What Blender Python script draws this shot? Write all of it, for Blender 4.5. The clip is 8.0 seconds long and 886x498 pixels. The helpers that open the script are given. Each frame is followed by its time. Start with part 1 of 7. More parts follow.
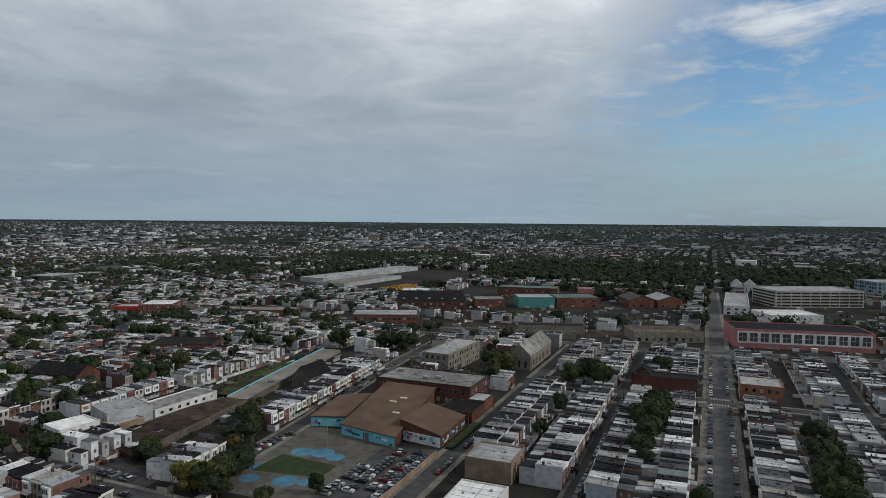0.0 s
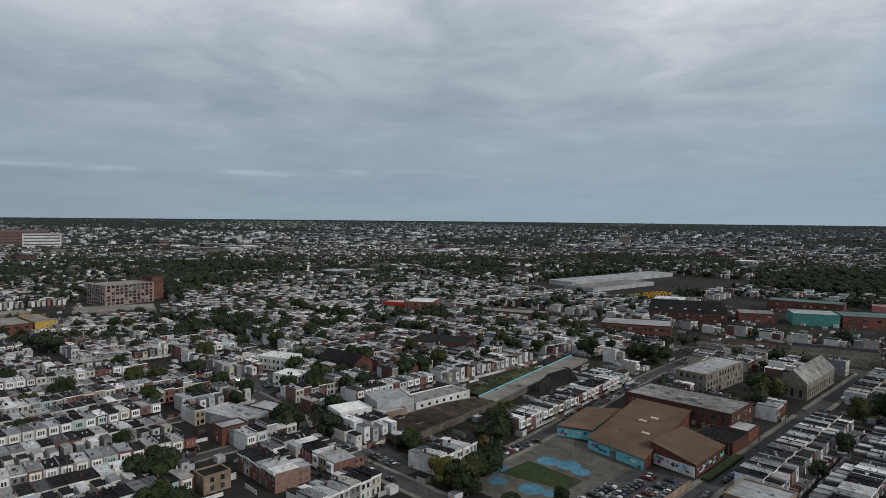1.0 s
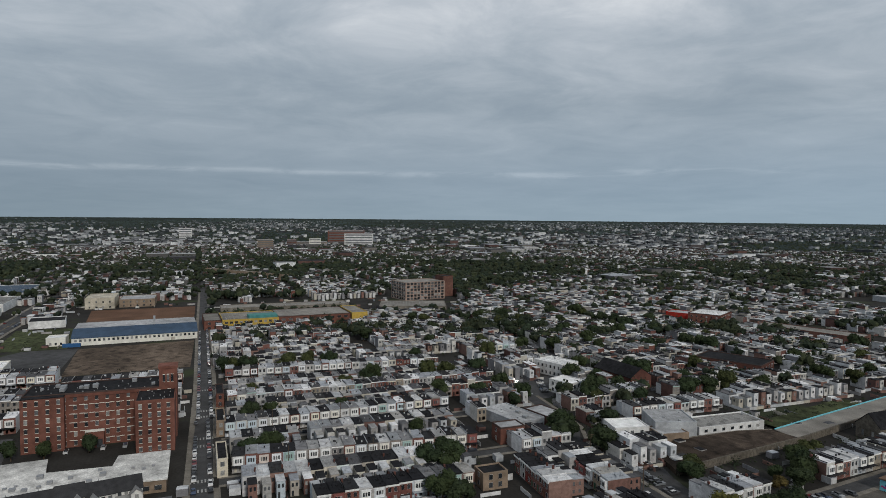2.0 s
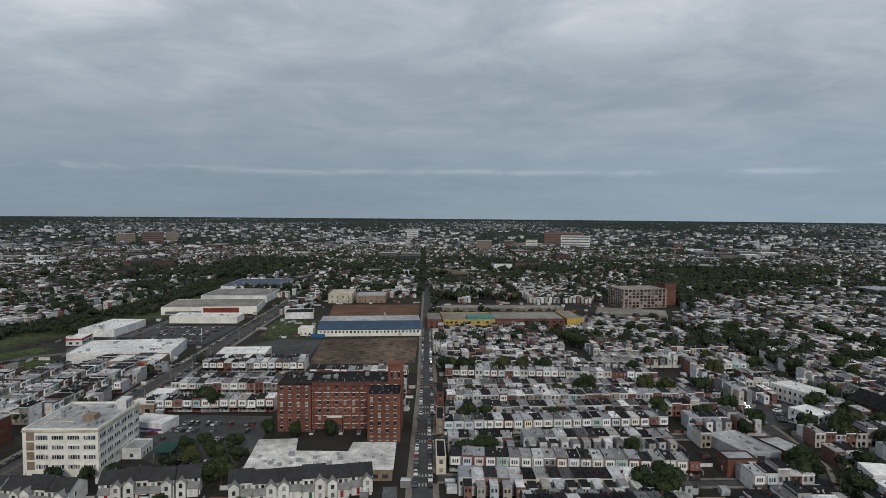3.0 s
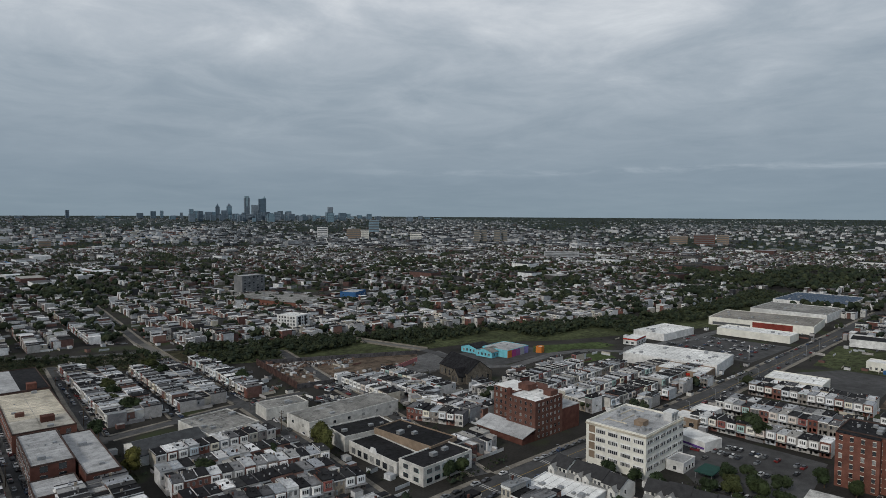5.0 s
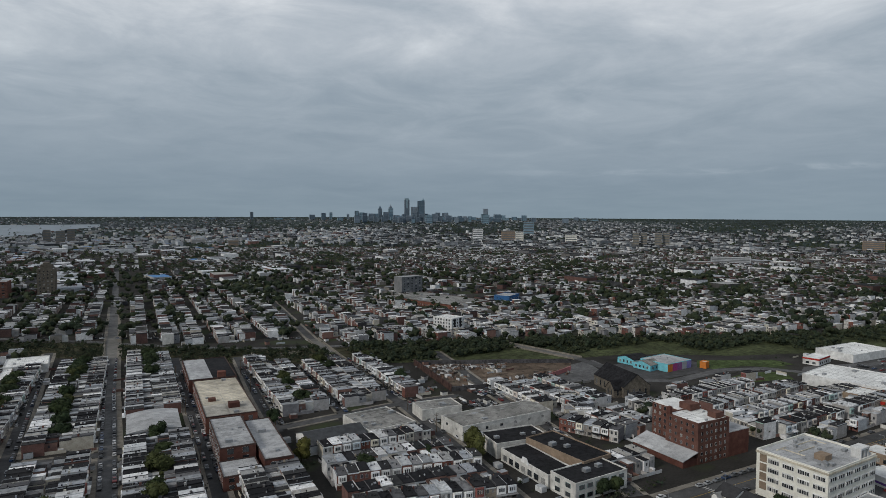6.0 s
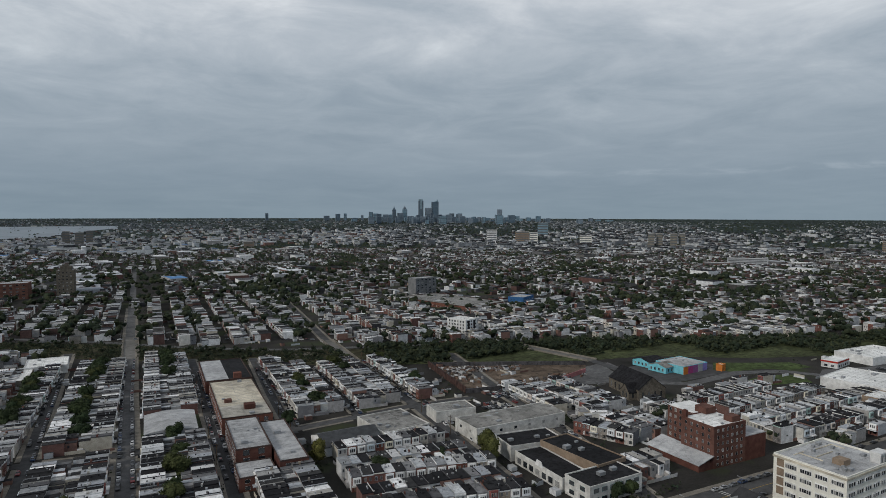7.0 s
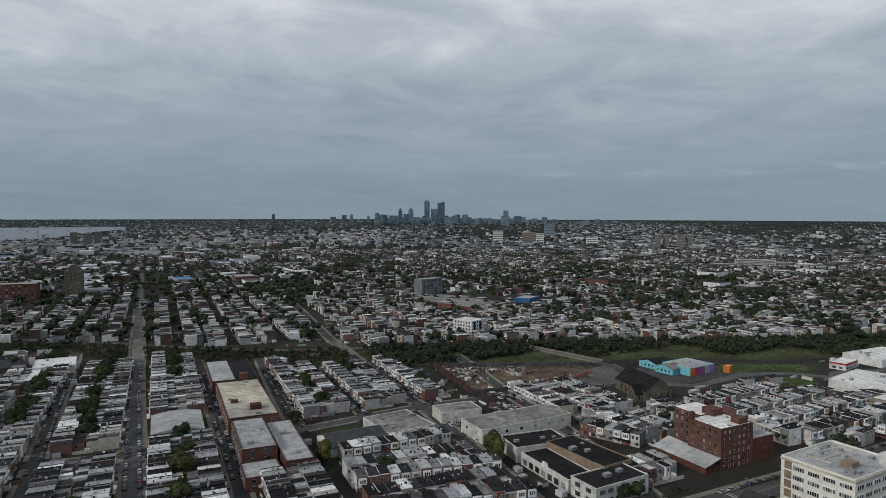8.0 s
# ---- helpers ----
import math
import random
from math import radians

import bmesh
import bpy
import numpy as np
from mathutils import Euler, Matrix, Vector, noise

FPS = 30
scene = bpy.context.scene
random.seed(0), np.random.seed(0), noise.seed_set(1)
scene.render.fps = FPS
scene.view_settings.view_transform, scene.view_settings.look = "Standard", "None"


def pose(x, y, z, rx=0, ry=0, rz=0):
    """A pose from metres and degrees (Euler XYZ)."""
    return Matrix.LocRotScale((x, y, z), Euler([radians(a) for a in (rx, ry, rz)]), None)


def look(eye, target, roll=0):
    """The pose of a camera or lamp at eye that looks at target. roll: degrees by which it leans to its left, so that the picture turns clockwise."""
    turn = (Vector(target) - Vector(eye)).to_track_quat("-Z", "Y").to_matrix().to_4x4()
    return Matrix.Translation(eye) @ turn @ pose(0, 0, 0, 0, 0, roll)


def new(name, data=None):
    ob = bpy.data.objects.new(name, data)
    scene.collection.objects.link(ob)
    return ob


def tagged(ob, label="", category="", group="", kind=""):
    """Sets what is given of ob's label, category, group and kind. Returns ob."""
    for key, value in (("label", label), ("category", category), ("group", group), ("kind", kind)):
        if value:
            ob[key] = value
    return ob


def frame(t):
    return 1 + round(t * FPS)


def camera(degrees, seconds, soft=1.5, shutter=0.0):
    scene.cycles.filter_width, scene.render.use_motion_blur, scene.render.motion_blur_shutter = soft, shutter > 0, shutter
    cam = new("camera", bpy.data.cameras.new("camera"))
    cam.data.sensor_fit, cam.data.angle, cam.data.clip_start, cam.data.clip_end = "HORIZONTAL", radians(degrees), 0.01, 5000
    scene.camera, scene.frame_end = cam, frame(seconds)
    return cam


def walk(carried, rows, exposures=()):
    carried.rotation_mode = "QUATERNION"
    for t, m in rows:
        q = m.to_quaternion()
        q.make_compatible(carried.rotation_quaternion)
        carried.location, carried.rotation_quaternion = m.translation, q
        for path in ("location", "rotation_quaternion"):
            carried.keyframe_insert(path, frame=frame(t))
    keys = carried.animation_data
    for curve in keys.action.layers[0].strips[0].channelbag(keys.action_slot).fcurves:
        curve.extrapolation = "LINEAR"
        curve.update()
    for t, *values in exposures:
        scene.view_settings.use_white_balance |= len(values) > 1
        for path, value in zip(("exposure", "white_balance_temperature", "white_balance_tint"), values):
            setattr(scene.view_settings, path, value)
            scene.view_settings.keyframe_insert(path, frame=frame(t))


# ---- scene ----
# ---------- camera ----------
cam = camera(69.23, 8.0, soft=0.8)
# t, x, y, z, yaw, pitch, roll
PATH = (
    (0.0, 0.01, 0.00, 91.00, 22.60, -2.62, 0.46),
    (0.5, -0.08, -0.19, 93.63, 33.44, -2.71, 0.50),
    (1.0, -0.18, -0.30, 95.77, 44.58, -2.79, 0.50),
    (1.5, -0.22, -0.29, 98.12, 57.17, -2.89, 0.47),
    (1.7, -0.06, -0.20, 99.04, 62.35, -2.91, 0.43),
    (2.8, 0.22, -0.10, 103.62, 84.19, -2.98, 0.43),
    (3.0, 0.38, -0.08, 104.81, 88.26, -3.02, 0.38),
    (3.5, 0.23, -0.13, 107.33, 99.65, -3.09, 0.25),
    (4.0, -0.15, -0.28, 109.29, 111.62, -3.07, 0.09),
    (4.5, -0.49, -0.47, 111.21, 123.34, -3.06, 0.06),
    (5.0, -0.55, -0.50, 114.63, 134.76, -3.23, 0.19),
    (5.2, -0.35, -0.23, 115.84, 139.40, -3.26, 0.23),
    (5.5, -0.28, -0.11, 117.21, 144.61, -3.23, 0.21),
    (5.8, -0.21, 0.01, 118.24, 147.50, -3.21, 0.18),
    (6.1, -0.14, 0.13, 118.98, 148.80, -3.18, 0.16),
    (6.3, -0.09, 0.21, 119.34, 149.13, -3.17, 0.14),
    (6.5, 0.07, 0.52, 119.67, 149.29, -3.16, 0.06),
    (7.0, 0.07, 0.62, 119.74, 149.75, -3.13, 0.03),
    (7.5, -0.00, 0.62, 119.56, 150.08, -3.09, 0.03),
    (8.0, -0.08, 0.66, 119.68, 150.30, -3.04, 0.04),
)


def level_pose(x, y, z, yaw, pitch, roll):
    """Camera turned by yaw to the left of +y, pitched up, leaning by roll."""
    return pose(x, y, z, 90 + pitch, 0, yaw) @ pose(0, 0, 0, 0, 0, roll)


walk(cam, [(r[0], level_pose(*r[1:])) for r in PATH])

# ---------- light ----------
SUN_AZ, SUN_EL = radians(-82), radians(32)
world = bpy.data.worlds.new("overcast_sky")
scene.world = world
world.use_nodes = True
wn, wl = world.node_tree.nodes, world.node_tree.links
wn.clear()


def wnode(kind):
    return wn.new(kind)


def wmath(op, a, b=None, clamp=False):
    n = wnode("ShaderNodeMath")
    n.operation, n.use_clamp = op, clamp
    for i, v in enumerate((a, b)):
        if v is None:
            continue
        if isinstance(v, (int, float)):
            n.inputs[i].default_value = v
        else:
            wl.new(v, n.inputs[i])
    return n.outputs[0]


def wramp(fac, stops):
    n = wnode("ShaderNodeValToRGB")
    el = n.color_ramp.elements
    while len(el) < len(stops):
        el.new(0.5)
    for e, (p, c) in zip(el, stops):
        e.position, e.color = p, (*c, 1)
    wl.new(fac, n.inputs[0])
    return n.outputs[0]


def wmix(fac, a, b, blend="MIX"):
    n = wnode("ShaderNodeMix")
    n.data_type, n.blend_type = "RGBA", blend
    for i, v in ((0, fac), (6, a), (7, b)):
        if isinstance(v, (int, float)):
            n.inputs[i].default_value = v
        elif isinstance(v, tuple):
            n.inputs[i].default_value = (*v, 1)
        else:
            wl.new(v, n.inputs[i])
    return n.outputs[2]


sky = wnode("ShaderNodeTexSky")
sky.sky_type, sky.sun_disc = "NISHITA", False
sky.sun_elevation, sky.sun_rotation = SUN_EL, -SUN_AZ
wtc = wnode("ShaderNodeTexCoord")
wsep = wnode("ShaderNodeSeparateXYZ")
wl.new(wtc.outputs["Generated"], wsep.inputs[0])
dx, dy, dz = wsep.outputs
lift = wmath("ADD", wmath("MAXIMUM", dz, 0.0), 0.11)
wcomb = wnode("ShaderNodeCombineXYZ")
wl.new(wmath("DIVIDE", dx, lift), wcomb.inputs[0])
wl.new(wmath("DIVIDE", dy, lift), wcomb.inputs[1])


def wnoise(scale, detail, rough, distortion=0.0, w=0.0):
    n = wnode("ShaderNodeTexNoise")
    n.noise_dimensions = "4D"
    n.inputs["Scale"].default_value, n.inputs["Detail"].default_value = scale, detail
    n.inputs["Roughness"].default_value, n.inputs["Distortion"].default_value = rough, distortion
    n.inputs["W"].default_value = w
    wl.new(wcomb.outputs[0], n.inputs["Vector"])
    return n.outputs["Fac"]


big = wnoise(0.45, 3, 0.5, 0.5, 1.7)
mid = wnoise(1.7, 9, 0.62, 0.5, 4.1)
cloud = wmath("ADD", wmath("MULTIPLY", big, 0.5), wmath("MULTIPLY", mid, 0.5))
amp = wramp(dz, [(0.0, (0.15, 0.15, 0.15)), (0.08, (0.25, 0.25, 0.25)), (0.18, (0.7, 0.7, 0.7)), (0.32, (1.05, 1.05, 1.05))])
cloud = wmath("ADD", wmath("MULTIPLY", wmath("SUBTRACT", cloud, 0.5), amp), 0.5)
grey = wramp(cloud, [(0.34, (0.255, 0.30, 0.355)), (0.45, (0.345, 0.385, 0.43)), (0.52, (0.43, 0.46, 0.50)), (0.58, (0.53, 0.55, 0.58)), (0.68, (0.74, 0.755, 0.775))])
# an overcast sky is darkest at the horizon and brightest overhead
deck = wmix(1.0, grey, wramp(dz, [(0.0, (0.60, 0.72, 0.78)), (0.05, (0.61, 0.72, 0.79)), (0.15, (0.82, 0.90, 0.95)), (0.30, (1.14, 1.17, 1.19)), (0.45, (1.08, 1.09, 1.11)), (1.0, (0.95, 0.96, 0.98))]), "MULTIPLY")
# thinner cloud, and so a paler horizon, towards the north and north-west
pale = wramp(wmath("ADD", wmath("MULTIPLY", dy, 0.5), 0.5), [(0.0, (0.92, 0.92, 0.925)), (0.45, (0.95, 0.95, 0.955)), (0.7, (1.12, 1.12, 1.13)), (1.0, (1.22, 1.24, 1.26))])
deck = wmix(wramp(dz, [(0.03, (1, 1, 1)), (0.17, (0, 0, 0))]), deck, wmix(1.0, deck, pale, "MULTIPLY"))
# broken cloud in the north, with clear sky behind it
gap = wnode("ShaderNodeVectorMath")
gap.operation = "DOT_PRODUCT"
wl.new(wtc.outputs["Generated"], gap.inputs[0])
gap.inputs[1].default_value = (math.sin(radians(15)), math.cos(radians(15)), 0)
edge = wmath("ADD", gap.outputs["Value"], wmath("MULTIPLY", wmath("SUBTRACT", mid, 0.5), 0.16))
edge = wmath("ADD", edge, wmath("MULTIPLY", wmath("SUBTRACT", dz, 0.2), 0.10))
slot = wmath("ADD", dz, wmath("MULTIPLY", wmath("SUBTRACT", mid, 0.5), 0.12))
clear = wmix(1.0, wramp(edge, [(0.875, (0, 0, 0)), (0.945, (1, 1, 1))]), wramp(slot, [(0.02, (0.30, 0.30, 0.30)), (0.09, (0.55, 0.55, 0.55)), (0.14, (0.97, 0.97, 0.97)), (0.32, (1, 1, 1)), (0.46, (0, 0, 0))]), "MULTIPLY")
streak = wmath("ADD", wmath("MULTIPLY", mid, 0.6), wmath("MULTIPLY", wnoise(2.6, 6, 0.6, 0.8, 9.3), 0.4))
clear = wmix(1.0, clear, wramp(streak, [(0.49, (1, 1, 1)), (0.60, (0.1, 0.1, 0.1))]), "MULTIPLY")
blue = wmix(1.0, sky.outputs[0], (0.070, 0.096, 0.116), "MULTIPLY")
# a thin lit cloud edge low in the west
band = wramp(wmath("ADD", dz, wmath("MULTIPLY", wmath("SUBTRACT", big, 0.5), 0.03)), [(0.058, (0, 0, 0)), (0.065, (1, 1, 1)), (0.071, (0, 0, 0))])
west = wramp(wmath("MULTIPLY", dx, -1.0), [(0.55, (0, 0, 0)), (0.85, (1, 1, 1))])
lit = wmix(1.0, wmix(1.0, wmix(1.0, band, wramp(mid, [(0.42, (0.1, 0.1, 0.1)), (0.6, (1, 1, 1))]), "MULTIPLY"), west, "MULTIPLY"), (0.11, 0.11, 0.11), "MULTIPLY")
total = wmix(1.0, wmix(clear, deck, blue), lit, "ADD")
back = wnode("ShaderNodeBackground")
back.inputs[1].default_value = 1.0
wl.new(total, back.inputs[0])
wout = wnode("ShaderNodeOutputWorld")
wl.new(back.outputs[0], wout.inputs[0])

sun = new("sun", bpy.data.lights.new("sun", "SUN"))
sun.data.energy, sun.data.angle, sun.data.color = 1.8, radians(9), (1.0, 0.95, 0.87)
sun.matrix_world = look((math.sin(-SUN_AZ) * math.cos(SUN_EL) * 500, math.cos(SUN_AZ) * math.cos(SUN_EL) * 500, math.sin(SUN_EL) * 500), (0, 0, 0))

# ---------- materials ----------
MATS = {}


def mat(name, colours, rough=0.85, scale=0.6, grain=6.0, contrast=0.35, by="", metal=0.0, bump=0.15, seed=0.0, spec=0.08, stain=0.0, patch=0.0):
    """Procedural surface. colours: one, or several to pick from by object ("object") or by loose piece ("island")."""
    if name in MATS:
        return MATS[name]
    m = bpy.data.materials.new(name)
    m.use_nodes = True
    nt = m.node_tree
    n, l = nt.nodes, nt.links
    bsdf = n["Principled BSDF"]
    bsdf.inputs["Roughness"].default_value, bsdf.inputs["Metallic"].default_value = rough, metal
    bsdf.inputs["Specular IOR Level"].default_value = spec
    if by:
        ramp = n.new("ShaderNodeValToRGB")
        ramp.color_ramp.interpolation = "CONSTANT"
        el = ramp.color_ramp.elements
        while len(el) < len(colours):
            el.new(0.5)
        for i, (e, c) in enumerate(zip(el, colours)):
            e.position, e.color = i / len(colours), (*c, 1)
        if by == "object":
            l.new(n.new("ShaderNodeObjectInfo").outputs["Random"], ramp.inputs[0])
        else:
            l.new(n.new("ShaderNodeNewGeometry").outputs["Random Per Island"], ramp.inputs[0])
        base = ramp.outputs[0]
    else:
        rgb = n.new("ShaderNodeRGB")
        rgb.outputs[0].default_value = (*colours, 1)
        base = rgb.outputs[0]
    pos = n.new("ShaderNodeNewGeometry").outputs["Position"]

    def noise_tex(s, detail):
        t = n.new("ShaderNodeTexNoise")
        t.inputs["Scale"].default_value, t.inputs["Detail"].default_value = s, detail
        shift = n.new("ShaderNodeVectorMath")
        shift.inputs[1].default_value = (seed, seed * 2, 0)
        l.new(pos, shift.inputs[0])
        l.new(shift.outputs[0], t.inputs["Vector"])
        return t.outputs["Fac"]

    coarse, fine = noise_tex(scale, 4), noise_tex(grain, 2)

    def tone(fac, lo, hi, prev, strength=1.0):
        r = n.new("ShaderNodeMapRange")
        r.inputs[1].default_value, r.inputs[2].default_value = 0.3, 0.7
        r.inputs[3].default_value, r.inputs[4].default_value = lo, hi
        l.new(fac, r.inputs[0])
        mx = n.new("ShaderNodeMix")
        mx.data_type, mx.blend_type = "RGBA", "MULTIPLY"
        mx.inputs[0].default_value = strength
        l.new(prev, mx.inputs[6])
        l.new(r.outputs[0], mx.inputs[7])
        return mx.outputs[2]

    col = tone(coarse, 1 - contrast, 1 + contrast * 0.6, base)
    col = tone(fine, 1 - contrast * 0.6, 1 + contrast * 0.4, col)
    if stain:
        big_n = noise_tex(scale * 0.17, 3)
        col = tone(big_n, 1 - stain, 1 + stain * 0.5, col)
    if patch:
        # mended and ponded areas with a clear edge
        r = n.new("ShaderNodeMapRange")
        r.inputs[1].default_value, r.inputs[2].default_value = 0.55, 0.585
        r.inputs[3].default_value, r.inputs[4].default_value = 1.0, 1.0 - patch
        l.new(noise_tex(scale * 1.3, 6), r.inputs[0])
        mx = n.new("ShaderNodeMix")
        mx.data_type, mx.blend_type, mx.inputs[0].default_value = "RGBA", "MULTIPLY", 1.0
        l.new(col, mx.inputs[6])
        l.new(r.outputs[0], mx.inputs[7])
        col = mx.outputs[2]
    l.new(col, bsdf.inputs["Base Color"])
    if bump:
        b = n.new("ShaderNodeBump")
        b.inputs["Strength"].default_value, b.inputs["Distance"].default_value = bump, 0.05
        l.new(fine, b.inputs["Height"])
        l.new(b.outputs[0], bsdf.inputs["Normal"])
    MATS[name] = m
    return m


WALL_COLOURS = [(0.46, 0.46, 0.46), (0.20, 0.115, 0.095), (0.48, 0.44, 0.37), (0.62, 0.62, 0.62), (0.24, 0.15, 0.125), (0.34, 0.335, 0.32), (0.42, 0.42, 0.43), (0.62, 0.68, 0.66), (0.38, 0.345, 0.30), (0.30, 0.33, 0.36), (0.56, 0.53, 0.46), (0.16, 0.09, 0.075), (0.64, 0.65, 0.66), (0.36, 0.37, 0.39),
                (0.50, 0.50, 0.50), (0.44, 0.50, 0.54)]
TOWN_COLOURS = [(0.13, 0.13, 0.135), (0.09, 0.055, 0.05), (0.17, 0.16, 0.145), (0.60, 0.61, 0.62), (0.10, 0.098, 0.095), (0.08, 0.052, 0.048), (0.13, 0.125, 0.12), (0.12, 0.07, 0.062), (0.05, 0.05, 0.055), (0.66, 0.66, 0.66), (0.34, 0.34, 0.335), (0.07, 0.068, 0.066)]
FAR_COLOURS = [(0.46, 0.46, 0.46), (0.20, 0.12, 0.10), (0.42, 0.39, 0.33), (0.56, 0.57, 0.58), (0.30, 0.29, 0.28), (0.14, 0.08, 0.07), (0.62, 0.62, 0.62), (0.36, 0.35, 0.345), (0.20, 0.20, 0.21), (0.52, 0.51, 0.48), (0.40, 0.42, 0.44)]
BRICK_COLOURS = [(0.17, 0.075, 0.062), (0.40, 0.395, 0.38), (0.19, 0.085, 0.068), (0.13, 0.062, 0.053), (0.46, 0.43, 0.37), (0.17, 0.085, 0.07), (0.24, 0.22, 0.20), (0.15, 0.066, 0.055), (0.55, 0.55, 0.54), (0.30, 0.24, 0.18), (0.15, 0.055, 0.045), (0.20, 0.19, 0.185), (0.17, 0.06, 0.05)]
ROOF_COLOURS = [(0.34, 0.36, 0.385), (0.014, 0.014, 0.016), (0.30, 0.315, 0.34), (0.020, 0.020, 0.023), (0.24, 0.25, 0.26), (0.018, 0.018, 0.02), (0.12, 0.12, 0.125), (0.40, 0.41, 0.42), (0.018, 0.018, 0.02), (0.20, 0.20, 0.205),
                (0.03, 0.03, 0.032), (0.50, 0.50, 0.50), (0.022, 0.022, 0.024), (0.33, 0.32, 0.30), (0.025, 0.025, 0.027), (0.09, 0.09, 0.095), (0.52, 0.53, 0.54), (0.016, 0.016, 0.018), (0.74, 0.74, 0.74), (0.04, 0.04, 0.041), (0.30, 0.30, 0.295)]
BAY_COLOURS = [(0.78, 0.78, 0.77), (0.80, 0.80, 0.80), (0.70, 0.70, 0.68), (0.50, 0.57, 0.62), (0.74, 0.71, 0.64), (0.76, 0.76, 0.75), (0.20, 0.085, 0.075), (0.78, 0.77, 0.74), (0.62, 0.55, 0.50), (0.34, 0.34, 0.35), (0.79, 0.79, 0.78), (0.55, 0.64, 0.66), (0.80, 0.80, 0.79), (0.76, 0.77, 0.79), (0.78, 0.78, 0.77), (0.34, 0.47, 0.44), (0.66, 0.68, 0.70), (0.78, 0.78, 0.77), (0.70, 0.66, 0.55), (0.24, 0.09, 0.08), (0.58, 0.58, 0.58), (0.74, 0.75, 0.76)]
CAR_COLOURS = [(0.50, 0.50, 0.50), (0.02, 0.022, 0.026), (0.012, 0.012, 0.014), (0.28, 0.29, 0.30), (0.03, 0.035, 0.045), (0.05, 0.05, 0.055), (0.14, 0.15, 0.16), (0.02, 0.02, 0.022), (0.14, 0.018, 0.018), (0.03, 0.05, 0.10), (0.56, 0.56, 0.56), (0.08, 0.085, 0.09), (0.018, 0.02, 0.022)]

asphalt = mat("asphalt", (0.072, 0.072, 0.073), 0.9, 0.25, 3.0, 0.3, stain=0.25)
asphalt_worn = mat("asphalt_worn", (0.115, 0.115, 0.116), 0.9, 0.3, 2.0, 0.3, stain=0.3, patch=0.15)
asphalt_old = mat("asphalt_old", (0.074, 0.074, 0.075), 0.9, 0.2, 2.0, 0.3, stain=0.3)
concrete = mat("concrete", (0.20, 0.183, 0.157), 0.9, 0.3, 2.5, 0.3, stain=0.3)
paint_white = mat("road_paint", (0.34, 0.34, 0.33), 0.8, 1.0, 8.0, 0.4)
paint_yellow = mat("yellow_paint", (0.30, 0.21, 0.06), 0.8, 1.0, 8.0, 0.4)
FRONT_COLOURS = [(0.15, 0.075, 0.063), (0.44, 0.44, 0.43), (0.30, 0.29, 0.285), (0.38, 0.40, 0.43), (0.36, 0.35, 0.34), (0.17, 0.085, 0.07), (0.20, 0.17, 0.155), (0.50, 0.49, 0.46), (0.34, 0.33, 0.32), (0.42, 0.47, 0.51)]
front_mix = mat("house_front", FRONT_COLOURS, 0.87, 0.8, 7.0, 0.3, by="object")
front_mix_far = mat("house_front_far", FRONT_COLOURS, 0.87, 0.4, 2.0, 0.25, by="island", bump=0)
wall_mix = mat("house_wall", WALL_COLOURS, 0.85, 0.7, 5.0, 0.28, by="object")
wall_mix_far = mat("house_wall_far", FAR_COLOURS, 0.85, 0.4, 2.0, 0.25, by="island", bump=0)
town_wall = mat("town_wall", TOWN_COLOURS, 0.85, 0.3, 1.5, 0.3, by="island", bump=0)
brick_mix = mat("row_brick", BRICK_COLOURS, 0.88, 0.8, 7.0, 0.3, by="object")
BRICK_FAR = [(0.17, 0.075, 0.06), (0.48, 0.47, 0.45), (0.18, 0.09, 0.075), (0.36, 0.36, 0.36), (0.44, 0.42, 0.37), (0.16, 0.085, 0.073), (0.24, 0.22, 0.20), (0.13, 0.06, 0.05), (0.45, 0.45, 0.44), (0.28, 0.24, 0.19), (0.20, 0.19, 0.185)]
brick_mix_far = mat("row_brick_far", BRICK_FAR, 0.88, 0.4, 2.0, 0.25, by="island", bump=0)
roof_mix = mat("flat_roof", ROOF_COLOURS, 0.8, 0.5, 3.0, 0.24, by="object", stain=0.22, patch=0.2)
roof_mix_far = mat("flat_roof_far", ROOF_COLOURS, 0.85, 0.35, 1.5, 0.24, by="island", bump=0, patch=0.2)
bay_paint = mat("bay_paint", BAY_COLOURS, 0.6, 1.0, 6.0, 0.15, by="object")
trim_white = mat("trim_white", (0.72, 0.72, 0.70), 0.6, 1.0, 6.0, 0.2)
FAR_ROOFS = [(0.10, 0.11, 0.12), (0.22, 0.23, 0.24), (0.05, 0.055, 0.06), (0.36, 0.37, 0.38), (0.08, 0.07, 0.07), (0.15, 0.16, 0.17), (0.06, 0.065, 0.07), (0.56, 0.57, 0.58), (0.04, 0.043, 0.047)]
land_roof = mat("distant_roof", FAR_ROOFS, 0.85, 0.1, 0.5, 0.3, by="island", bump=0)
shed_roof = mat("distant_shed_roof", [(0.55, 0.57, 0.60), (0.35, 0.37, 0.40), (0.66, 0.68, 0.70), (0.42, 0.44, 0.47), (0.10, 0.22, 0.42), (0.5, 0.51, 0.52), (0.25, 0.27, 0.30)], 0.8, 0.1, 0.5, 0.25, by="island", bump=0)
# low-contrast blue-greys that paint horizon haze onto the farthest houses
rim_haze = mat("hazed_town", [(0.13, 0.145, 0.155), (0.19, 0.205, 0.215), (0.10, 0.11, 0.12), (0.26, 0.27, 0.28), (0.15, 0.16, 0.17)], 0.85, 0.05, 0.3, 0.25, by="island", bump=0)
land_wall = mat("distant_wall", FAR_ROOFS[1:] + [(0.44, 0.45, 0.46)], 0.85, 0.1, 0.5, 0.3, by="island", bump=0)
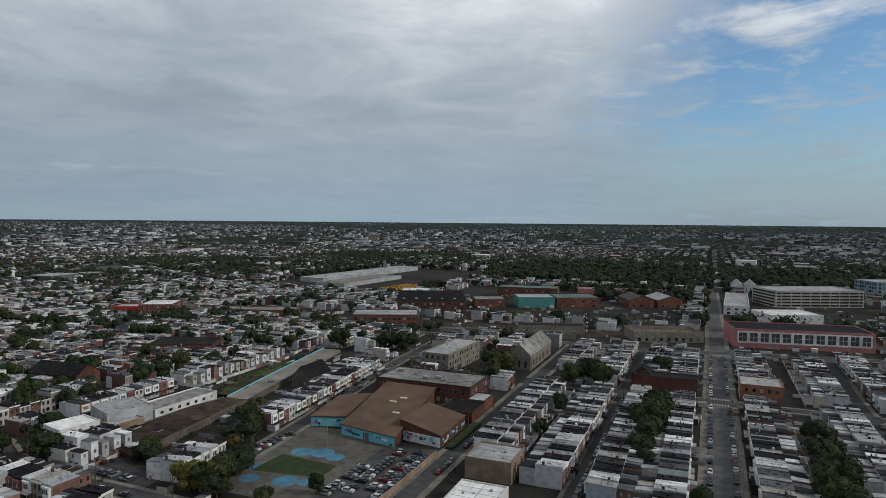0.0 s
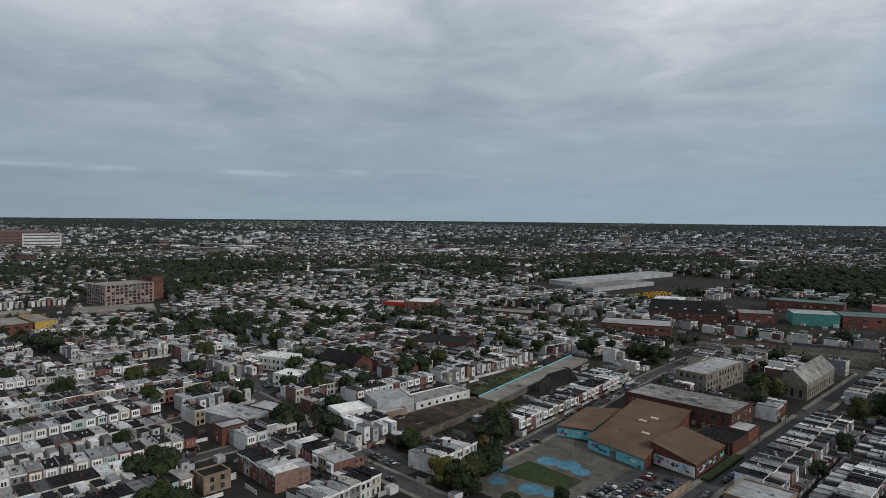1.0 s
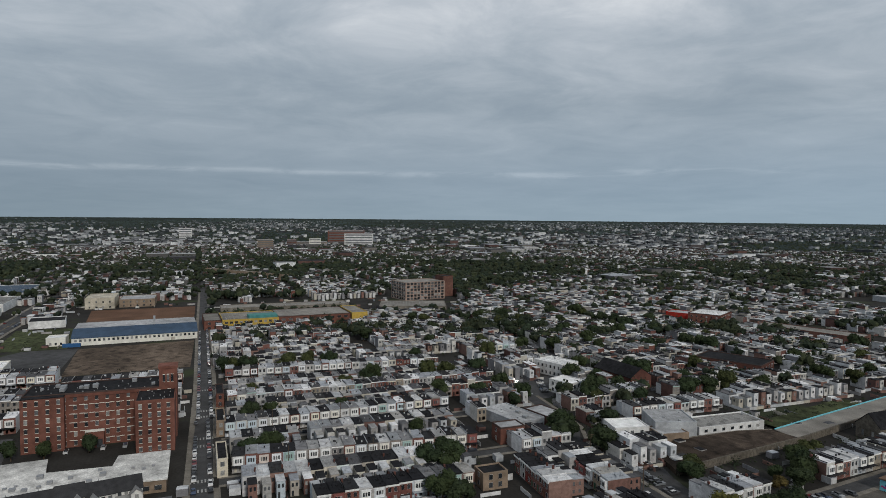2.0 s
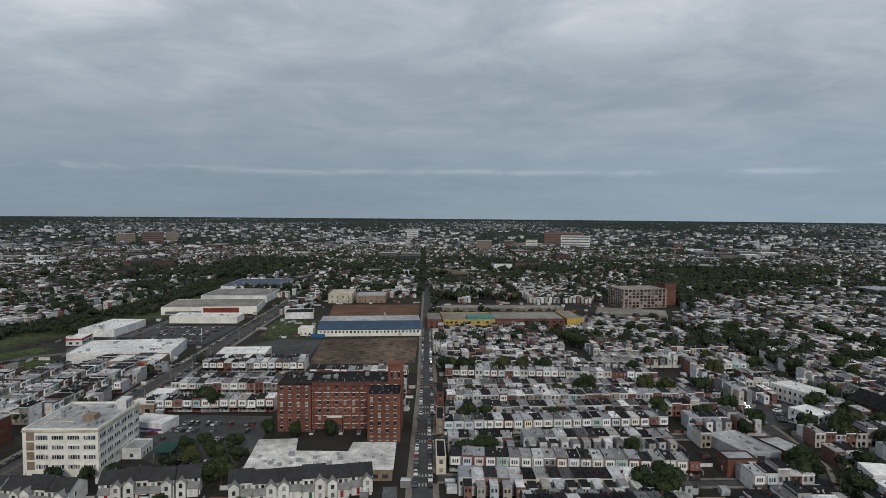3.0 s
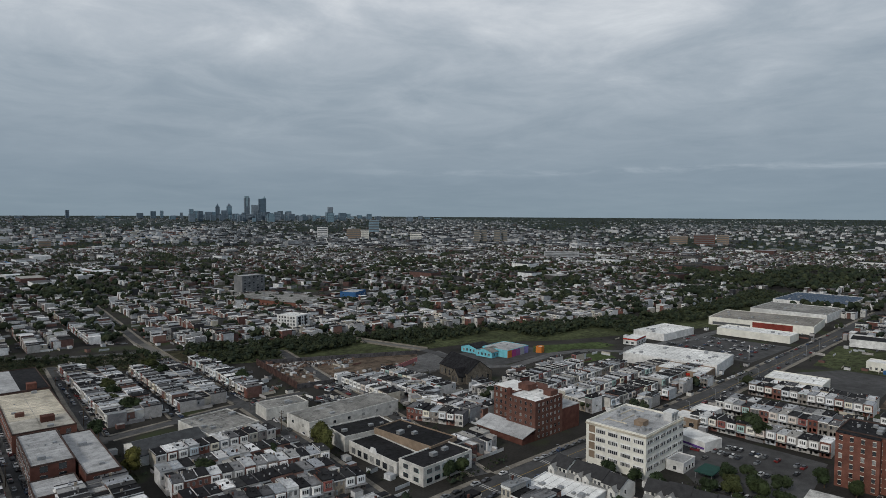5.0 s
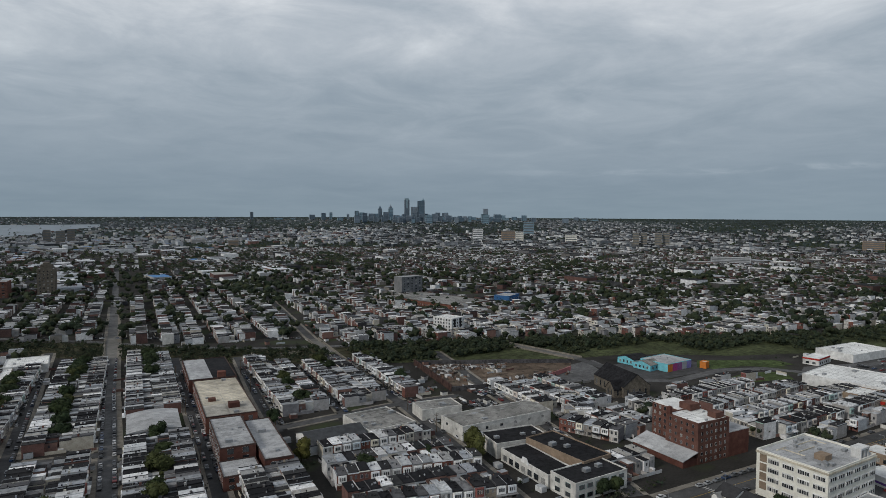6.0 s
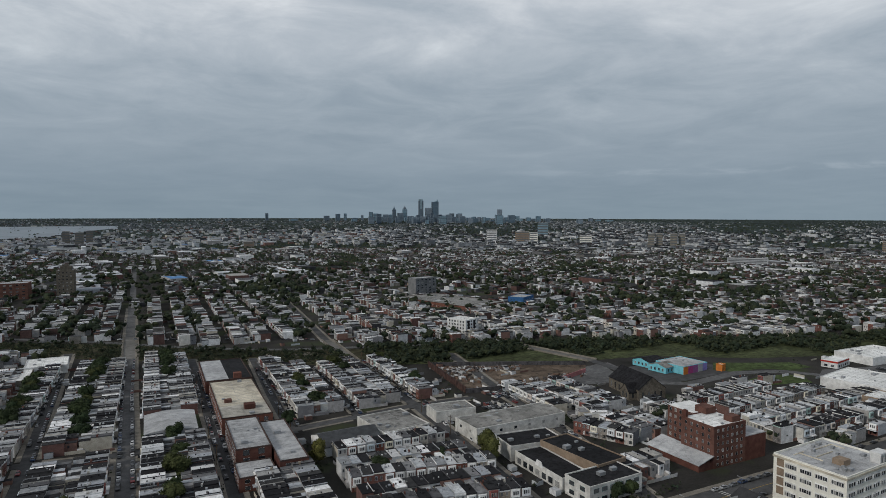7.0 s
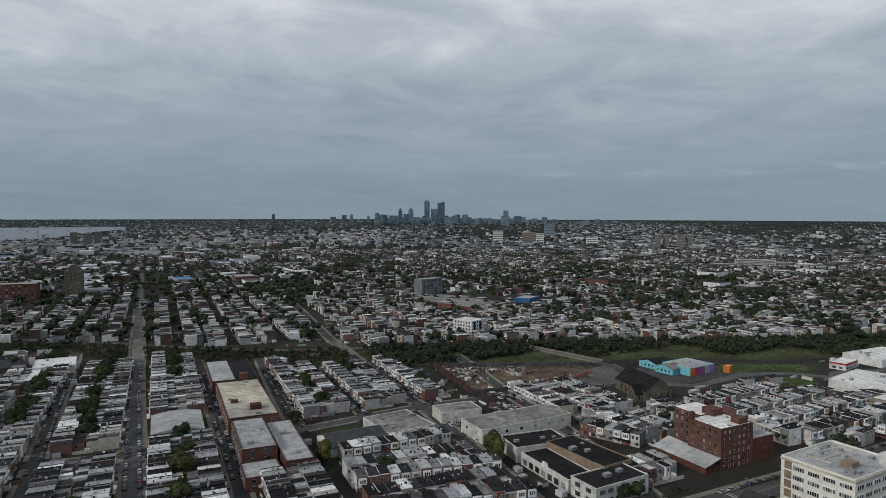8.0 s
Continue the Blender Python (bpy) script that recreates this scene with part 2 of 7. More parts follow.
rust_mix = mat("scrap_metal", [(0.12, 0.075, 0.055), (0.08, 0.072, 0.067), (0.22, 0.215, 0.21), (0.06, 0.052, 0.05), (0.15, 0.105, 0.085), (0.4, 0.4, 0.4)], 0.8, 0.8, 4.0, 0.4, by="island")
porch_mat = mat("porch_roof", ROOF_COLOURS, 0.8, 0.8, 4.0, 0.3, by="object")
door_mix = mat("door_paint", [(0.25, 0.03, 0.03), (0.5, 0.5, 0.48), (0.04, 0.05, 0.06), (0.05, 0.12, 0.08), (0.15, 0.07, 0.04)], 0.5, 1.0, 6.0, 0.2, by="object")
red_brick = mat("red_brick", (0.168, 0.075, 0.057), 0.88, 0.35, 6.0, 0.3, stain=0.25)
brown_brick = mat("brown_brick", (0.135, 0.069, 0.055), 0.88, 0.35, 6.0, 0.3, stain=0.25)
dark_brick = mat("dark_brick", (0.11, 0.05, 0.04), 0.88, 0.35, 6.0, 0.3, stain=0.25)
brick_coping = mat("brick_coping", (0.075, 0.052, 0.046), 0.9, 0.3, 3.0, 0.3, stain=0.3)
tan_brick = mat("tan_brick", (0.25, 0.19, 0.14), 0.88, 0.4, 5.0, 0.25, stain=0.2)
cream_wall = mat("cream_wall", (0.70, 0.685, 0.62), 0.75, 0.3, 3.0, 0.15, stain=0.15)
white_wall = mat("white_wall", (0.66, 0.66, 0.65), 0.75, 0.4, 3.0, 0.22, stain=0.3)
grey_wall = mat("grey_wall", (0.37, 0.385, 0.40), 0.8, 0.4, 3.0, 0.22, stain=0.3)
stone_wall = mat("stone_wall", (0.23, 0.21, 0.175), 0.92, 0.8, 4.0, 0.4, stain=0.25)
stone_dark = mat("stone_dark", (0.13, 0.115, 0.095), 0.92, 0.8, 4.0, 0.4, stain=0.25)
roof_black = mat("roof_black", (0.02, 0.02, 0.022), 0.8, 0.4, 3.0, 0.45, stain=0.4, patch=0.4)
roof_white = mat("roof_white", (0.78, 0.78, 0.76), 0.8, 0.22, 2.0, 0.2, stain=0.25, patch=0.12)
roof_grey = mat("roof_grey", (0.40, 0.405, 0.41), 0.8, 0.25, 2.0, 0.25, stain=0.3, patch=0.16)
roof_tan = mat("roof_tan", (0.60, 0.545, 0.44), 0.85, 0.12, 1.5, 0.3, stain=0.35, patch=0.18)
roof_brown = mat("roof_brown", (0.135, 0.091, 0.064), 0.88, 0.12, 3.0, 0.25, stain=0.25)
roof_teal = mat("roof_teal", (0.115, 0.19, 0.175), 0.7, 0.2, 2.0, 0.3, stain=0.3)
shingle_dark = mat("shingle_dark", (0.042, 0.042, 0.044), 0.85, 0.5, 4.0, 0.25, stain=0.2)
roof_dull_grey = mat("shingle_grey", (0.22, 0.22, 0.215), 0.85, 0.5, 4.0, 0.25, stain=0.2)
roof_dark_metal = mat("roof_dark_metal", (0.10, 0.085, 0.085), 0.7, 0.3, 2.0, 0.3, stain=0.3)
deck_wall = mat("deck_wall", (0.44, 0.425, 0.385), 0.85, 0.2, 2.0, 0.2, stain=0.25)
deck_dark = mat("deck_shade", (0.03, 0.03, 0.031), 0.9, 0.4, 2.0, 0.3)
roof_blue = mat("roof_blue", (0.045, 0.075, 0.12), 0.6, 0.2, 3.0, 0.25, stain=0.2)
turquoise = mat("turquoise_paint", (0.16, 0.46, 0.54), 0.7, 0.4, 3.0, 0.2)
teal = mat("teal_paint", (0.07, 0.22, 0.21), 0.7, 0.3, 3.0, 0.2)
orange = mat("orange_paint", (0.50, 0.17, 0.04), 0.7, 0.4, 3.0, 0.2)
yellow = mat("yellow_wall", (0.43, 0.295, 0.07), 0.75, 0.3, 3.0, 0.2)
magenta = mat("magenta_paint", (0.34, 0.06, 0.19), 0.7, 0.4, 3.0, 0.2)
pink_wall = mat("pink_wall", (0.42, 0.18, 0.175), 0.8, 0.3, 3.0, 0.2, stain=0.2)
red_paint = mat("red_paint", (0.36, 0.035, 0.025), 0.7, 0.4, 3.0, 0.2)
blue_paint = mat("blue_paint", (0.035, 0.105, 0.24), 0.7, 0.4, 3.0, 0.2)
roof_seam_mat = mat("roof_seam", (0.33, 0.33, 0.325), 0.8, 0.5, 3.0, 0.4)
siding_wall = mat("siding_wall", (0.64, 0.63, 0.60), 0.7, 0.3, 3.0, 0.2, stain=0.2)
roof_ponded = mat("roof_ponded", (0.58, 0.57, 0.54), 0.85, 0.22, 1.6, 0.4, stain=0.35, patch=0.16)
turf = mat("turf", (0.036, 0.052, 0.024), 0.95, 0.3, 4.0, 0.25)
rust_wall = mat("rust_wall", (0.085, 0.052, 0.046), 0.85, 0.3, 3.0, 0.45, stain=0.4, patch=0.35)
works_wall = mat("works_wall", (0.56, 0.55, 0.52), 0.8, 0.3, 3.0, 0.25, stain=0.35, patch=0.15)
sheet_fence = mat("sheet_fence", (0.085, 0.082, 0.086), 0.7, 0.4, 3.0, 0.4, stain=0.4, patch=0.4)
grass = mat("grass", (0.064, 0.075, 0.035), 0.95, 0.2, 2.0, 0.5, stain=0.5, patch=0.35)
dirt = mat("dirt", (0.135, 0.103, 0.078), 0.95, 0.14, 1.5, 0.45, stain=0.45, patch=0.4)
rail_bed = mat("rail_bed", (0.062, 0.05, 0.04), 0.95, 0.12, 2.0, 0.45, stain=0.4)
bark = mat("bark", (0.09, 0.065, 0.045), 0.9, 2.0, 9.0, 0.4)
leaf = mat("leaf", [(0.031, 0.045, 0.021), (0.036, 0.049, 0.021), (0.027, 0.040, 0.020), (0.050, 0.058, 0.023), (0.033, 0.045, 0.022)], 0.8, 0.25, 1.5, 0.45, by="object", bump=0)
leaf_autumn = mat("leaf_autumn", [(0.088, 0.085, 0.026), (0.085, 0.066, 0.024), (0.075, 0.08, 0.028)], 0.8, 0.25, 1.5, 0.45, by="object", bump=0)
leaf_far = mat("leaf_far", [(0.024, 0.034, 0.021), (0.029, 0.038, 0.022), (0.022, 0.031, 0.021), (0.033, 0.040, 0.023), (0.040, 0.048, 0.025)], 0.85, 0.15, 0.9, 0.5, by="island", bump=0)
glass = mat("window_glass", [(0.02, 0.024, 0.028), (0.12, 0.125, 0.13), (0.03, 0.034, 0.038), (0.28, 0.28, 0.27), (0.05, 0.055, 0.06)], 0.12, 1.0, 2.0, 0.3, by="object", bump=0, spec=0.6)
glass_far = mat("far_window", [(0.025, 0.028, 0.032), (0.10, 0.105, 0.11), (0.03, 0.033, 0.037), (0.20, 0.20, 0.195), (0.04, 0.045, 0.05)], 0.3, 1.0, 2.0, 0.2, by="island", bump=0, spec=0.5)
car_glass = mat("car_glass", (0.015, 0.017, 0.02), 0.1, 1.0, 2.0, 0.2, bump=0, spec=0.6)
car_paint = mat("car_paint", CAR_COLOURS, 0.3, 2.0, 20.0, 0.08, by="object", bump=0, spec=0.5)
car_paint_far = mat("car_paint_far", CAR_COLOURS, 0.35, 2.0, 20.0, 0.08, by="island", bump=0, spec=0.5)
rubber = mat("tyre_rubber", (0.015, 0.015, 0.015), 0.9, 4.0, 20.0, 0.2)
steel = mat("galvanised_steel", (0.33, 0.34, 0.35), 0.5, 2.0, 12.0, 0.2, metal=0.6)
# the skyline's distance haze is painted into these blue-grey tower colours
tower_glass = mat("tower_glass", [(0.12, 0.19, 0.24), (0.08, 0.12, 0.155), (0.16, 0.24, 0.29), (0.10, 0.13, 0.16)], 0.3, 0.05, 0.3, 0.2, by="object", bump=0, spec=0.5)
hazy_tower_stone = mat("hazy_tower_stone", [(0.11, 0.145, 0.18), (0.15, 0.19, 0.23), (0.085, 0.115, 0.145), (0.19, 0.23, 0.27)], 0.8, 0.05, 0.3, 0.2, by="object", bump=0)
hazy_tower_pale = mat("hazy_tower_pale", (0.22, 0.30, 0.34), 0.3, 0.05, 0.3, 0.2, bump=0, spec=0.5)
# dull pale base colour in place of the sky mirrored by dark water
water = mat("river_sky_reflection", (0.21, 0.245, 0.275), 0.6, 0.01, 0.1, 0.15, bump=0)
yard_paving = mat("yard_paving", (0.125, 0.115, 0.10), 0.9, 0.2, 2.0, 0.3, stain=0.3, patch=0.2)
court_blue = mat("court_blue", (0.085, 0.215, 0.30), 0.85, 0.3, 3.0, 0.25, stain=0.3)


def ground_material():
    m = mat("city_ground", (0.036, 0.034, 0.031), 0.95, 0.05, 0.9, 0.35, stain=0.35, bump=0)
    nt = m.node_tree
    n, l = nt.nodes, nt.links
    bsdf = n["Principled BSDF"]
    old = bsdf.inputs["Base Color"].links[0].from_socket
    t = n.new("ShaderNodeTexNoise")
    t.inputs["Scale"].default_value, t.inputs["Detail"].default_value = 0.022, 5
    l.new(n.new("ShaderNodeNewGeometry").outputs["Position"], t.inputs["Vector"])
    r = n.new("ShaderNodeMapRange")
    r.inputs[1].default_value, r.inputs[2].default_value = 0.56, 0.66
    l.new(t.outputs["Fac"], r.inputs[0])
    mx = n.new("ShaderNodeMix")
    mx.data_type = "RGBA"
    mx.inputs[7].default_value = (0.036, 0.044, 0.022, 1)
    l.new(r.outputs[0], mx.inputs[0])
    l.new(old, mx.inputs[6])
    l.new(mx.outputs[2], bsdf.inputs["Base Color"])
    return m


# ---------- building blocks ----------
CUBE_F = ((0, 3, 2, 1), (4, 5, 6, 7), (0, 1, 5, 4), (1, 2, 6, 5), (2, 3, 7, 6), (3, 0, 4, 7))


def box(bm, x0, x1, y0, y1, z0, z1, taper=0.0):
    """A box into bm; taper draws the top in on all sides."""
    t = taper
    v = [bm.verts.new(p) for p in ((x0, y0, z0), (x1, y0, z0), (x1, y1, z0), (x0, y1, z0),
                                   (x0 + t, y0 + t, z1), (x1 - t, y0 + t, z1), (x1 - t, y1 - t, z1), (x0 + t, y1 - t, z1))]
    for f in CUBE_F:
        bm.faces.new([v[i] for i in f])
    return bm


def boxes(*rows):
    bm = bmesh.new()
    for r in rows:
        box(bm, *r)
    return bm


def prism(points, z0, z1, bm=None):
    """A slab over a plan outline, anticlockwise."""
    bm = bm or bmesh.new()
    lo = [bm.verts.new((x, y, z0)) for x, y in points]
    hi = [bm.verts.new((x, y, z1)) for x, y in points]
    bm.faces.new(hi)
    bm.faces.new(lo[::-1])
    k = len(points)
    for i in range(k):
        bm.faces.new((lo[i], lo[(i + 1) % k], hi[(i + 1) % k], hi[i]))
    bmesh.ops.recalc_face_normals(bm, faces=bm.faces)
    return bm


def hull(points):
    """A solid from its corner points."""
    bm = bmesh.new()
    for p in points:
        bm.verts.new(p)
    bmesh.ops.convex_hull(bm, input=bm.verts)
    return bm


def mesh(name, bm, material):
    me = bpy.data.meshes.new(name)
    bm.to_mesh(me)
    bm.free()
    me.materials.append(material)
    return me


def part(name, bm, material, parent, label="", at=None):
    """One mesh under a thing or under a part."""
    ob = new(name, bm if isinstance(bm, bpy.types.Mesh) else mesh(name, bm, material))
    ob.parent = parent
    if at is not None:
        ob.matrix_basis = at
    return tagged(ob, label)


def thing(name, m, label, category, group="", kind=""):
    ob = new(name)
    ob.matrix_basis = m
    return tagged(ob, label, category, group, kind)


def single(name, bm, material, label, category="", group="", kind="", at=None):
    ob = new(name, bm if isinstance(bm, bpy.types.Mesh) else mesh(name, bm, material))
    if at is not None:
        ob.matrix_basis = at
    return tagged(ob, label, category, group, kind)


def place(x, y, turn=0.0, z=0.0):
    return pose(x, y, z, 0, 0, turn)


def rise_at(x, y):
    """Height of the far land at a place, and the scale of what stands on it."""
    r = math.hypot(x, y)
    if r <= 2000:
        return 0.0, 1.0
    az = math.degrees(math.atan2(-x, y)) % 360
    top = float(np.interp(az, (0, 23, 57, 100, 135, 149, 190, 345, 360), (91, 91, 98, 107, 114, 120, 122, 91, 91)))
    s = r - 2000
    true = r + 5.1e-7 * s ** 3
    return top * (1 - r / true), r / true


class Heap:
    """Boxes gathered by material, joined into one mesh of uncounted things."""

    def __init__(self):
        self.v, self.f, self.m, self.mats = [], [], [], []

    def two(self, m, x0, x1, y0, y1, z1, wallm, roofm):
        """A far house as one piece: walls, and a roof as its lid."""
        k, s, q = len(self.v), self.slot(wallm), self.slot(roofm)
        c, sn, tx, ty, tz = m
        for z in (0, z1):
            for x, y in ((x0, y0), (x1, y0), (x1, y1), (x0, y1)):
                self.v.append((c * x - sn * y + tx, sn * x + c * y + ty, z + tz))
        for i, f in enumerate(CUBE_F[1:]):
            self.f.append([k + i2 for i2 in f])
            self.m.append(s if i else q)

    def slot(self, material):
        if material not in self.mats:
            self.mats.append(material)
        return self.mats.index(material)

    def add(self, m, x0, x1, y0, y1, z0, z1, material, taper=0.0, bottom=False):
        k, t, s = len(self.v), taper, self.slot(material)
        c, sn, tx, ty, tz = m
        for x, y, z in ((x0, y0, z0), (x1, y0, z0), (x1, y1, z0), (x0, y1, z0), (x0 + t, y0 + t, z1), (x1 - t, y0 + t, z1), (x1 - t, y1 - t, z1), (x0 + t, y1 - t, z1)):
            self.v.append((c * x - sn * y + tx, sn * x + c * y + ty, z + tz))
        for f in (CUBE_F if bottom else CUBE_F[1:]):
            self.f.append([k + i for i in f])
            self.m.append(s)

    def raw(self, verts, faces, material):
        k, s = len(self.v), self.slot(material)
        self.v.extend(verts)
        for f in faces:
            self.f.append([k + i for i in f])
            self.m.append(s)

    def done(self, name, label, category):
        me = bpy.data.meshes.new(name)
        me.from_pydata(self.v, [], self.f)
        for q in self.mats:
            me.materials.append(q)
        me.polygons.foreach_set("material_index", self.m)
        me.update()
        return tagged(new(name, me), label, category, kind="stuff")


def turned(x, y, degrees, z=0.0):
    a = radians(degrees)
    return math.cos(a), math.sin(a), x, y, z


# woodland green shifted to blue, with the distance haze in its base colour
hazy_woodland = mat("hazy_woodland", (0.031, 0.044, 0.042), 0.95, 0.01, 0.06, 0.45, stain=0.4, bump=0)

# ---------- ground ----------
def ground_sheet():
    bm = bmesh.new()
    radii = [0, 150, 300, 500, 800, 1200, 1600, 2000, 2300, 2600, 2900, 3200, 3500, 3800, 4100, 4400, 4700, 4930]
    steps = 96
    rings = []
    for r in radii:
        ring = []
        for i in range(steps):
            a = 2 * math.pi * i / steps
            x, y = -math.sin(a) * r, math.cos(a) * r
            ring.append(bm.verts.new((x, y, rise_at(x, y)[0])))
            if r == 0:
                break
        rings.append(ring)
    for i in range(steps):
        bm.faces.new((rings[0][0], rings[1][i], rings[1][(i + 1) % steps]))
    for a, b in zip(rings[1:], rings[2:]):
        for i in range(steps):
            j = (i + 1) % steps
            bm.faces.new((a[i], b[i], b[j], a[j]))
    bmesh.ops.recalc_face_normals(bm, faces=bm.faces)
    for f in bm.faces:
        f.smooth = True
        if f.normal.z < 0:
            f.normal_flip()
    for f in bm.faces:
        c = f.calc_center_median()
        f.material_index = 1 if math.hypot(c.x, c.y) > 2250 else 0
    g = single("ground", bm, ground_material(), "worn dark city ground with weeds and asphalt", kind="structure")
    g.data.materials.append(hazy_woodland)


ground_sheet()


def strip(name, material, label, width, z, *points, kind="structure", thick=0.35):
    """A ribbon of the ground along a line of plan points."""
    pts = [Vector(p) for p in points]
    left, right = [], []
    for i, p in enumerate(pts):
        d = (pts[min(i + 1, len(pts) - 1)] - pts[max(i - 1, 0)]).normalized()
        nrm = Vector((-d.y, d.x)) * width / 2
        left.append(p + nrm)
        right.append(p - nrm)
    bm = bmesh.new()
    cols = [[bm.verts.new((v.x, v.y, h)) for v in side for h in (z, z - thick)] for side in (left, right)]
    for i in range(len(pts) - 1):
        a, b = cols[0][2 * i:2 * i + 4], cols[1][2 * i:2 * i + 4]
        bm.faces.new((a[0], b[0], b[2], a[2]))
        bm.faces.new((a[0], a[2], a[3], a[1]))
        bm.faces.new((b[0], b[1], b[3], b[2]))
    bmesh.ops.recalc_face_normals(bm, faces=bm.faces)
    for f in bm.faces:
        if f.normal.z < -0.5:
            f.normal_flip()
    return single(name, bm, material, label, kind=kind)


ROADS = []


PAVEMENTS = []


def street(width, *points, walk_w=2.4, name="road", material=None, label="grey asphalt street lined with parked cars"):
    strip(name, material or asphalt, label, width, 0.04 + 0.0015 * len(ROADS), *points)
    ROADS.append((width, points))
    if walk_w:
        for sgn in (-1, 1):
            pts = [Vector(p) for p in points]
            out = []
            for i, p in enumerate(pts):
                d = (pts[min(i + 1, len(pts) - 1)] - pts[max(i - 1, 0)]).normalized()
                q = p + Vector((-d.y, d.x)) * sgn * (width / 2 + walk_w / 2)
                out.append((q.x, q.y))
            PAVEMENTS.append((len(ROADS) - 1, walk_w, out))


def lay_pavements():
    """Pavements on both sides of the streets, open where another street crosses."""
    for own, walk_w, line in PAVEMENTS:
        run = []

        def close():
            if len(run) > 2:
                keep = [run[0]] + [q for i, q in enumerate(run[1:-1]) if i % 8 == 7] + [run[-1]]
                strip("pavement", concrete, "worn concrete pavement with raised kerb", walk_w, 0.17 + 0.0006 * own, *keep)
            run.clear()

        for (ax, ay), (bx, by) in zip(line, line[1:]):
            k = max(1, int(math.hypot(bx - ax, by - ay) / 2.5))
            for i in range(k):
                x, y = ax + (bx - ax) * i / k, ay + (by - ay) * i / k
                if x * x + y * y > 810000:
                    continue
                if any(j != own and near_line(x, y, pts) < w / 2 + 1.0 for j, (w, pts) in enumerate(ROADS)):
                    close()
                else:
                    run.append((x, y))
        close()


# ---------- trees ----------
def crown_mesh(seed, material, leaves=1300, size=0.48):
    """Uneven crown of leaf clumps round a few limbs' ends; about 1 high and 1 wide."""
    rnd = random.Random(seed)
    lobes = [(Vector((rnd.uniform(-0.27, 0.27), rnd.uniform(-0.27, 0.27), rnd.uniform(0.38, 0.82))), rnd.uniform(0.17, 0.30)) for _ in range(9)]
    bm = bmesh.new()
    for c, r in lobes:
        k = bmesh.ops.create_icosphere(bm, subdivisions=2, radius=r * 0.9, matrix=Matrix.Translation(c))
        for v in k["verts"]:
            v.co = c + (v.co - c) * rnd.uniform(0.84, 1.1)
    for _ in range(leaves):
        c, r = rnd.choice(lobes)
        d = Vector((rnd.gauss(0, 1), rnd.gauss(0, 1), rnd.gauss(0.25, 1))).normalized()
        p = c + d * r * rnd.uniform(0.86, 1.12)
        s = 0.055 * size * rnd.uniform(0.6, 1.4)
        q = Euler((rnd.uniform(-1.2, 1.2), rnd.uniform(-1.2, 1.2), rnd.uniform(0, 6.3))).to_matrix()
        vs = [bm.verts.new(p + q @ Vector(o) * s) for o in ((-1, -0.7, 0.15), (1, -0.8, 0), (0.9, 0.8, 0.2), (-0.8, 0.9, 0))]
        bm.faces.new(vs)
    return mesh("crown", bm, material)


def trunk_mesh(seed):
    rnd = random.Random(seed)
    bm = bmesh.new()

    def limb(a, b, r0, r1):
        d = (b - a)
        q = d.to_track_quat("Z", "Y").to_matrix()
        rows = []
        for p, r in ((a, r0), (b, r1)):
            rows.append([bm.verts.new(p + q @ Vector((math.cos(i * 1.0472) * r, math.sin(i * 1.0472) * r, 0))) for i in range(6)])
        for i in range(6):
            bm.faces.new((rows[0][i], rows[0][(i + 1) % 6], rows[1][(i + 1) % 6], rows[1][i]))

    fork = Vector((0, 0, 0.3))
    limb(Vector((0, 0, -0.02)), fork, 0.035, 0.024)
    for i in range(5):
        a = i * 1.257 + rnd.uniform(-0.3, 0.3)
        limb(fork - Vector((0, 0, 0.02)), Vector((math.cos(a) * 0.22, math.sin(a) * 0.22, rnd.uniform(0.5, 0.75))), 0.016, 0.005)
    return mesh("trunk", bm, bark)


CROWNS = [crown_mesh(i, leaf) for i in range(6)] + [crown_mesh(20 + i, leaf_autumn) for i in range(2)]
TRUNKS = [trunk_mesh(i) for i in range(3)]
tree_rnd = random.Random(5)


def tree(x, y, h=10.0, wide=1.0, kind=None):
    i = tree_rnd.randrange(6) if kind is None else kind
    m = place(x, y, tree_rnd.uniform(0, 360)) @ Matrix.Diagonal((h * wide, h * wide, h, 1))
    e = thing("tree", m, "yellowing broad tree with loose autumn crown" if i > 5 else "dark green broad-leaved tree with loose crown", "tree", "city trees")
    part("trunk", TRUNKS[i % 3], bark, e)
    part("crown", CROWNS[i], leaf, e)
    return e


WOOD = Heap()
ICO = bmesh.new()
bmesh.ops.create_icosphere(ICO, subdivisions=1, radius=1.0)
ICO_V, ICO_F = [v.co.copy() for v in ICO.verts], [[v.index for v in f.verts] for f in ICO.faces]
ICO.free()
OCT_V = [Vector(p) for p in ((1, 0, 0), (0, 1, 0), (-1, 0, 0), (0, -1, 0), (0, 0, 1))]
OCT_F = [[0, 1, 4], [1, 2, 4], [2, 3, 4], [3, 0, 4]]
wood_rnd = random.Random(9)


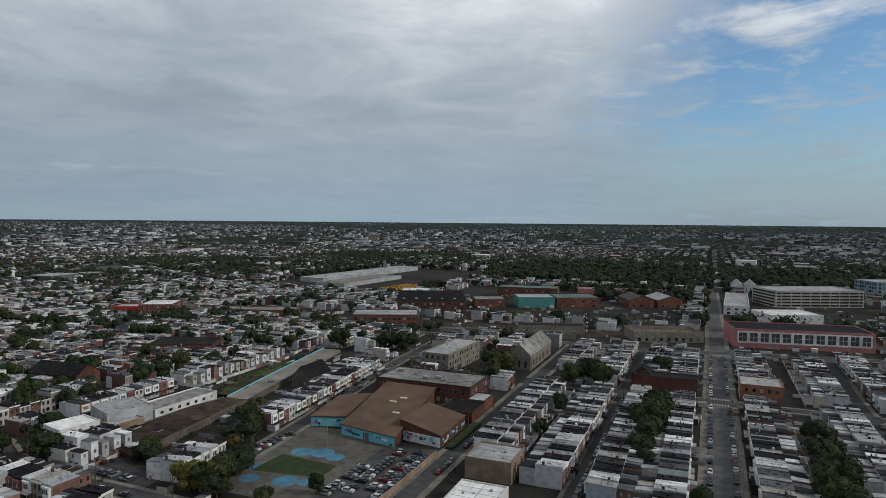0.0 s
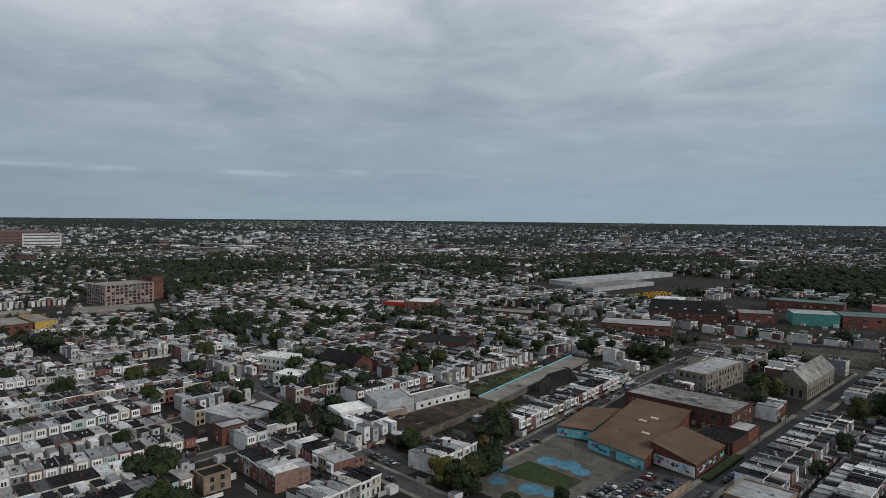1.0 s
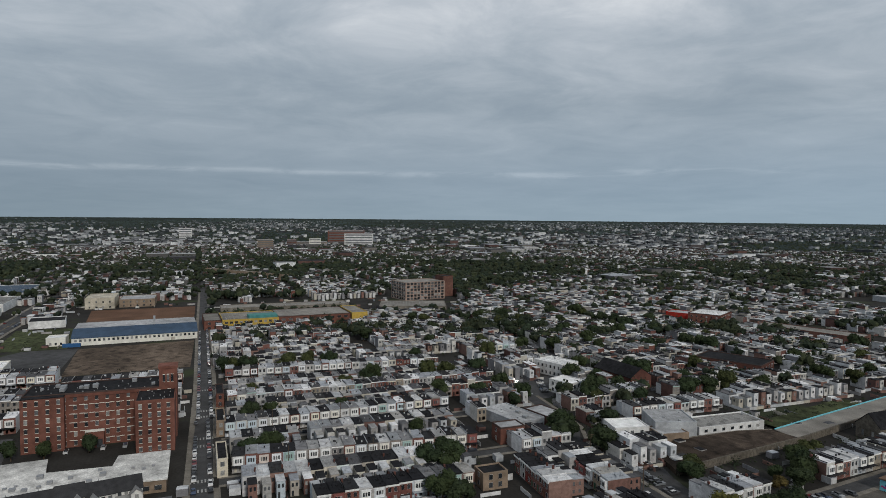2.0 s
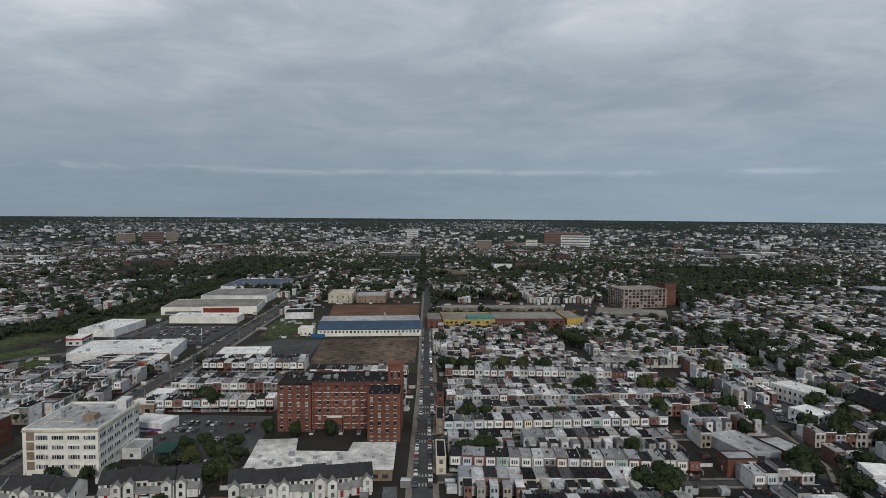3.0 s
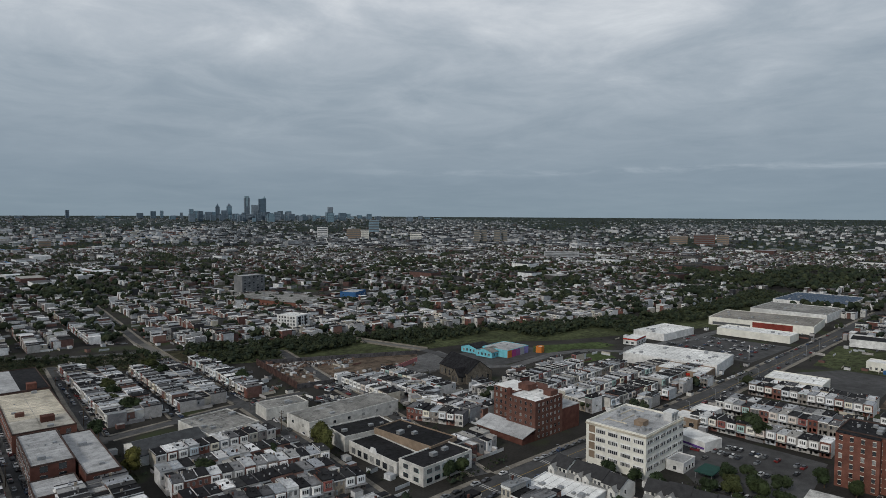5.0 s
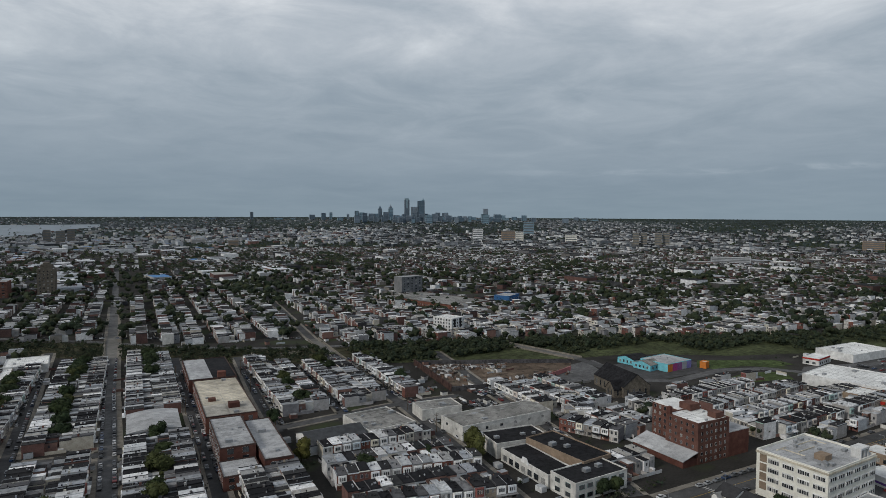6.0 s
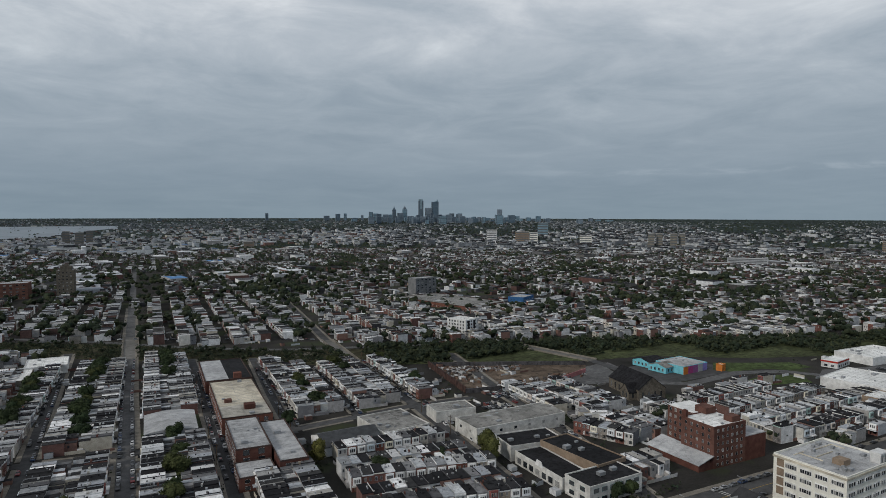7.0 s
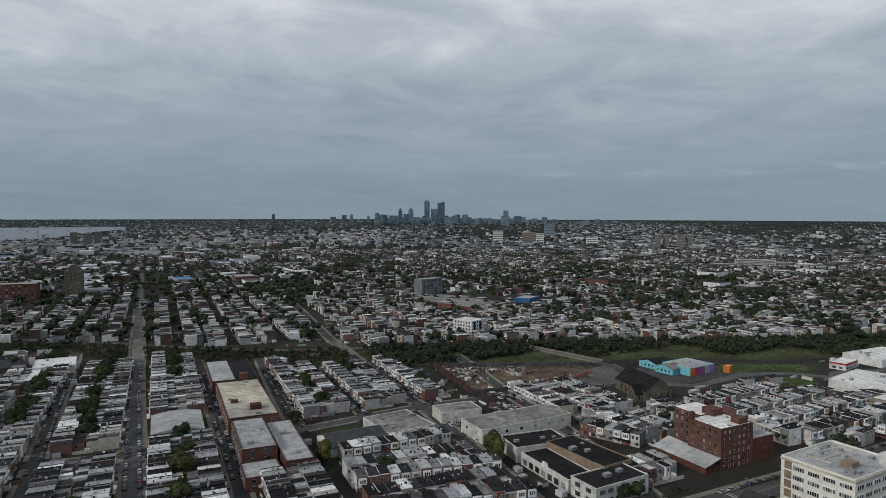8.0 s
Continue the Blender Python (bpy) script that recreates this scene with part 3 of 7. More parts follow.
def far_tree(x, y, h, z=0.0, flat=1.0):
    """Clumped crown of the far woods and gardens."""
    r = math.hypot(x, y)
    low = h < 5 and r < 800
    n = 2 if low else 4 if r < 600 else 3 if r < 1500 else 1
    V, F = (ICO_V, ICO_F) if r < 1350 and not low else (OCT_V, OCT_F)
    for _ in range(n):
        s = h * wood_rnd.uniform(0.2, 0.34) * (1.0 if n > 1 else 1.7)
        ox, oy = wood_rnd.uniform(-0.3, 0.3) * h, wood_rnd.uniform(-0.3, 0.3) * h
        oz = h * wood_rnd.uniform(0.4, 0.7) if n > 1 and not low else h * 0.25
        a = wood_rnd.uniform(0, 6.28)
        c, sn = math.cos(a), math.sin(a)
        vs = []
        for v in V:
            k = s * wood_rnd.uniform(0.6, 1.25)
            vs.append((x + ox + (c * v.x - sn * v.y) * k, y + oy + (sn * v.x + c * v.y) * k, z + max(oz + v.z * k * 0.9 * flat, 0)))
        WOOD.raw(vs, F, leaf_far)
    if r < 900:
        for _ in range(14 if low else 40 if r < 600 else 9):
            p = Vector((wood_rnd.gauss(0, 0.24), wood_rnd.gauss(0, 0.24), wood_rnd.uniform(0.12 if low else 0.3, 1.0))) * h
            s = h * wood_rnd.uniform(0.03, 0.07) * (1.5 if low else 1.0)
            q = Euler((wood_rnd.uniform(-1.2, 1.2), wood_rnd.uniform(-1.2, 1.2), wood_rnd.uniform(0, 6.3))).to_matrix()
            WOOD.raw([tuple(Vector((x, y, z)) + p + q @ Vector(o) * s) for o in ((-1, -0.7, 0.1), (1, -0.8, 0), (0.9, 0.8, 0.2), (-0.8, 0.9, 0))], [[0, 1, 2, 3]], leaf_far)


# ---------- row houses ----------
W = 4.8
NEAR = 256


def window_mesh(w, h, frame_mat=None, name="window"):
    """Framed sash window with sill, standing out from the wall towards -y; origin at the middle of its foot."""
    f = 0.1
    bm = boxes((-w / 2 - f, w / 2 + f, -0.1, 0.02, -f, h + f))
    front = min(bm.faces, key=lambda q: q.calc_center_median().y)
    bmesh.ops.inset_individual(bm, faces=[front], thickness=f)
    for v in front.verts:
        v.co.y += 0.07
    front.material_index = 1
    me = mesh(name, bm, frame_mat or trim_white)
    me.materials.append(glass)
    return me


WIN = window_mesh(0.95, 1.5)
WIN_SMALL = window_mesh(0.75, 1.15)


def bay_mesh():
    """Upper-floor bay with canted cheeks, panelled foot and cornice."""
    bm = bmesh.new()
    prism([(0.5, 0), (0.95, -0.75), (3.85, -0.75), (4.3, 0)], 3.1, 6.1, bm)
    prism([(0.35, 0), (0.85, -0.9), (3.95, -0.9), (4.45, 0)], 6.1, 6.4, bm)
    prism([(0.42, 0), (0.9, -0.82), (3.9, -0.82), (4.38, 0)], 3.0, 3.15, bm)
    return mesh("bay_window", bm, bay_paint)


def porch_mesh():
    bm = bmesh.new()
    prism([(0.0, -2.0), (4.8, -2.0), (4.8, 0), (0.0, 0)], 2.75, 2.95, bm)
    for x in (0.12, 4.55):
        box(bm, x, x + 0.15, -1.9, -1.75, 0.5, 2.75)
    box(bm, 0.05, 4.75, -2.0, 0, 0, 0.5)
    return mesh("porch", bm, porch_mat)


HOUSE_H = 6.7
BODY_BAY, BODY_BRICK = (mesh("wall", boxes((0.02, W - 0.02, 0, 9.4, 0, HOUSE_H)), wall_mix) for _ in range(2))
for body_mesh, front_mat in ((BODY_BAY, front_mix), (BODY_BRICK, brick_mix)):
    body_mesh.materials.append(front_mat)
    body_mesh.polygons[2].material_index = 1


def wing_mesh():
    """Rear wing with its windows, and the window of the main rear wall beside it."""
    bm = boxes((0.05, 3.1, 9.4, 15.0, 0, 5.7))
    walls = set(bm.faces)
    for y in (10.5, 12.9):
        for z in (0.9, 3.5):
            box(bm, 3.06, 3.15, y, y + 0.85, z, z + 1.3)
    for x in (0.5, 1.9):
        box(bm, x, x + 0.8, 14.96, 15.05, 3.5, 4.8)
    box(bm, 1.9, 2.7, 14.96, 15.05, 0.1, 2.1)
    box(bm, 3.5, 4.3, 9.36, 9.46, 3.8, 5.1)
    for f in bm.faces:
        f.material_index = 0 if f in walls else 1
    me = mesh("rear_wing", bm, wall_mix)
    me.materials.append(glass)
    return me


ELL = wing_mesh()


def roof_mesh(hatch):
    bm = hull([(0, -0.25, HOUSE_H), (W, -0.25, HOUSE_H), (0, 9.5, HOUSE_H), (W, 9.5, HOUSE_H), (0, -0.25, HOUSE_H + 0.5), (W, -0.25, HOUSE_H + 0.5), (0, 9.5, HOUSE_H + 0.12), (W, 9.5, HOUSE_H + 0.12)])
    box(bm, 0.0, 0.22, -0.2, 9.45, HOUSE_H, HOUSE_H + 0.62)
    if hatch:
        box(bm, 1.6 + hatch, 2.5 + hatch, 4.4, 5.4, HOUSE_H + 0.1, HOUSE_H + 0.75)
        box(bm, 3.9 - hatch, 4.05 - hatch, 7.2, 7.35, HOUSE_H, HOUSE_H + 1.1)
    # vents, pipes and a small cooling unit
    rr = random.Random(int(hatch * 100))
    for _ in range(7):
        x, y, s = rr.uniform(0.6, 4.2), rr.uniform(0.8, 8.8), rr.choice((0.08, 0.1, 0.18, 0.3))
        box(bm, x - s, x + s, y - s, y + s, HOUSE_H + 0.05, HOUSE_H + rr.uniform(0.6, 1.0))
    return mesh("roof", bm, roof_mix)


ROOFS = [roof_mesh(q) for q in (0, 0.4, 0.6, 0.85, 1.1, 1.3)]
ELL_ROOF = mesh("wing_roof", hull([(0, 9.4, 5.7), (3.2, 9.4, 5.7), (0, 15.15, 5.7), (3.2, 15.15, 5.7), (0, 9.4, 6.15), (3.2, 9.4, 6.15), (0, 15.15, 5.82), (3.2, 15.15, 5.82)]), roof_mix)
CORNICE = mesh("cornice", boxes((0, W, -0.42, 0.0, HOUSE_H - 0.35, HOUSE_H + 0.1), (0, W, -0.3, 0, HOUSE_H - 0.6, HOUSE_H - 0.35)), trim_white)
CHIMNEY = mesh("chimney", boxes((0.0, 0.55, 6.2, 7.0, HOUSE_H, HOUSE_H + 1.3), (-0.04, 0.59, 6.15, 7.05, HOUSE_H + 1.3, HOUSE_H + 1.42)), dark_brick)
BAY, PORCH = bay_mesh(), porch_mesh()
DOOR = mesh("door", boxes((-0.45, 0.45, -0.06, 0.02, 0.3, 2.35), (-0.55, 0.55, -0.1, 0.02, 2.35, 2.5)), door_mix)
HEAP = Heap()
house_rnd = random.Random(3)
LABELS = {"bay": "two-storey row house with white upper bay and flat roof", "brick": "two-storey red brick row house with flat roof"}


SEATS = {}


def free_plot(x, y):
    """Whether no other house stands on this spot yet; takes the spot."""
    cx, cy = int(x // 4), int(y // 4)
    for i in (-1, 0, 1):
        for j in (-1, 0, 1):
            for px, py in SEATS.get((cx + i, cy + j), ()):
                if (px - x) ** 2 + (py - y) ** 2 < 15:
                    return False
    SEATS.setdefault((cx, cy), []).append((x, y))
    return True


def near_house(m, style):
    mid = m @ Vector((W / 2, 4.7, 0))
    if not free_plot(mid.x, mid.y):
        return
    m = m @ Matrix.Diagonal((1, 1, house_rnd.uniform(0.985, 1.015), 1))
    e = thing("row_house", m, LABELS[style], "house", "row houses")
    part("wall", BODY_BAY if style == "bay" else BODY_BRICK, None, e)
    top = part("roof", house_rnd.choice(ROOFS), None, e)
    wing = part("rear_wing", ELL, None, e)
    part("wing_roof", ELL_ROOF, None, wing)
    if style == "bay":
        bay = part("bay_window", BAY, None, e)
        for x in (1.5, 2.4, 3.3):
            part("window", WIN_SMALL, None, bay, at=pose(x, -0.75, 4.2) @ Matrix.Diagonal((0.72, 1, 1.15, 1)))
        part("porch", PORCH, None, e)
        part("window", WIN, None, e, at=pose(3.2, 0, 0.95))
    else:
        part("cornice", CORNICE, None, e)
        for x in (1.3, 3.5):
            part("window", WIN, None, e, at=pose(x, 0, 4.1))
        part("window", WIN, None, e, at=pose(3.4, 0, 0.95))
    part("door", DOOR, None, e, at=pose(1.2, 0, 0))
    if house_rnd.random() < 0.45:
        part("chimney", CHIMNEY, None, top)


def heap_house(t, style, h, d=9.4, scale=1.0, windows=True):
    c, sn = t[0], t[1]
    if not free_plot(t[2] + c * W / 2 - sn * 4.7, t[3] + sn * W / 2 + c * 4.7):
        return
    wallm = front_mix_far if style == "bay" else brick_mix_far
    rr = house_rnd.random
    h *= house_rnd.uniform(0.985, 1.015)
    dull = t[3] < -540 and int(t[3] * 7) % 5 < 3
    HEAP.add(t, 0, W, 0, d, 0, h, town_wall if dull else wall_mix_far)
    HEAP.add(t, 0, W, -0.08, 0, 0, h, wallm)
    HEAP.add(t, 0, W, -0.25, d + 0.1, h, h + 0.3, roof_mix_far)
    wing = 4.0 + 2.0 * rr()
    HEAP.add(t, 0.1, 3.1, d, d + wing, 0, h * 0.85, wall_mix_far)
    HEAP.add(t, 0.1, 3.2, d + 0.1, d + wing + 0.1, h * 0.85, h * 0.85 + 0.25, roof_mix_far)
    far = math.hypot(t[2], t[3])
    if far > 640:
        # plain fronts on the far rows
        if style == "bay":
            HEAP.add(t, 0.6, 4.2, -0.75, 0, 3.1, 6.2, bay_paint_far)
            HEAP.add(t, 1.0, 3.8, -0.8, -0.7, 4.1, 5.5, glass_far)
        else:
            HEAP.add(t, 0, W, -0.35, 0, h - 0.5, h - 0.05, bay_paint_far)
            for x in (0.8, 3.0):
                HEAP.add(t, x, x + 1.0, -0.1, 0.02, 4.0, 5.6, glass_far)
        return
    if far < 620:
        HEAP.add(t, 0, 0.2, -0.2, d, h + 0.3, h + 0.62, roof_mix_far)
        HEAP.add(t, 4.6, 4.72, d, d + 9.0, 0, 1.7, wall_mix_far)
        HEAP.add(t, 0, W, d + 9.0, d + 9.12, 0, 1.6, wall_mix_far)
        for _ in range(2):
            u, v = 0.5 + 3.6 * rr(), 1 + 7 * rr()
            HEAP.add(t, u, u + 0.45, v, v + 0.45, h + 0.25, h + 0.6 + 0.5 * rr(), roof_mix_far)
        if rr() < 0.35:
            HEAP.add(t, 1.2, 2.2, 4.5, 5.4, h + 0.3, h + 0.9, roof_mix_far)
        if rr() < 0.3:
            HEAP.add(t, 0.0, 0.55, 6.0, 6.9, h, h + 1.5, brick_mix_far)
        if rr() < 0.3:
            HEAP.add(t, 3.3, 4.5, d + 5.5, d + 8.0, 0, 2.2, wall_mix_far)
    if windows:
        if style == "bay":
            HEAP.add(t, 0.6, 4.2, -0.75, 0, 3.1, 6.3, bay_paint_far)
            for x in (1.2, 2.1, 3.0):
                HEAP.add(t, x, x + 0.62, -0.8, -0.7, 4.1, 5.6, glass_far)
            HEAP.add(t, 0.05, 4.75, -2.0, 0, 2.75, 2.95, roof_mix_far)
        else:
            HEAP.add(t, 0, W, -0.35, 0, h - 0.5, h - 0.05, bay_paint_far)
            for x in (0.8, 3.0):
                HEAP.add(t, x - 0.1, x + 1.1, -0.08, 0, 3.9, 5.7, bay_paint_far)
                HEAP.add(t, x, x + 1.0, -0.1, 0.02, 4.0, 5.6, glass_far)
        HEAP.add(t, 2.6, 4.2, -0.08, 0.02, 0.9, 2.5, glass_far)
        HEAP.add(t, 0.9, 1.8, -0.08, 0.02, 0.3, 2.4, bay_paint_far)
        HEAP.add(t, 1.0, 2.0, (d + wing), (d + wing + 0.06), 3.2, 4.5, glass_far)
        HEAP.add(t, 3.1, 3.16, d + 1.2, d + 2.1, 3.0, 4.3, glass_far)
        HEAP.add(t, 3.5, 4.3, d, d + 0.06, 3.6, 5.0, glass_far)


bay_paint_far = mat("bay_paint_far", BAY_COLOURS, 0.6, 1.0, 6.0, 0.15, by="island", bump=0)


def row(xa, ya, xb, yb, style="bay", h=6.7, skip=0.03, mix=0.0):
    """A terrace from a to b; its fronts look to the right of that way."""
    length = math.hypot(xb - xa, yb - ya)
    n = max(1, round(length / W))
    turn = math.degrees(math.atan2(yb - ya, xb - xa))
    ux, uy = (xb - xa) / length, (yb - ya) / length
    for i in range(n):
        x, y = xa + ux * i * W, ya + uy * i * W
        if house_rnd.random() < skip:
            continue
        st = style
        if house_rnd.random() < mix:
            st = "brick" if style == "bay" else "bay"
        k = house_rnd.choice((0.94, 1.0, 1.0, 1.03, 1.08)) * h / HOUSE_H
        r = math.hypot(x, y)
        if r < NEAR:
            near_house(place(x, y, turn) @ Matrix.Diagonal((1, 1, k, 1)), st)
        else:
            heap_house(turned(x, y, turn), st, h * k * HOUSE_H / h)


# ---------- parked cars ----------
def car_meshes():
    bm = bmesh.new()
    side = [(-2.2, 0.35), (2.2, 0.35), (2.25, 0.62), (2.1, 0.82), (1.1, 0.95), (-1.85, 0.98), (-2.2, 0.85)]

    def extrude(profile, half, top_half):
        zs = [p[1] for p in profile]
        lo, hi = min(zs), max(zs)
        rows = []
        for s in (-1, 1):
            rows.append([bm.verts.new((x, s * (half + (top_half - half) * (z - lo) / (hi - lo)), z)) for x, z in profile])
        bm.faces.new(rows[0])
        bm.faces.new(rows[1][::-1])
        for i in range(len(profile)):
            j = (i + 1) % len(profile)
            bm.faces.new((rows[0][j], rows[0][i], rows[1][i], rows[1][j]))

    extrude(side, 0.9, 0.84)
    extrude([(-1.25, 1.38), (0.25, 1.38), (0.15, 1.47), (-1.1, 1.47)], 0.62, 0.58)
    bmesh.ops.recalc_face_normals(bm, faces=bm.faces)
    body = mesh("body", bm, car_paint)
    bm = bmesh.new()
    extrude([(-1.75, 0.96), (1.0, 0.94), (0.25, 1.39), (-1.25, 1.39)], 0.8, 0.62)
    bmesh.ops.recalc_face_normals(bm, faces=bm.faces)
    pane = mesh("cabin", bm, car_glass)
    bm = bmesh.new()
    bmesh.ops.create_cone(bm, cap_ends=True, segments=12, radius1=0.33, radius2=0.33, depth=0.22, matrix=pose(0, 0, 0.33, 90, 0, 0))
    wheel = mesh("wheel", bm, rubber)
    return body, pane, wheel


CAR_BODY, CAR_PANE, CAR_WHEEL = car_meshes()
car_rnd = random.Random(11)
CARS = Heap()
CAR_N = []


def car(x, y, turn, scale=1.0):
    turn += car_rnd.choice((0, 180)) + car_rnd.uniform(-2, 2)
    big = car_rnd.random() < 0.35
    sc = (1.06, 1.05, 1.2) if big else (1.0, 1.0, 1.0)
    r = math.hypot(x, y)
    if r < 430 and len(CAR_N) < 300:
        CAR_N.append(1)
        e = thing("car", place(x, y, turn, 0.05) @ Matrix.Diagonal((*sc, 1)), "parked sport utility car on the asphalt" if big else "parked saloon car on the asphalt", "car", "parked cars")
        part("body", CAR_BODY, None, e)
        part("cabin", CAR_PANE, None, e)
        if r < 236:
            for wx in (-1.35, 1.35):
                for wy in (-0.78, 0.78):
                    part("wheel", CAR_WHEEL, None, e, at=pose(wx, wy, 0))
    else:
        t = turned(x, y, turn, 0.05)
        CARS.add(t, -2.2, 2.2, -0.88, 0.88, 0.2, 0.95, car_paint_far)
        CARS.add(t, -1.6, 0.8, -0.78, 0.78, 0.95, 1.4, car_glass, taper=0.2)
        CARS.add(t, -1.3, 0.5, -0.58, 0.58, 1.4, 1.48, car_paint_far)


def park(xa, ya, xb, yb, fill=0.75, gap=5.8):
    length = math.hypot(xb - xa, yb - ya)
    turn = math.degrees(math.atan2(yb - ya, xb - xa))
    for i in range(int(length / gap)):
        if car_rnd.random() < fill:
            f = (i + 0.5 + car_rnd.uniform(-0.08, 0.08)) * gap / length
            car(xa + (xb - xa) * f, ya + (yb - ya) * f, turn)


def lot(xa, ya, xb, yb, fill=0.8, gap=2.8):
    """Cars side by side along a line."""
    length = math.hypot(xb - xa, yb - ya)
    turn = math.degrees(math.atan2(yb - ya, xb - xa)) + 90
    for i in range(int(length / gap)):
        if car_rnd.random() < fill:
            f = (i + 0.5) * gap / length
            car(xa + (xb - xa) * f, ya + (yb - ya) * f, turn)


# ---------- larger buildings ----------
WINDOW_CACHE = {}


def big_window(w, h, frame_mat):
    key = (w, h, frame_mat.name)
    if key not in WINDOW_CACHE:
        me = window_mesh(w, h, frame_mat)
        if frame_mat == cream_wall:
            # stone lintel and sill
            bm = bmesh.new()
            bm.from_mesh(me)
            box(bm, -w / 2 - 0.15, w / 2 + 0.15, -0.14, 0.02, h + 0.06, h + 0.3)
            box(bm, -w / 2 - 0.15, w / 2 + 0.15, -0.18, 0.02, -0.2, -0.08)
            bm.to_mesh(me)
            bm.free()
        WINDOW_CACHE[key] = me
    return WINDOW_CACHE[key]


def block(name, x0, x1, y0, y1, h, wallm, roofm, label, category="building", turn=0.0, z0=0.0, storeys=0, ww=1.3, wh=1.7, pitch=3.2, sides="esnw", frame=None, parapet=0.6, first=1.0, group="", margin=1.2, boxes_on=0):
    """A flat-roofed building over a plan box, turned about its middle, with walls, roof, coping and rows of windows."""
    cx, cy, a, b = (x0 + x1) / 2, (y0 + y1) / 2, (x1 - x0) / 2, (y1 - y0) / 2
    e = thing(name, place(cx, cy, turn, z0), label, category, group)
    claim(x0 - 2, x1 + 2, y0 - 2, y1 + 2)
    part("wall", boxes((-a, a, -b, b, 0, h)), wallm, e)
    part("roof", boxes((-a + 0.35, a - 0.35, -b + 0.35, b - 0.35, h + 0.004, h + 0.12)), roofm, e)
    if parapet:
        p, t = parapet, 0.4
        part("parapet", boxes((-a - 0.05, a + 0.05, -b - 0.05, -b + t, h, h + p), (-a - 0.05, a + 0.05, b - t, b + 0.05, h, h + p), (-a - 0.05, -a + t, -b + t, b - t, h, h + p), (a - t, a + 0.05, -b + t, b - t, h, h + p)), brick_coping if wallm in (red_brick, dark_brick) else wallm, e)
    if storeys:
        me = big_window(ww, wh, frame or trim_white)
        sh = h / storeys
        for sd, half, depth, rot in (("s", a, b, 0), ("n", a, b, 180), ("e", b, a, 90), ("w", b, a, 270)):
            if sd not in sides:
                continue
            n = max(1, int((2 * half - 2 * margin) / pitch))
            for i in range(n):
                u = (i - (n - 1) / 2) * (2 * half - 2 * margin) / n
                for s in range(storeys):
                    part("window", me, None, e, at=pose(0, 0, 0, 0, 0, rot) @ pose(u, -depth, s * sh + first))
    rr = random.Random(int(abs(x0 * 7 + y0 * 3)))
    if a > 7 and b > 7 and h > 3 and parapet and roofm != roof_black:
        # lapped roofing sheets
        bm = bmesh.new()
        k, u = int(2 * b / 3.4), rr.uniform(-0.3, 0.3)
        for i in range(1, k):
            v = -b + 0.5 + i * (2 * b - 1) / k
            box(bm, -a + 0.4, a - 0.4, v - 0.07, v + 0.07, h + 0.1, h + 0.17)
        box(bm, u * a - 0.08, u * a + 0.08, -b + 0.4, b - 0.4, h + 0.1, h + 0.18)
        part("roof_seams", bm, roof_seam_mat, e, "lapped seams of the roofing")
        for _ in range(3):
            x, y, s = rr.uniform(-a + 2, a - 2), rr.uniform(-b + 2, b - 2), rr.uniform(0.2, 0.5)
            part("roof_vent", boxes((x - s, x + s, y - s, y + s, h + 0.1, h + 0.4 + s)), steel, e)
    for _ in range(boxes_on):
        x, y, s = rr.uniform(-a + 3, a - 3), rr.uniform(-b + 3, b - 3), rr.uniform(0.8, 1.8)
        part("roof_unit", boxes((x - s, x + s, y - s * 0.7, y + s * 0.7, h + 0.12, h + 0.12 + s * 0.9)), steel, e, "grey rooftop ventilation unit")
    return e


def gable(name, x0, x1, y0, y1, eave, ridge, wallm, roofm, label, category="building", turn=0.0, along="y", storeys=1, pitch=3.5, ww=1.0, wh=2.2, first=1.5):
    """A building with a pitched roof; along: the way of its ridge."""
    cx, cy, a, b = (x0 + x1) / 2, (y0 + y1) / 2, (x1 - x0) / 2, (y1 - y0) / 2
    if along == "x":
        a, b, turn = b, a, turn + 90
    e = thing(name, place(cx, cy, turn), label, category)
    claim(x0 - 2, x1 + 2, y0 - 2, y1 + 2)
    part("wall", hull([(sx * a, sy * b, z) for sx in (-1, 1) for sy in (-1, 1) for z in (0, eave)] + [(0, sy * b, ridge) for sy in (-1, 1)]), wallm, e)
    sl = (ridge - eave) / a
    for s in (-1, 1):
        o = a + 0.4
        part("roof_slope", hull([(0, y, ridge + 0.05 + q) for y in (-b - 0.3, b + 0.3) for q in (0, 0.25)] + [(s * o, y, ridge - sl * o + 0.05 + q) for y in (-b - 0.3, b + 0.3) for q in (0, 0.25)]), roofm, e)
    me = big_window(ww, wh, stone_wall if wallm in (stone_wall, stone_dark) else trim_white)
    for half, depth, rot, sd in ((b, a, 90, "e"), (b, a, 270, "w"), (a, b, 0, "s"), (a, b, 180, "n")):
        n = max(1, int((2 * half - 2) / pitch))
        for i in range(n):
            for st in range(storeys):
                part("window", me, None, e, at=pose(0, 0, 0, 0, 0, rot) @ pose((i - (n - 1) / 2) * (2 * half - 2) / n, -depth, first + st * 3.4))
    return e

# ---------- streets ----------
CLAIMS = []


def claim(x0, x1, y0, y1):
    CLAIMS.append((min(x0, x1), max(x0, x1), min(y0, y1), max(y0, y1)))


def south(x, y):
    """Plan x of a southern street that stands at x where y is -300; these streets lean a little."""
    return x + 0.1 * (y + 300), y


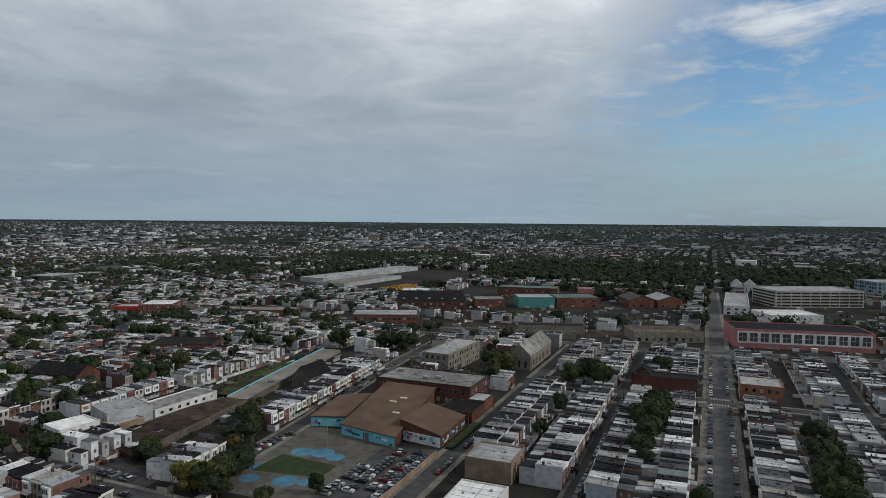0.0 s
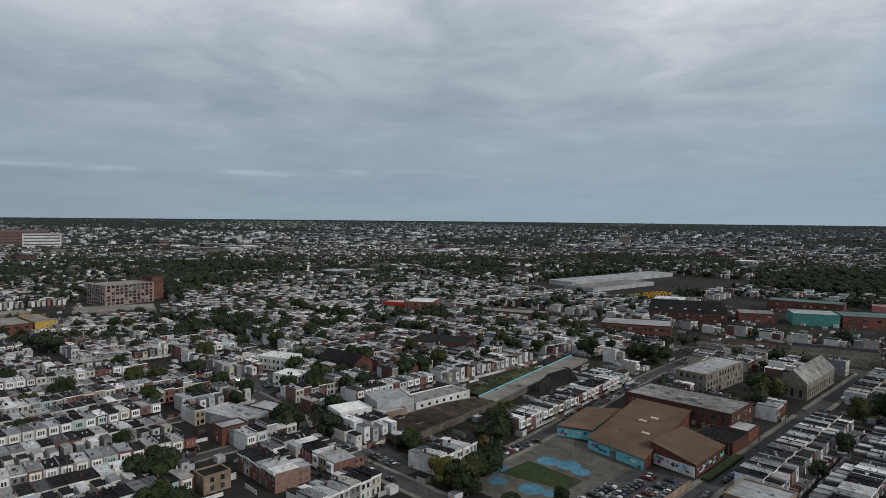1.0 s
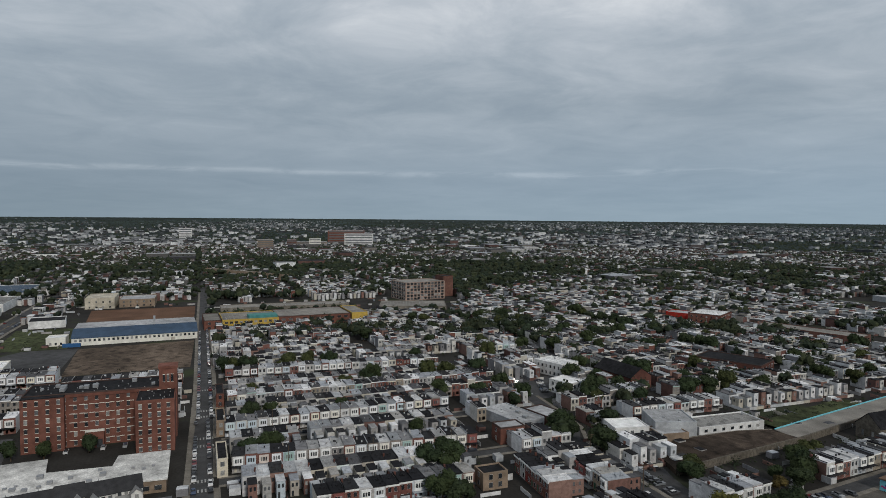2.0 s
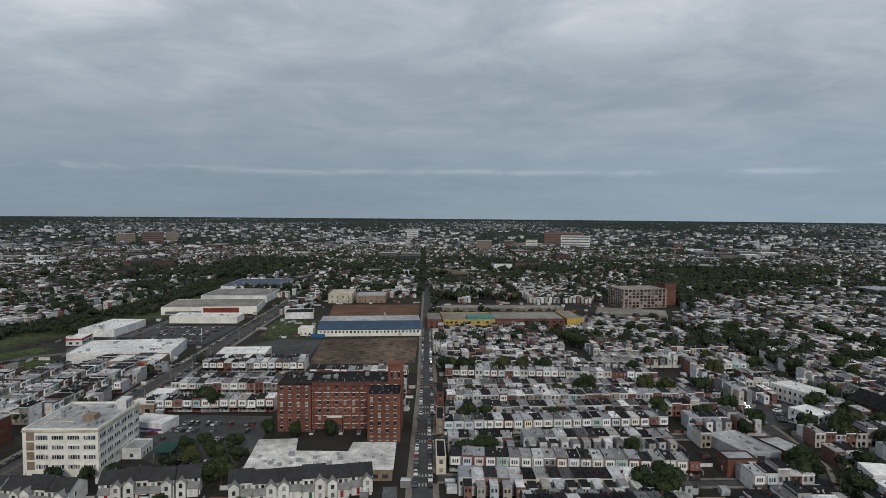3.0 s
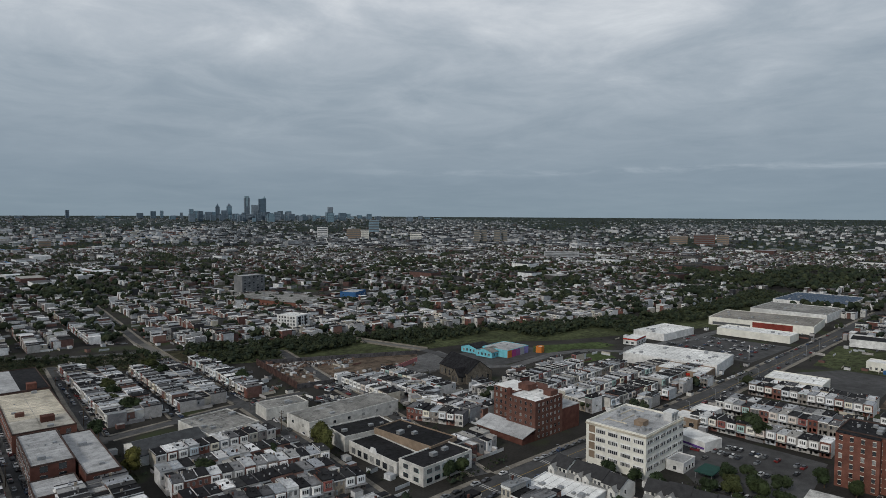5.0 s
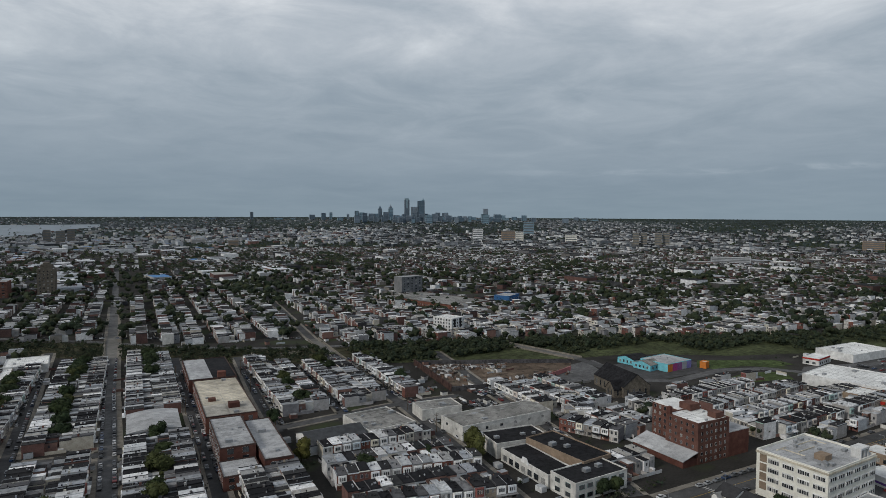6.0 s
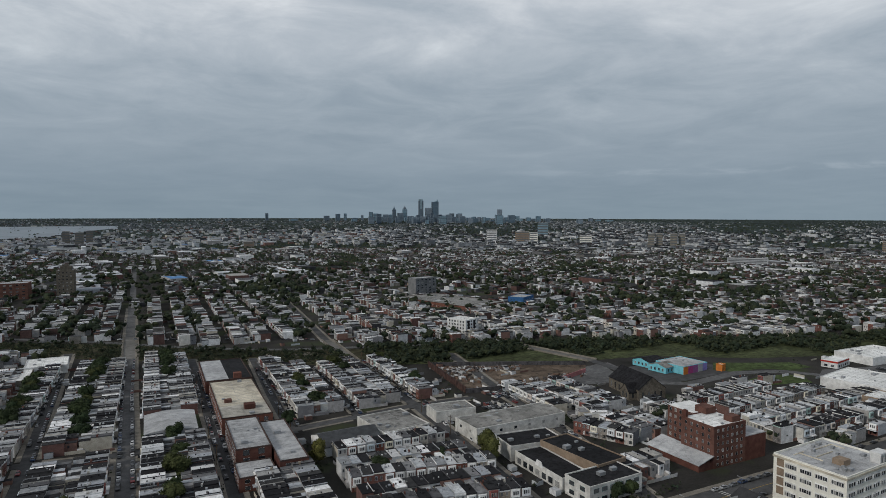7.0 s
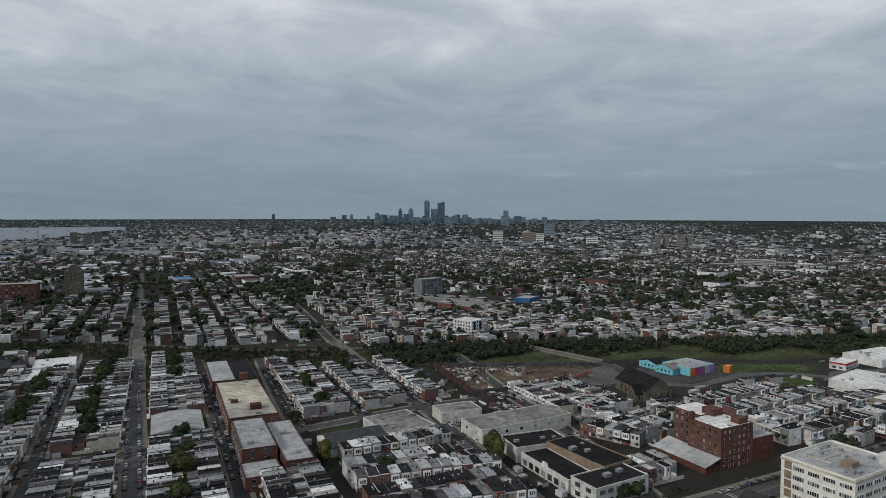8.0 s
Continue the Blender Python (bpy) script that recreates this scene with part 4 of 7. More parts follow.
street(10.5, (-8, -190), (2, -40), (6, 190), (6.5, 350), (6.5, 500), (3.5, 880), (-4, 1300), (-12, 2000), walk_w=3.0, material=asphalt_worn, label="wide grey asphalt street running through the terraces")
street(8.5, (-9, -200), (-18, -303), (-30.3, -466), (-45.6, -648), (-50, -700), (-118, -1500), (-160, -2000), walk_w=2.8, material=asphalt_worn)
street(8.0, (-30, -1), (-250, 0), (-382, 2.5), (-615, 3.3), (-1030, 6.8), (-1700, 8), walk_w=2.4, material=asphalt_old)
street(15.0, (30, -176), (-190, -171), (-400, -161), (-690, -158), (-1250, -160), (-1900, -170), walk_w=3.0, material=asphalt_old, label="wide avenue of pale worn asphalt")
street(7.0, (-90, 150), (-90.5, 320), (-90, 480))
street(5.0, (-40, 150), (-40.5, 343), (-42, 480), walk_w=1.6)
street(7.0, (70, 200), (70, 390), (76, 500))
street(6.5, (-160, 172), (-163, 215), (-168, 257), (-173, 286), (-183, 367), (-188, 466), walk_w=2.0)
street(7.0, (-96, 351), (-42, 350), (0, 349), (60, 347), (190, 345), walk_w=2.0)
street(7.5, (-220, 466), (-90, 474), (0, 479), (76, 496), (190, 500), walk_w=2.0)
street(7.0, (-80, 150), (-165, 152), (-200, 152), (-245, 157), (-262, 167), (-316, 172), walk_w=2.0)
street(6.0, (-250, 6), (-248, 60), (-243, 118), (-246, 150), walk_w=1.8)
street(6.0, (-294.3, 6), (-296, 70), (-297, 150), walk_w=1.8)
street(6.0, (-340, 6), (-341.5, 90), (-344, 175), walk_w=1.8)
street(6.0, (-391, 6), (-388, 90), (-390, 250), walk_w=1.8)
street(6.5, south(34, -185), (22.5, -326), (9, -539), (3, -630))
street(6.5, south(-60, -185), (-60.2, -292), (-79.3, -507), (-84, -556))
street(6.0, south(-99, -338), (-112.5, -418), (-124.5, -502), (-129, -535))
street(5.5, south(-140, -338), (-154.5, -409), (-164.5, -478), walk_w=1.6)
street(7.0, south(-171, -186), (-174, -272), (-184, -343), (-191, -418), (-199, -495), (-208, -575), (-260, -900))
street(7.0, (-208, -182), (-234, -269), (-247, -340), (-268, -421), (-280, -470))
street(7.0, (60, -368), (0, -352), (-106, -344), (-178, -350), (-226, -346), walk_w=2.0)
street(9.0, (-369, -376), (-360, -340), (-358, -312), (-376, -298), (-434, -301), (-468, -286), (-482, -264), (-498, -270), (-560, -250), (-640, -246), walk_w=0, material=asphalt_worn, label="service road curving beside the rail cutting")
street(8.0, (-352, -462), (-367, -385), (-360, -330), walk_w=0)

street(7.0, (120, -785), (59, -738), (13, -702), (-32, -663), (-54, -640), (-96, -600), (-138, -568), (-168, -551), (-204, -538), (-290, -508), walk_w=0, material=asphalt_worn, label="narrow road along the railway belt")
strip("center_line", paint_yellow, "double yellow centre line", 0.28, 0.062, (20, -176), (-190, -171), (-400, -161), (-690, -158))


def crossing(x, y, turn, n=7):
    bm = bmesh.new()
    for i in range(n):
        u = (i - (n - 1) / 2) * 1.3
        box(bm, u - 0.3, u + 0.3, -1.4, 1.4, 0.02, 0.085)
    single("crosswalk", bm, paint_white, "white striped crosswalk on the street", kind="structure", at=place(x, y, turn))


for cx, cy, tn in ((-244, 0, 90), (-253, 0, 90), (-292, 1, 90), (-302, 1, 90), (-335, 1.5, 90), (-345, 1.5, 90), (-386, 2.5, 90), (6.5, 344, 0), (6.5, 355, 0), (-200, -171, 90), (-218, -170, 90), (-240, -169, 90), (6.5, 472, 0)):
    crossing(cx, cy, tn)

roof_dull = mat("roof_dull", (0.24, 0.225, 0.20), 0.85, 0.12, 1.5, 0.3, stain=0.3)
# ---------- open ground ----------
bank_weeds = mat("bank_weeds", (0.066, 0.062, 0.036), 0.95, 0.12, 1.2, 0.55, stain=0.5, patch=0.45)
strip("grass_bank", bank_weeds, "brown weedy strip along the sunken railway", 58, 0.033, (140, -735), (64, -684), (-28, -622), (-110, -554), (-180, -511), (-230, -488))
strip("grass_bank", grass, "overgrown green strip along the sunken railway", 76, 0.03, (-215, -499), (-278, -470), (-350, -430), (-436, -410), (-505, -360), (-650, -300), (-790, -288), (-1000, -300))
single("rail_embankment", prism([(-222, 180), (-197, 173), (-202, 215), (-206.5, 250), (-220, 250), (-224.5, 232), (-224.5, 205)], -0.3, 2.0), mat("embankment_soil", (0.062, 0.047, 0.036), 0.95, 0.18, 2.0, 0.5, stain=0.45, patch=0.35), "brown disused railway embankment with bare soil", kind="structure")
strip("rail_trail", roof_dull, "pale strip of bare concrete along the old railway", 13, 2.0, (-213.2, 250), (-221, 290), (-229, 331), (-237, 372), thick=2.2)
strip("edge_wall", turquoise, "turquoise painted edge of the old railway", 0.4, 2.5, (-220, 250), (-228, 290), (-236, 332), (-244, 374), thick=3.0)
strip("edge_wall", stone_dark, "worn wall beside the old railway", 0.7, 3.1, (-196, 172.5), (-201.6, 215), (-206, 250), (-214, 290), (-222, 331), thick=3.1)
strip("edge_wall", concrete, "pale low wall beside the old railway", 0.6, 1.8, (-227, 187), (-226, 200), (-225.4, 232), (-221.5, 250), thick=1.8)
strip("grass_bank", grass, "grassy bank beside the old railway", 12, 1.2, (-227, 255), (-235, 292), (-243, 332), thick=1.4)
strip("rail_bed", rail_bed, "dark railway corridor with ballast and weeds", 34, 0.02, (-420, 470), (-225, 512), (-90, 522), (-8, 545), (150, 590), (400, 640))
RAIL = [(140, -735), (64, -684), (-28, -622), (-110, -554), (-180, -511), (-278, -470), (-350, -430), (-436, -410), (-505, -360), (-650, -300), (-790, -288), (-1000, -300)]


def near_line(x, y, line):
    best = 1e9
    for (ax, ay), (bx, by) in zip(line, line[1:]):
        vx, vy = bx - ax, by - ay
        f = max(0, min(1, ((x - ax) * vx + (y - ay) * vy) / (vx * vx + vy * vy)))
        best = min(best, math.hypot(x - ax - f * vx, y - ay - f * vy))
    return best


lay_pavements()


def sheet(name, material, label, z, *pts):
    single(name, prism(list(pts), z - 0.3, z), material, label, kind="structure")


lot_grass = mat("lot_grass", (0.066, 0.092, 0.034), 0.95, 0.25, 2.5, 0.5, stain=0.4, patch=0.3)
sheet("field_dirt", dirt, "bare brown vacant lot with rubble", 0.05, (-535, -84), (-447, -80), (-450, -6), (-545, -4))
sheet("parking_lot", asphalt_old, "worn asphalt parking lot", 0.05, (-334, -140), (-292, -142), (-266, -112), (-262, -78), (-290, -74), (-330, -78))
sheet("parking_lot", asphalt_old, "worn asphalt school parking lot", 0.05, (-118, 166), (-94.5, 166), (-94.5, 230), (-118, 226))
sheet("parking_lot", asphalt_old, "worn asphalt yard behind the row houses", 0.05, (-226, 157), (-174, 156), (-174, 166), (-194, 170), (-226, 180))
sheet("school_yard", yard_paving, "grey paved school yard", 0.045, (-165, 166), (-118, 166), (-118, 228), (-146, 236), (-165, 234))
sheet("turf", turf, "dark green artificial turf field", 0.075, (-151, 184), (-124.5, 188.5), (-124.8, 200), (-150.5, 202))
sheet("parking_lot", asphalt_old, "wide asphalt car park before the shops", 0.05, (-600, -262), (-520, -262), (-515, -176), (-600, -172))
sheet("scrap_yard", dirt, "brown scrap yard with heaps of metal", 0.05, (-352, -378), (-300, -406), (-241, -436), (-226, -357), (-254, -350), (-285, -344), (-335, -360))
sheet("church_lot", asphalt_old, "asphalt lot by the community building", 0.045, (-440, -356), (-370, -356), (-330, -330), (-350, -305), (-440, -305))
sheet("lawn", lot_grass, "green grass beside the row houses", 0.056, (-366, -281), (-400, -281), (-437, -286), (-462, -279), (-465, -268), (-454, -256), (-440, -263), (-405, -270), (-372, -270))
sheet("lawn", lot_grass, "rough grass behind the painted building", 0.056, (-425, -316), (-446, -332), (-471, -317), (-501, -301), (-501, -283), (-476, -287), (-462, -300), (-432, -306))
sheet("lawn", grass, "green grass lot", 0.05, (-636, -146), (-540, -140), (-540, -92), (-636, -98))
sheet("lot_slab", asphalt_old, "grey bare concrete lot", 0.05, (-500, -146), (-470, -146), (-470, -84), (-538, -84), (-538, -120))


def bridge(xa, ya, xb, yb, width):
    L = math.hypot(xb - xa, yb - ya)
    e = thing("road_bridge", place(xa, ya, math.degrees(math.atan2(yb - ya, xb - xa))), "pale concrete road bridge over the railway cutting", "bridge")
    part("deck", boxes((0, L, -width / 2, width / 2, -0.2, 0.16)), mat("bridge_deck", (0.15, 0.145, 0.135), 0.9, 0.2, 2.0, 0.25, stain=0.3), e)
    for sgn in (-1, 1):
        part("parapet_wall", boxes((0, L, sgn * width / 2 - 0.3, sgn * width / 2 + 0.3, 0, 1.3)), concrete, e)


bridge(-41, -582, -49.5, -686, 13)
bridge(-197, -478, -209, -575, 10)
bridge(-351, -464, -367, -386, 11)

# ---------- school with brown roofs ----------
roof_school = mat("roof_school", (0.26, 0.255, 0.24), 0.85, 0.2, 2.0, 0.35, stain=0.35, patch=0.35)
block("school", -158, -106, 291, 317.5, 9, dark_brick, roof_school, "two-storey brown brick school with grey flat roof", "school", storeys=2, ww=1.6, wh=1.8, pitch=4.4, sides="se", boxes_on=5)
claim(-166, -94, 165, 320)


def shed(name, plan, tops, wallm, roofm, label):
    """A hall over four plan corners with one tilted roof plane."""
    e = thing(name, place(0, 0), label, "school")
    part("wall", hull([(x, y, 0) for x, y in plan] + [(x, y, z) for (x, y), z in zip(plan, tops)]), wallm, e)
    mx, my = sum(p[0] for p in plan) / 4, sum(p[1] for p in plan) / 4
    part("roof", hull([(x + 0.03 * (x - mx), y + 0.03 * (y - my), z + q) for (x, y), z in zip(plan, tops) for q in (0.03, 0.4)]), roofm, e)
    return e


MURAL = [turquoise, teal, blue_paint, white_wall, turquoise, magenta, turf, turquoise]
mural_rnd = random.Random(2)


def mural(e, p, q, z0, z1):
    """Painted shapes of a mural, thin plates along a wall from p to q, whose outer side lies to the right."""
    L = math.hypot(q[0] - p[0], q[1] - p[1])
    m = place(p[0], p[1], math.degrees(math.atan2(q[1] - p[1], q[0] - p[0])))
    for i in range(18):
        w, h0 = mural_rnd.uniform(0.05, 0.2) * L, mural_rnd.uniform(0, 0.55)
        a = mural_rnd.uniform(0.01, 0.99) * (L - w)
        h1 = min(1, h0 + mural_rnd.uniform(0.25, 0.6))
        lo, hi = z0 + (z1 - z0) * h0, z0 + (z1 - z0) * h1
        k = 0.03 + 0.004 * i
        bm = bmesh.new()
        pts = [((a + w / 2) + w / 2 * r * math.cos(t), (lo + hi) / 2 + (hi - lo) / 2 * r * math.sin(t)) for t, r in ((j * 2 * math.pi / 11, mural_rnd.uniform(0.3, 1.0)) for j in range(11))]
        for d in (-k, 0):
            bm.faces.new([bm.verts.new((u, d, v)) for u, v in pts])
        bmesh.ops.bridge_loops(bm, edges=bm.edges)
        part("mural_shape", bm, mural_rnd.choice(MURAL), e, "brightly painted mural shape", at=m)


HALL = [(-142, 231), (-114, 225.5), (-119.5, 278), (-145.5, 279)]
e = shed("school_hall", HALL, (4.2, 4.2, 10.5, 10.5), dark_brick, roof_brown, "low school hall with sloping brown roof and mural")
part("mural_ground", boxes((0.1, 28.4, -0.12, 0.02, 0, 3.9)), turquoise, e, "turquoise painted mural band", at=place(-142, 231, -11.1))
mural(e, (-142, 230.85), (-114, 225.35), 0.2, 3.9)
part("door", boxes((12, 15, -0.3, 0.02, 0, 3.2)), glass, e, "dark arched doorway", at=place(-142, 231, -11.1))
for x, y, z in ((-128, 262, 8.6), (-131, 257, 8.0), (-124, 246, 6.7)):
    part("skylight", boxes((x - 1.6, x + 1.6, y - 0.9, y + 0.9, z, z + 0.7)), roof_tan, e, "pale roof skylight")
WING = [(-160, 235), (-145.5, 240), (-149, 272), (-164, 265)]
e = shed("school_wing", WING, (4.2, 4.4, 6.2, 5.2), turquoise, roof_brown, "low school wing with brown roof and mural")
mural(e, WING[0], WING[1], 0.2, 3.9)
part("roof_fascia", boxes((0, 15.3, -0.2, 0.05, 3.95, 4.4)), dark_brick, e, at=place(-160, 235, 19))
GYM = [(-116.5, 235.5), (-97, 232.5), (-97.5, 261), (-114.5, 260)]
e = shed("school_gym", GYM, (8.3, 4.8, 4.8, 8.8), dark_brick, roof_brown, "school gym with sloping brown roof and mural")
part("mural_ground", boxes((0.2, 19.4, -0.15, 0.02, 0, 4.0)), white_wall, e, "pale painted mural band", at=place(-116.5, 235.5, -8.7) @ pose(0, -0.05, 0))
mural(e, (-116.5, 235.2), (-97, 232.2), 0.2, 4.2)
mural(e, (-96.8, 232.5), (-97.3, 261), 0.2, 4.4)
block("school_annex", -113, -96, 266, 284, 4.5, dark_brick, roof_black, "low brick school annex with dark roof", "school")
block("gatehouse", -106, -97, 286, 300, 4.5, red_brick, roof_grey, "small red brick gatehouse", "school", storeys=1, sides="s")
for bx, by, br in ((-153, 187, 4.0), (-145, 207, 4.5), (-137, 209, 4.8), (-130, 207, 3.6), (-134, 181, 4.6), (-147, 178, 3.6), (-127, 183, 3.0)):
    bm = bmesh.new()
    bmesh.ops.create_cone(bm, cap_ends=True, segments=20, radius1=br, radius2=br, depth=0.3, matrix=pose(bx, by, -0.09 + 0.0005 * br))
    single("court_circle", bm, court_blue, "faded blue painted court circle", kind="structure")
single("yard_wall", boxes((-0.25, 0.25, 0, 58, 0, 2.2)), tan_brick, "low tan wall beside the street", "wall", at=place(-95.2, 166))
single("planting_strip", boxes((-1.6, 1.6, 0, 34, 0, 1.2)), turf, "clipped green hedge by the school", "hedge", at=place(-93.3, 232))

# ---------- north ----------
block("stone_school", -156, -139, 346, 396, 11.5, stone_wall, roof_grey, "three-storey grey stone school with pale flat roof", "school", turn=-2, storeys=3, ww=1.4, wh=2.0, pitch=3.6, sides="se", frame=stone_wall)
claim(-165, -118, 340, 415)
gable("stone_church", -113, -98.5, 376, 430, 9, 15.5, stone_wall, roof_school, "pale stone church with pitched grey roof", "church", ww=1.2, wh=4.0)
claim(-118, -92, 340, 450)
block("warehouse", 14, 106, 517.5, 554.5, 13, pink_wall, roof_black, "long faded pink warehouse with tall white window bays", "warehouse", turn=10, parapet=0.8)
warehouse_pane = mat("dusty_pane", (0.075, 0.07, 0.068), 0.35, 0.8, 3.0, 0.5, spec=0.4)
W_PINK = place(60, 536, 10)
for i in range(12):
    wn_frame = thing("loading_window", W_PINK @ pose(-40.2 + i * 7.3, -18.5, 4.4), "large white-framed industrial window", "window", "warehouse windows")
    part("window_frame", boxes((-3.6, -2.7, -0.45, 0, -0.6, 7.6), (2.7, 3.6, -0.45, 0, -0.6, 7.6), (-2.7, 2.7, -0.3, 0, 6.6, 7.6), (-2.7, 2.7, -0.35, 0, -0.9, 0.3), (-0.1, 0.1, -0.2, 0, 0.3, 6.6), (-2.7, 2.7, -0.2, 0, 3.3, 3.5)), white_wall, wn_frame)
    part("pane", boxes((-2.7, 2.7, -0.1, 0, 0.3, 6.6)), warehouse_pane, wn_frame)
claim(10, 125, 500, 560)
block("brick_hall", -36, -4, 357, 368, 8, dark_brick, roof_black, "dark brown brick hall with flat roof", "hall", storeys=2, sides="e")
gable("brick_house", -38, -27, 362, 374, 7, 11.5, dark_brick, roof_black, "brown brick house with steep gable", "house", storeys=2)
claim(-42, -2, 355, 378)
block("tan_house", -78, -61, 209, 226, 7.2, tan_brick, roof_grey, "tan end-of-terrace house with blank wall", "house", storeys=2, sides="e", pitch=5)
block("white_roof_garage", -74, -58, 176, 196, 4.6, white_wall, roof_white, "low garage with bright white roof", "garage")
block("corner_shop", 16, 36, 358, 378, 8, mat("orange_brick", (0.27, 0.125, 0.08), 0.88, 0.4, 5.0, 0.25, stain=0.2), roof_grey, "orange-brown brick corner building", "building", storeys=2, sides="sw")
claim(14, 40, 356, 380)
block("rail_wall", -198, -92, 478.5, 481.5, 5.5, stone_wall, concrete, "long pale stone retaining wall of the railway", "wall", turn=14.5, parapet=0.4)
block("roofless_ruin", -58, -6, 507, 535, 6, stone_wall, dirt, "roofless pale stone ruin beside the railway", "ruin", turn=22, storeys=1, ww=2.2, wh=2.4, pitch=5.5, sides="se", frame=stone_wall, parapet=2.0)
block("rail_shed", -146, -92, 509, 525, 5.5, stone_wall, roof_black, "long dark-roofed railway platform shed", "shed", turn=16)
claim(-420, 0, 485, 545)
block("brick_factory", -288, -232, 480, 512, 9.5, red_brick, roof_grey, "long low red and grey brick factory", "factory", turn=24, storeys=2, sides="s", ww=2.4, wh=1.6, pitch=4)
claim(-300, -225, 470, 525)
block("teal_warehouse", -191, -153, 650, 682, 10.5, teal, roof_grey, "teal painted warehouse with flat roof", "warehouse", turn=26)
block("brick_warehouse", -157, -111, 670, 708, 10, red_brick, roof_teal, "red brick warehouse with greenish roof", "warehouse", turn=26, storeys=2, sides="s", pitch=9, ww=3)
block("brick_warehouse", -232, -200, 632, 662, 8, red_brick, roof_school, "red brick warehouse with grey roof", "warehouse", turn=26, storeys=2, sides="s", pitch=9, ww=3)
block("brick_warehouse", -235, -165, 735, 765, 11, red_brick, roof_teal, "long red brick works with green roof edge", "warehouse", turn=8, storeys=2, sides="s", pitch=6, ww=2)
for k in range(2):
    gable("brick_warehouse", -86 + 28 * k, -60 + 28 * k, 698 + 12 * k, 738 + 12 * k, 8, 12.5, red_brick, roof_grey if k else roof_dark_metal, "red brick shed with low pitched roof", "warehouse", turn=24, pitch=7, ww=2.5, wh=2.0)
block("brick_warehouse", -150, -50, 790, 812, 8, pink_wall, roof_dull, "long reddish warehouse with grey roof", "warehouse", turn=10, storeys=1, sides="s", pitch=5)
e = block("brick_warehouse", -306, -236, 588, 650, 8, dark_brick, roof_black, "dark brick mill with black stepped roofs", "warehouse", turn=24, storeys=2, sides="s", pitch=6, ww=2, parapet=0)
for k in range(4):
    part("roof_slope", hull([(-35, -30 + 15.2 * k, 8), (35, -30 + 15.2 * k, 8), (-35, -15.4 + 15.2 * k, 8), (35, -15.4 + 15.2 * k, 8), (-35, -17 + 15.2 * k, 13), (35, -17 + 15.2 * k, 13)]), roof_black, e)
    for j in range(5):
        part("skylight", boxes((-29 + 13 * j, -26.5 + 13 * j, -0.6, 0.6, 0, 0.5)), white_wall, e, "pale roof skylight", at=pose(0, -23.5 + 15.2 * k, 10.5, 21, 0, 0))
block("yard_store", -345, -312, 690, 720, 6, grey_wall, roof_white, "low depot store with pale roof", "depot", turn=20)
block("brick_works", -432, -350, 470, 492, 7, brown_brick, roof_dull, "long low brick works by the railway", "factory", turn=20, storeys=1, sides="s", pitch=6, ww=3)
claim(-310, -10, 560, 815)
e = block("parking_deck", 52, 148, 785, 835, 17, deck_wall, roof_grey, "pale concrete parking deck with open storeys", "parking deck", turn=24, parapet=1.2)
# storeys are solid; dark plates on the walls paint the shade of openings
for k in range(5):
    part("open_storey", boxes((-46.5, 46.5, -25.12, -24.9, 1.2 + 3.3 * k, 2.9 + 3.3 * k)), deck_dark, e, "dark plate painted as the shade inside a parking storey")
    part("open_storey", boxes((-48.12, -47.9, -23, 23, 1.2 + 3.3 * k, 2.9 + 3.3 * k)), deck_dark, e, "dark plate painted as the shade inside a parking storey")
    for j in range(9):
        part("deck_column", boxes((-42 + 10.5 * j, -41.2 + 10.5 * j, -25.25, -24.9, 0.4 + 3.3 * k, 3.2 + 3.3 * k)), deck_wall, e)
block("pale_building", 16, 39, 685, 812, 8, white_wall, roof_grey, "long pale parking building with white edge", "building", turn=-2, storeys=2, sides="s", pitch=6, ww=2.5, parapet=1.2)
block("pale_building", 42, 88, 632, 668, 9.5, white_wall, roof_white, "white low commercial building with flat roof", "building", turn=24, storeys=2, sides="sw", pitch=6, ww=2.0, wh=1.2)
for k in range(2):
    gable("white_house", 26 + 16 * k, 40 + 16 * k, 905, 930, 10, 16, white_wall, roof_grey, "tall white house with steep gable", "house", storeys=2)
block("glass_office", 170, 215, 885, 925, 22, tower_glass, roof_grey, "blue glass office building", "office building", turn=24, storeys=5, sides="sw", pitch=4, ww=3, wh=2.4)
claim(10, 170, 565, 860)
block("long_shed", -536, -494, 775, 1045, 6, grey_wall, roof_grey, "very long low distribution shed with pale roof", "shed", turn=-5, boxes_on=6)
block("long_shed", -488, -440, 735, 880, 5, grey_wall, roof_dull, "long low shed with grey roof", "shed", turn=-5, boxes_on=4)
claim(-560, -340, 690, 1060)
block("brick_mill", -484, -455, 430, 465, 12, red_brick, roof_white, "red brick mill with white roof", "mill", turn=30, storeys=3, sides="es", pitch=4)
block("red_shed", -520, -485, 440, 460, 7, red_paint, roof_grey, "bright red painted shed", "shed", turn=30)
claim(-525, -445, 420, 475)

block("brick_depot", -344, -302, 317, 341, 8, dark_brick, roof_black, "broad dark brick depot with black roof", "depot", turn=25, storeys=2, sides="se", pitch=5)
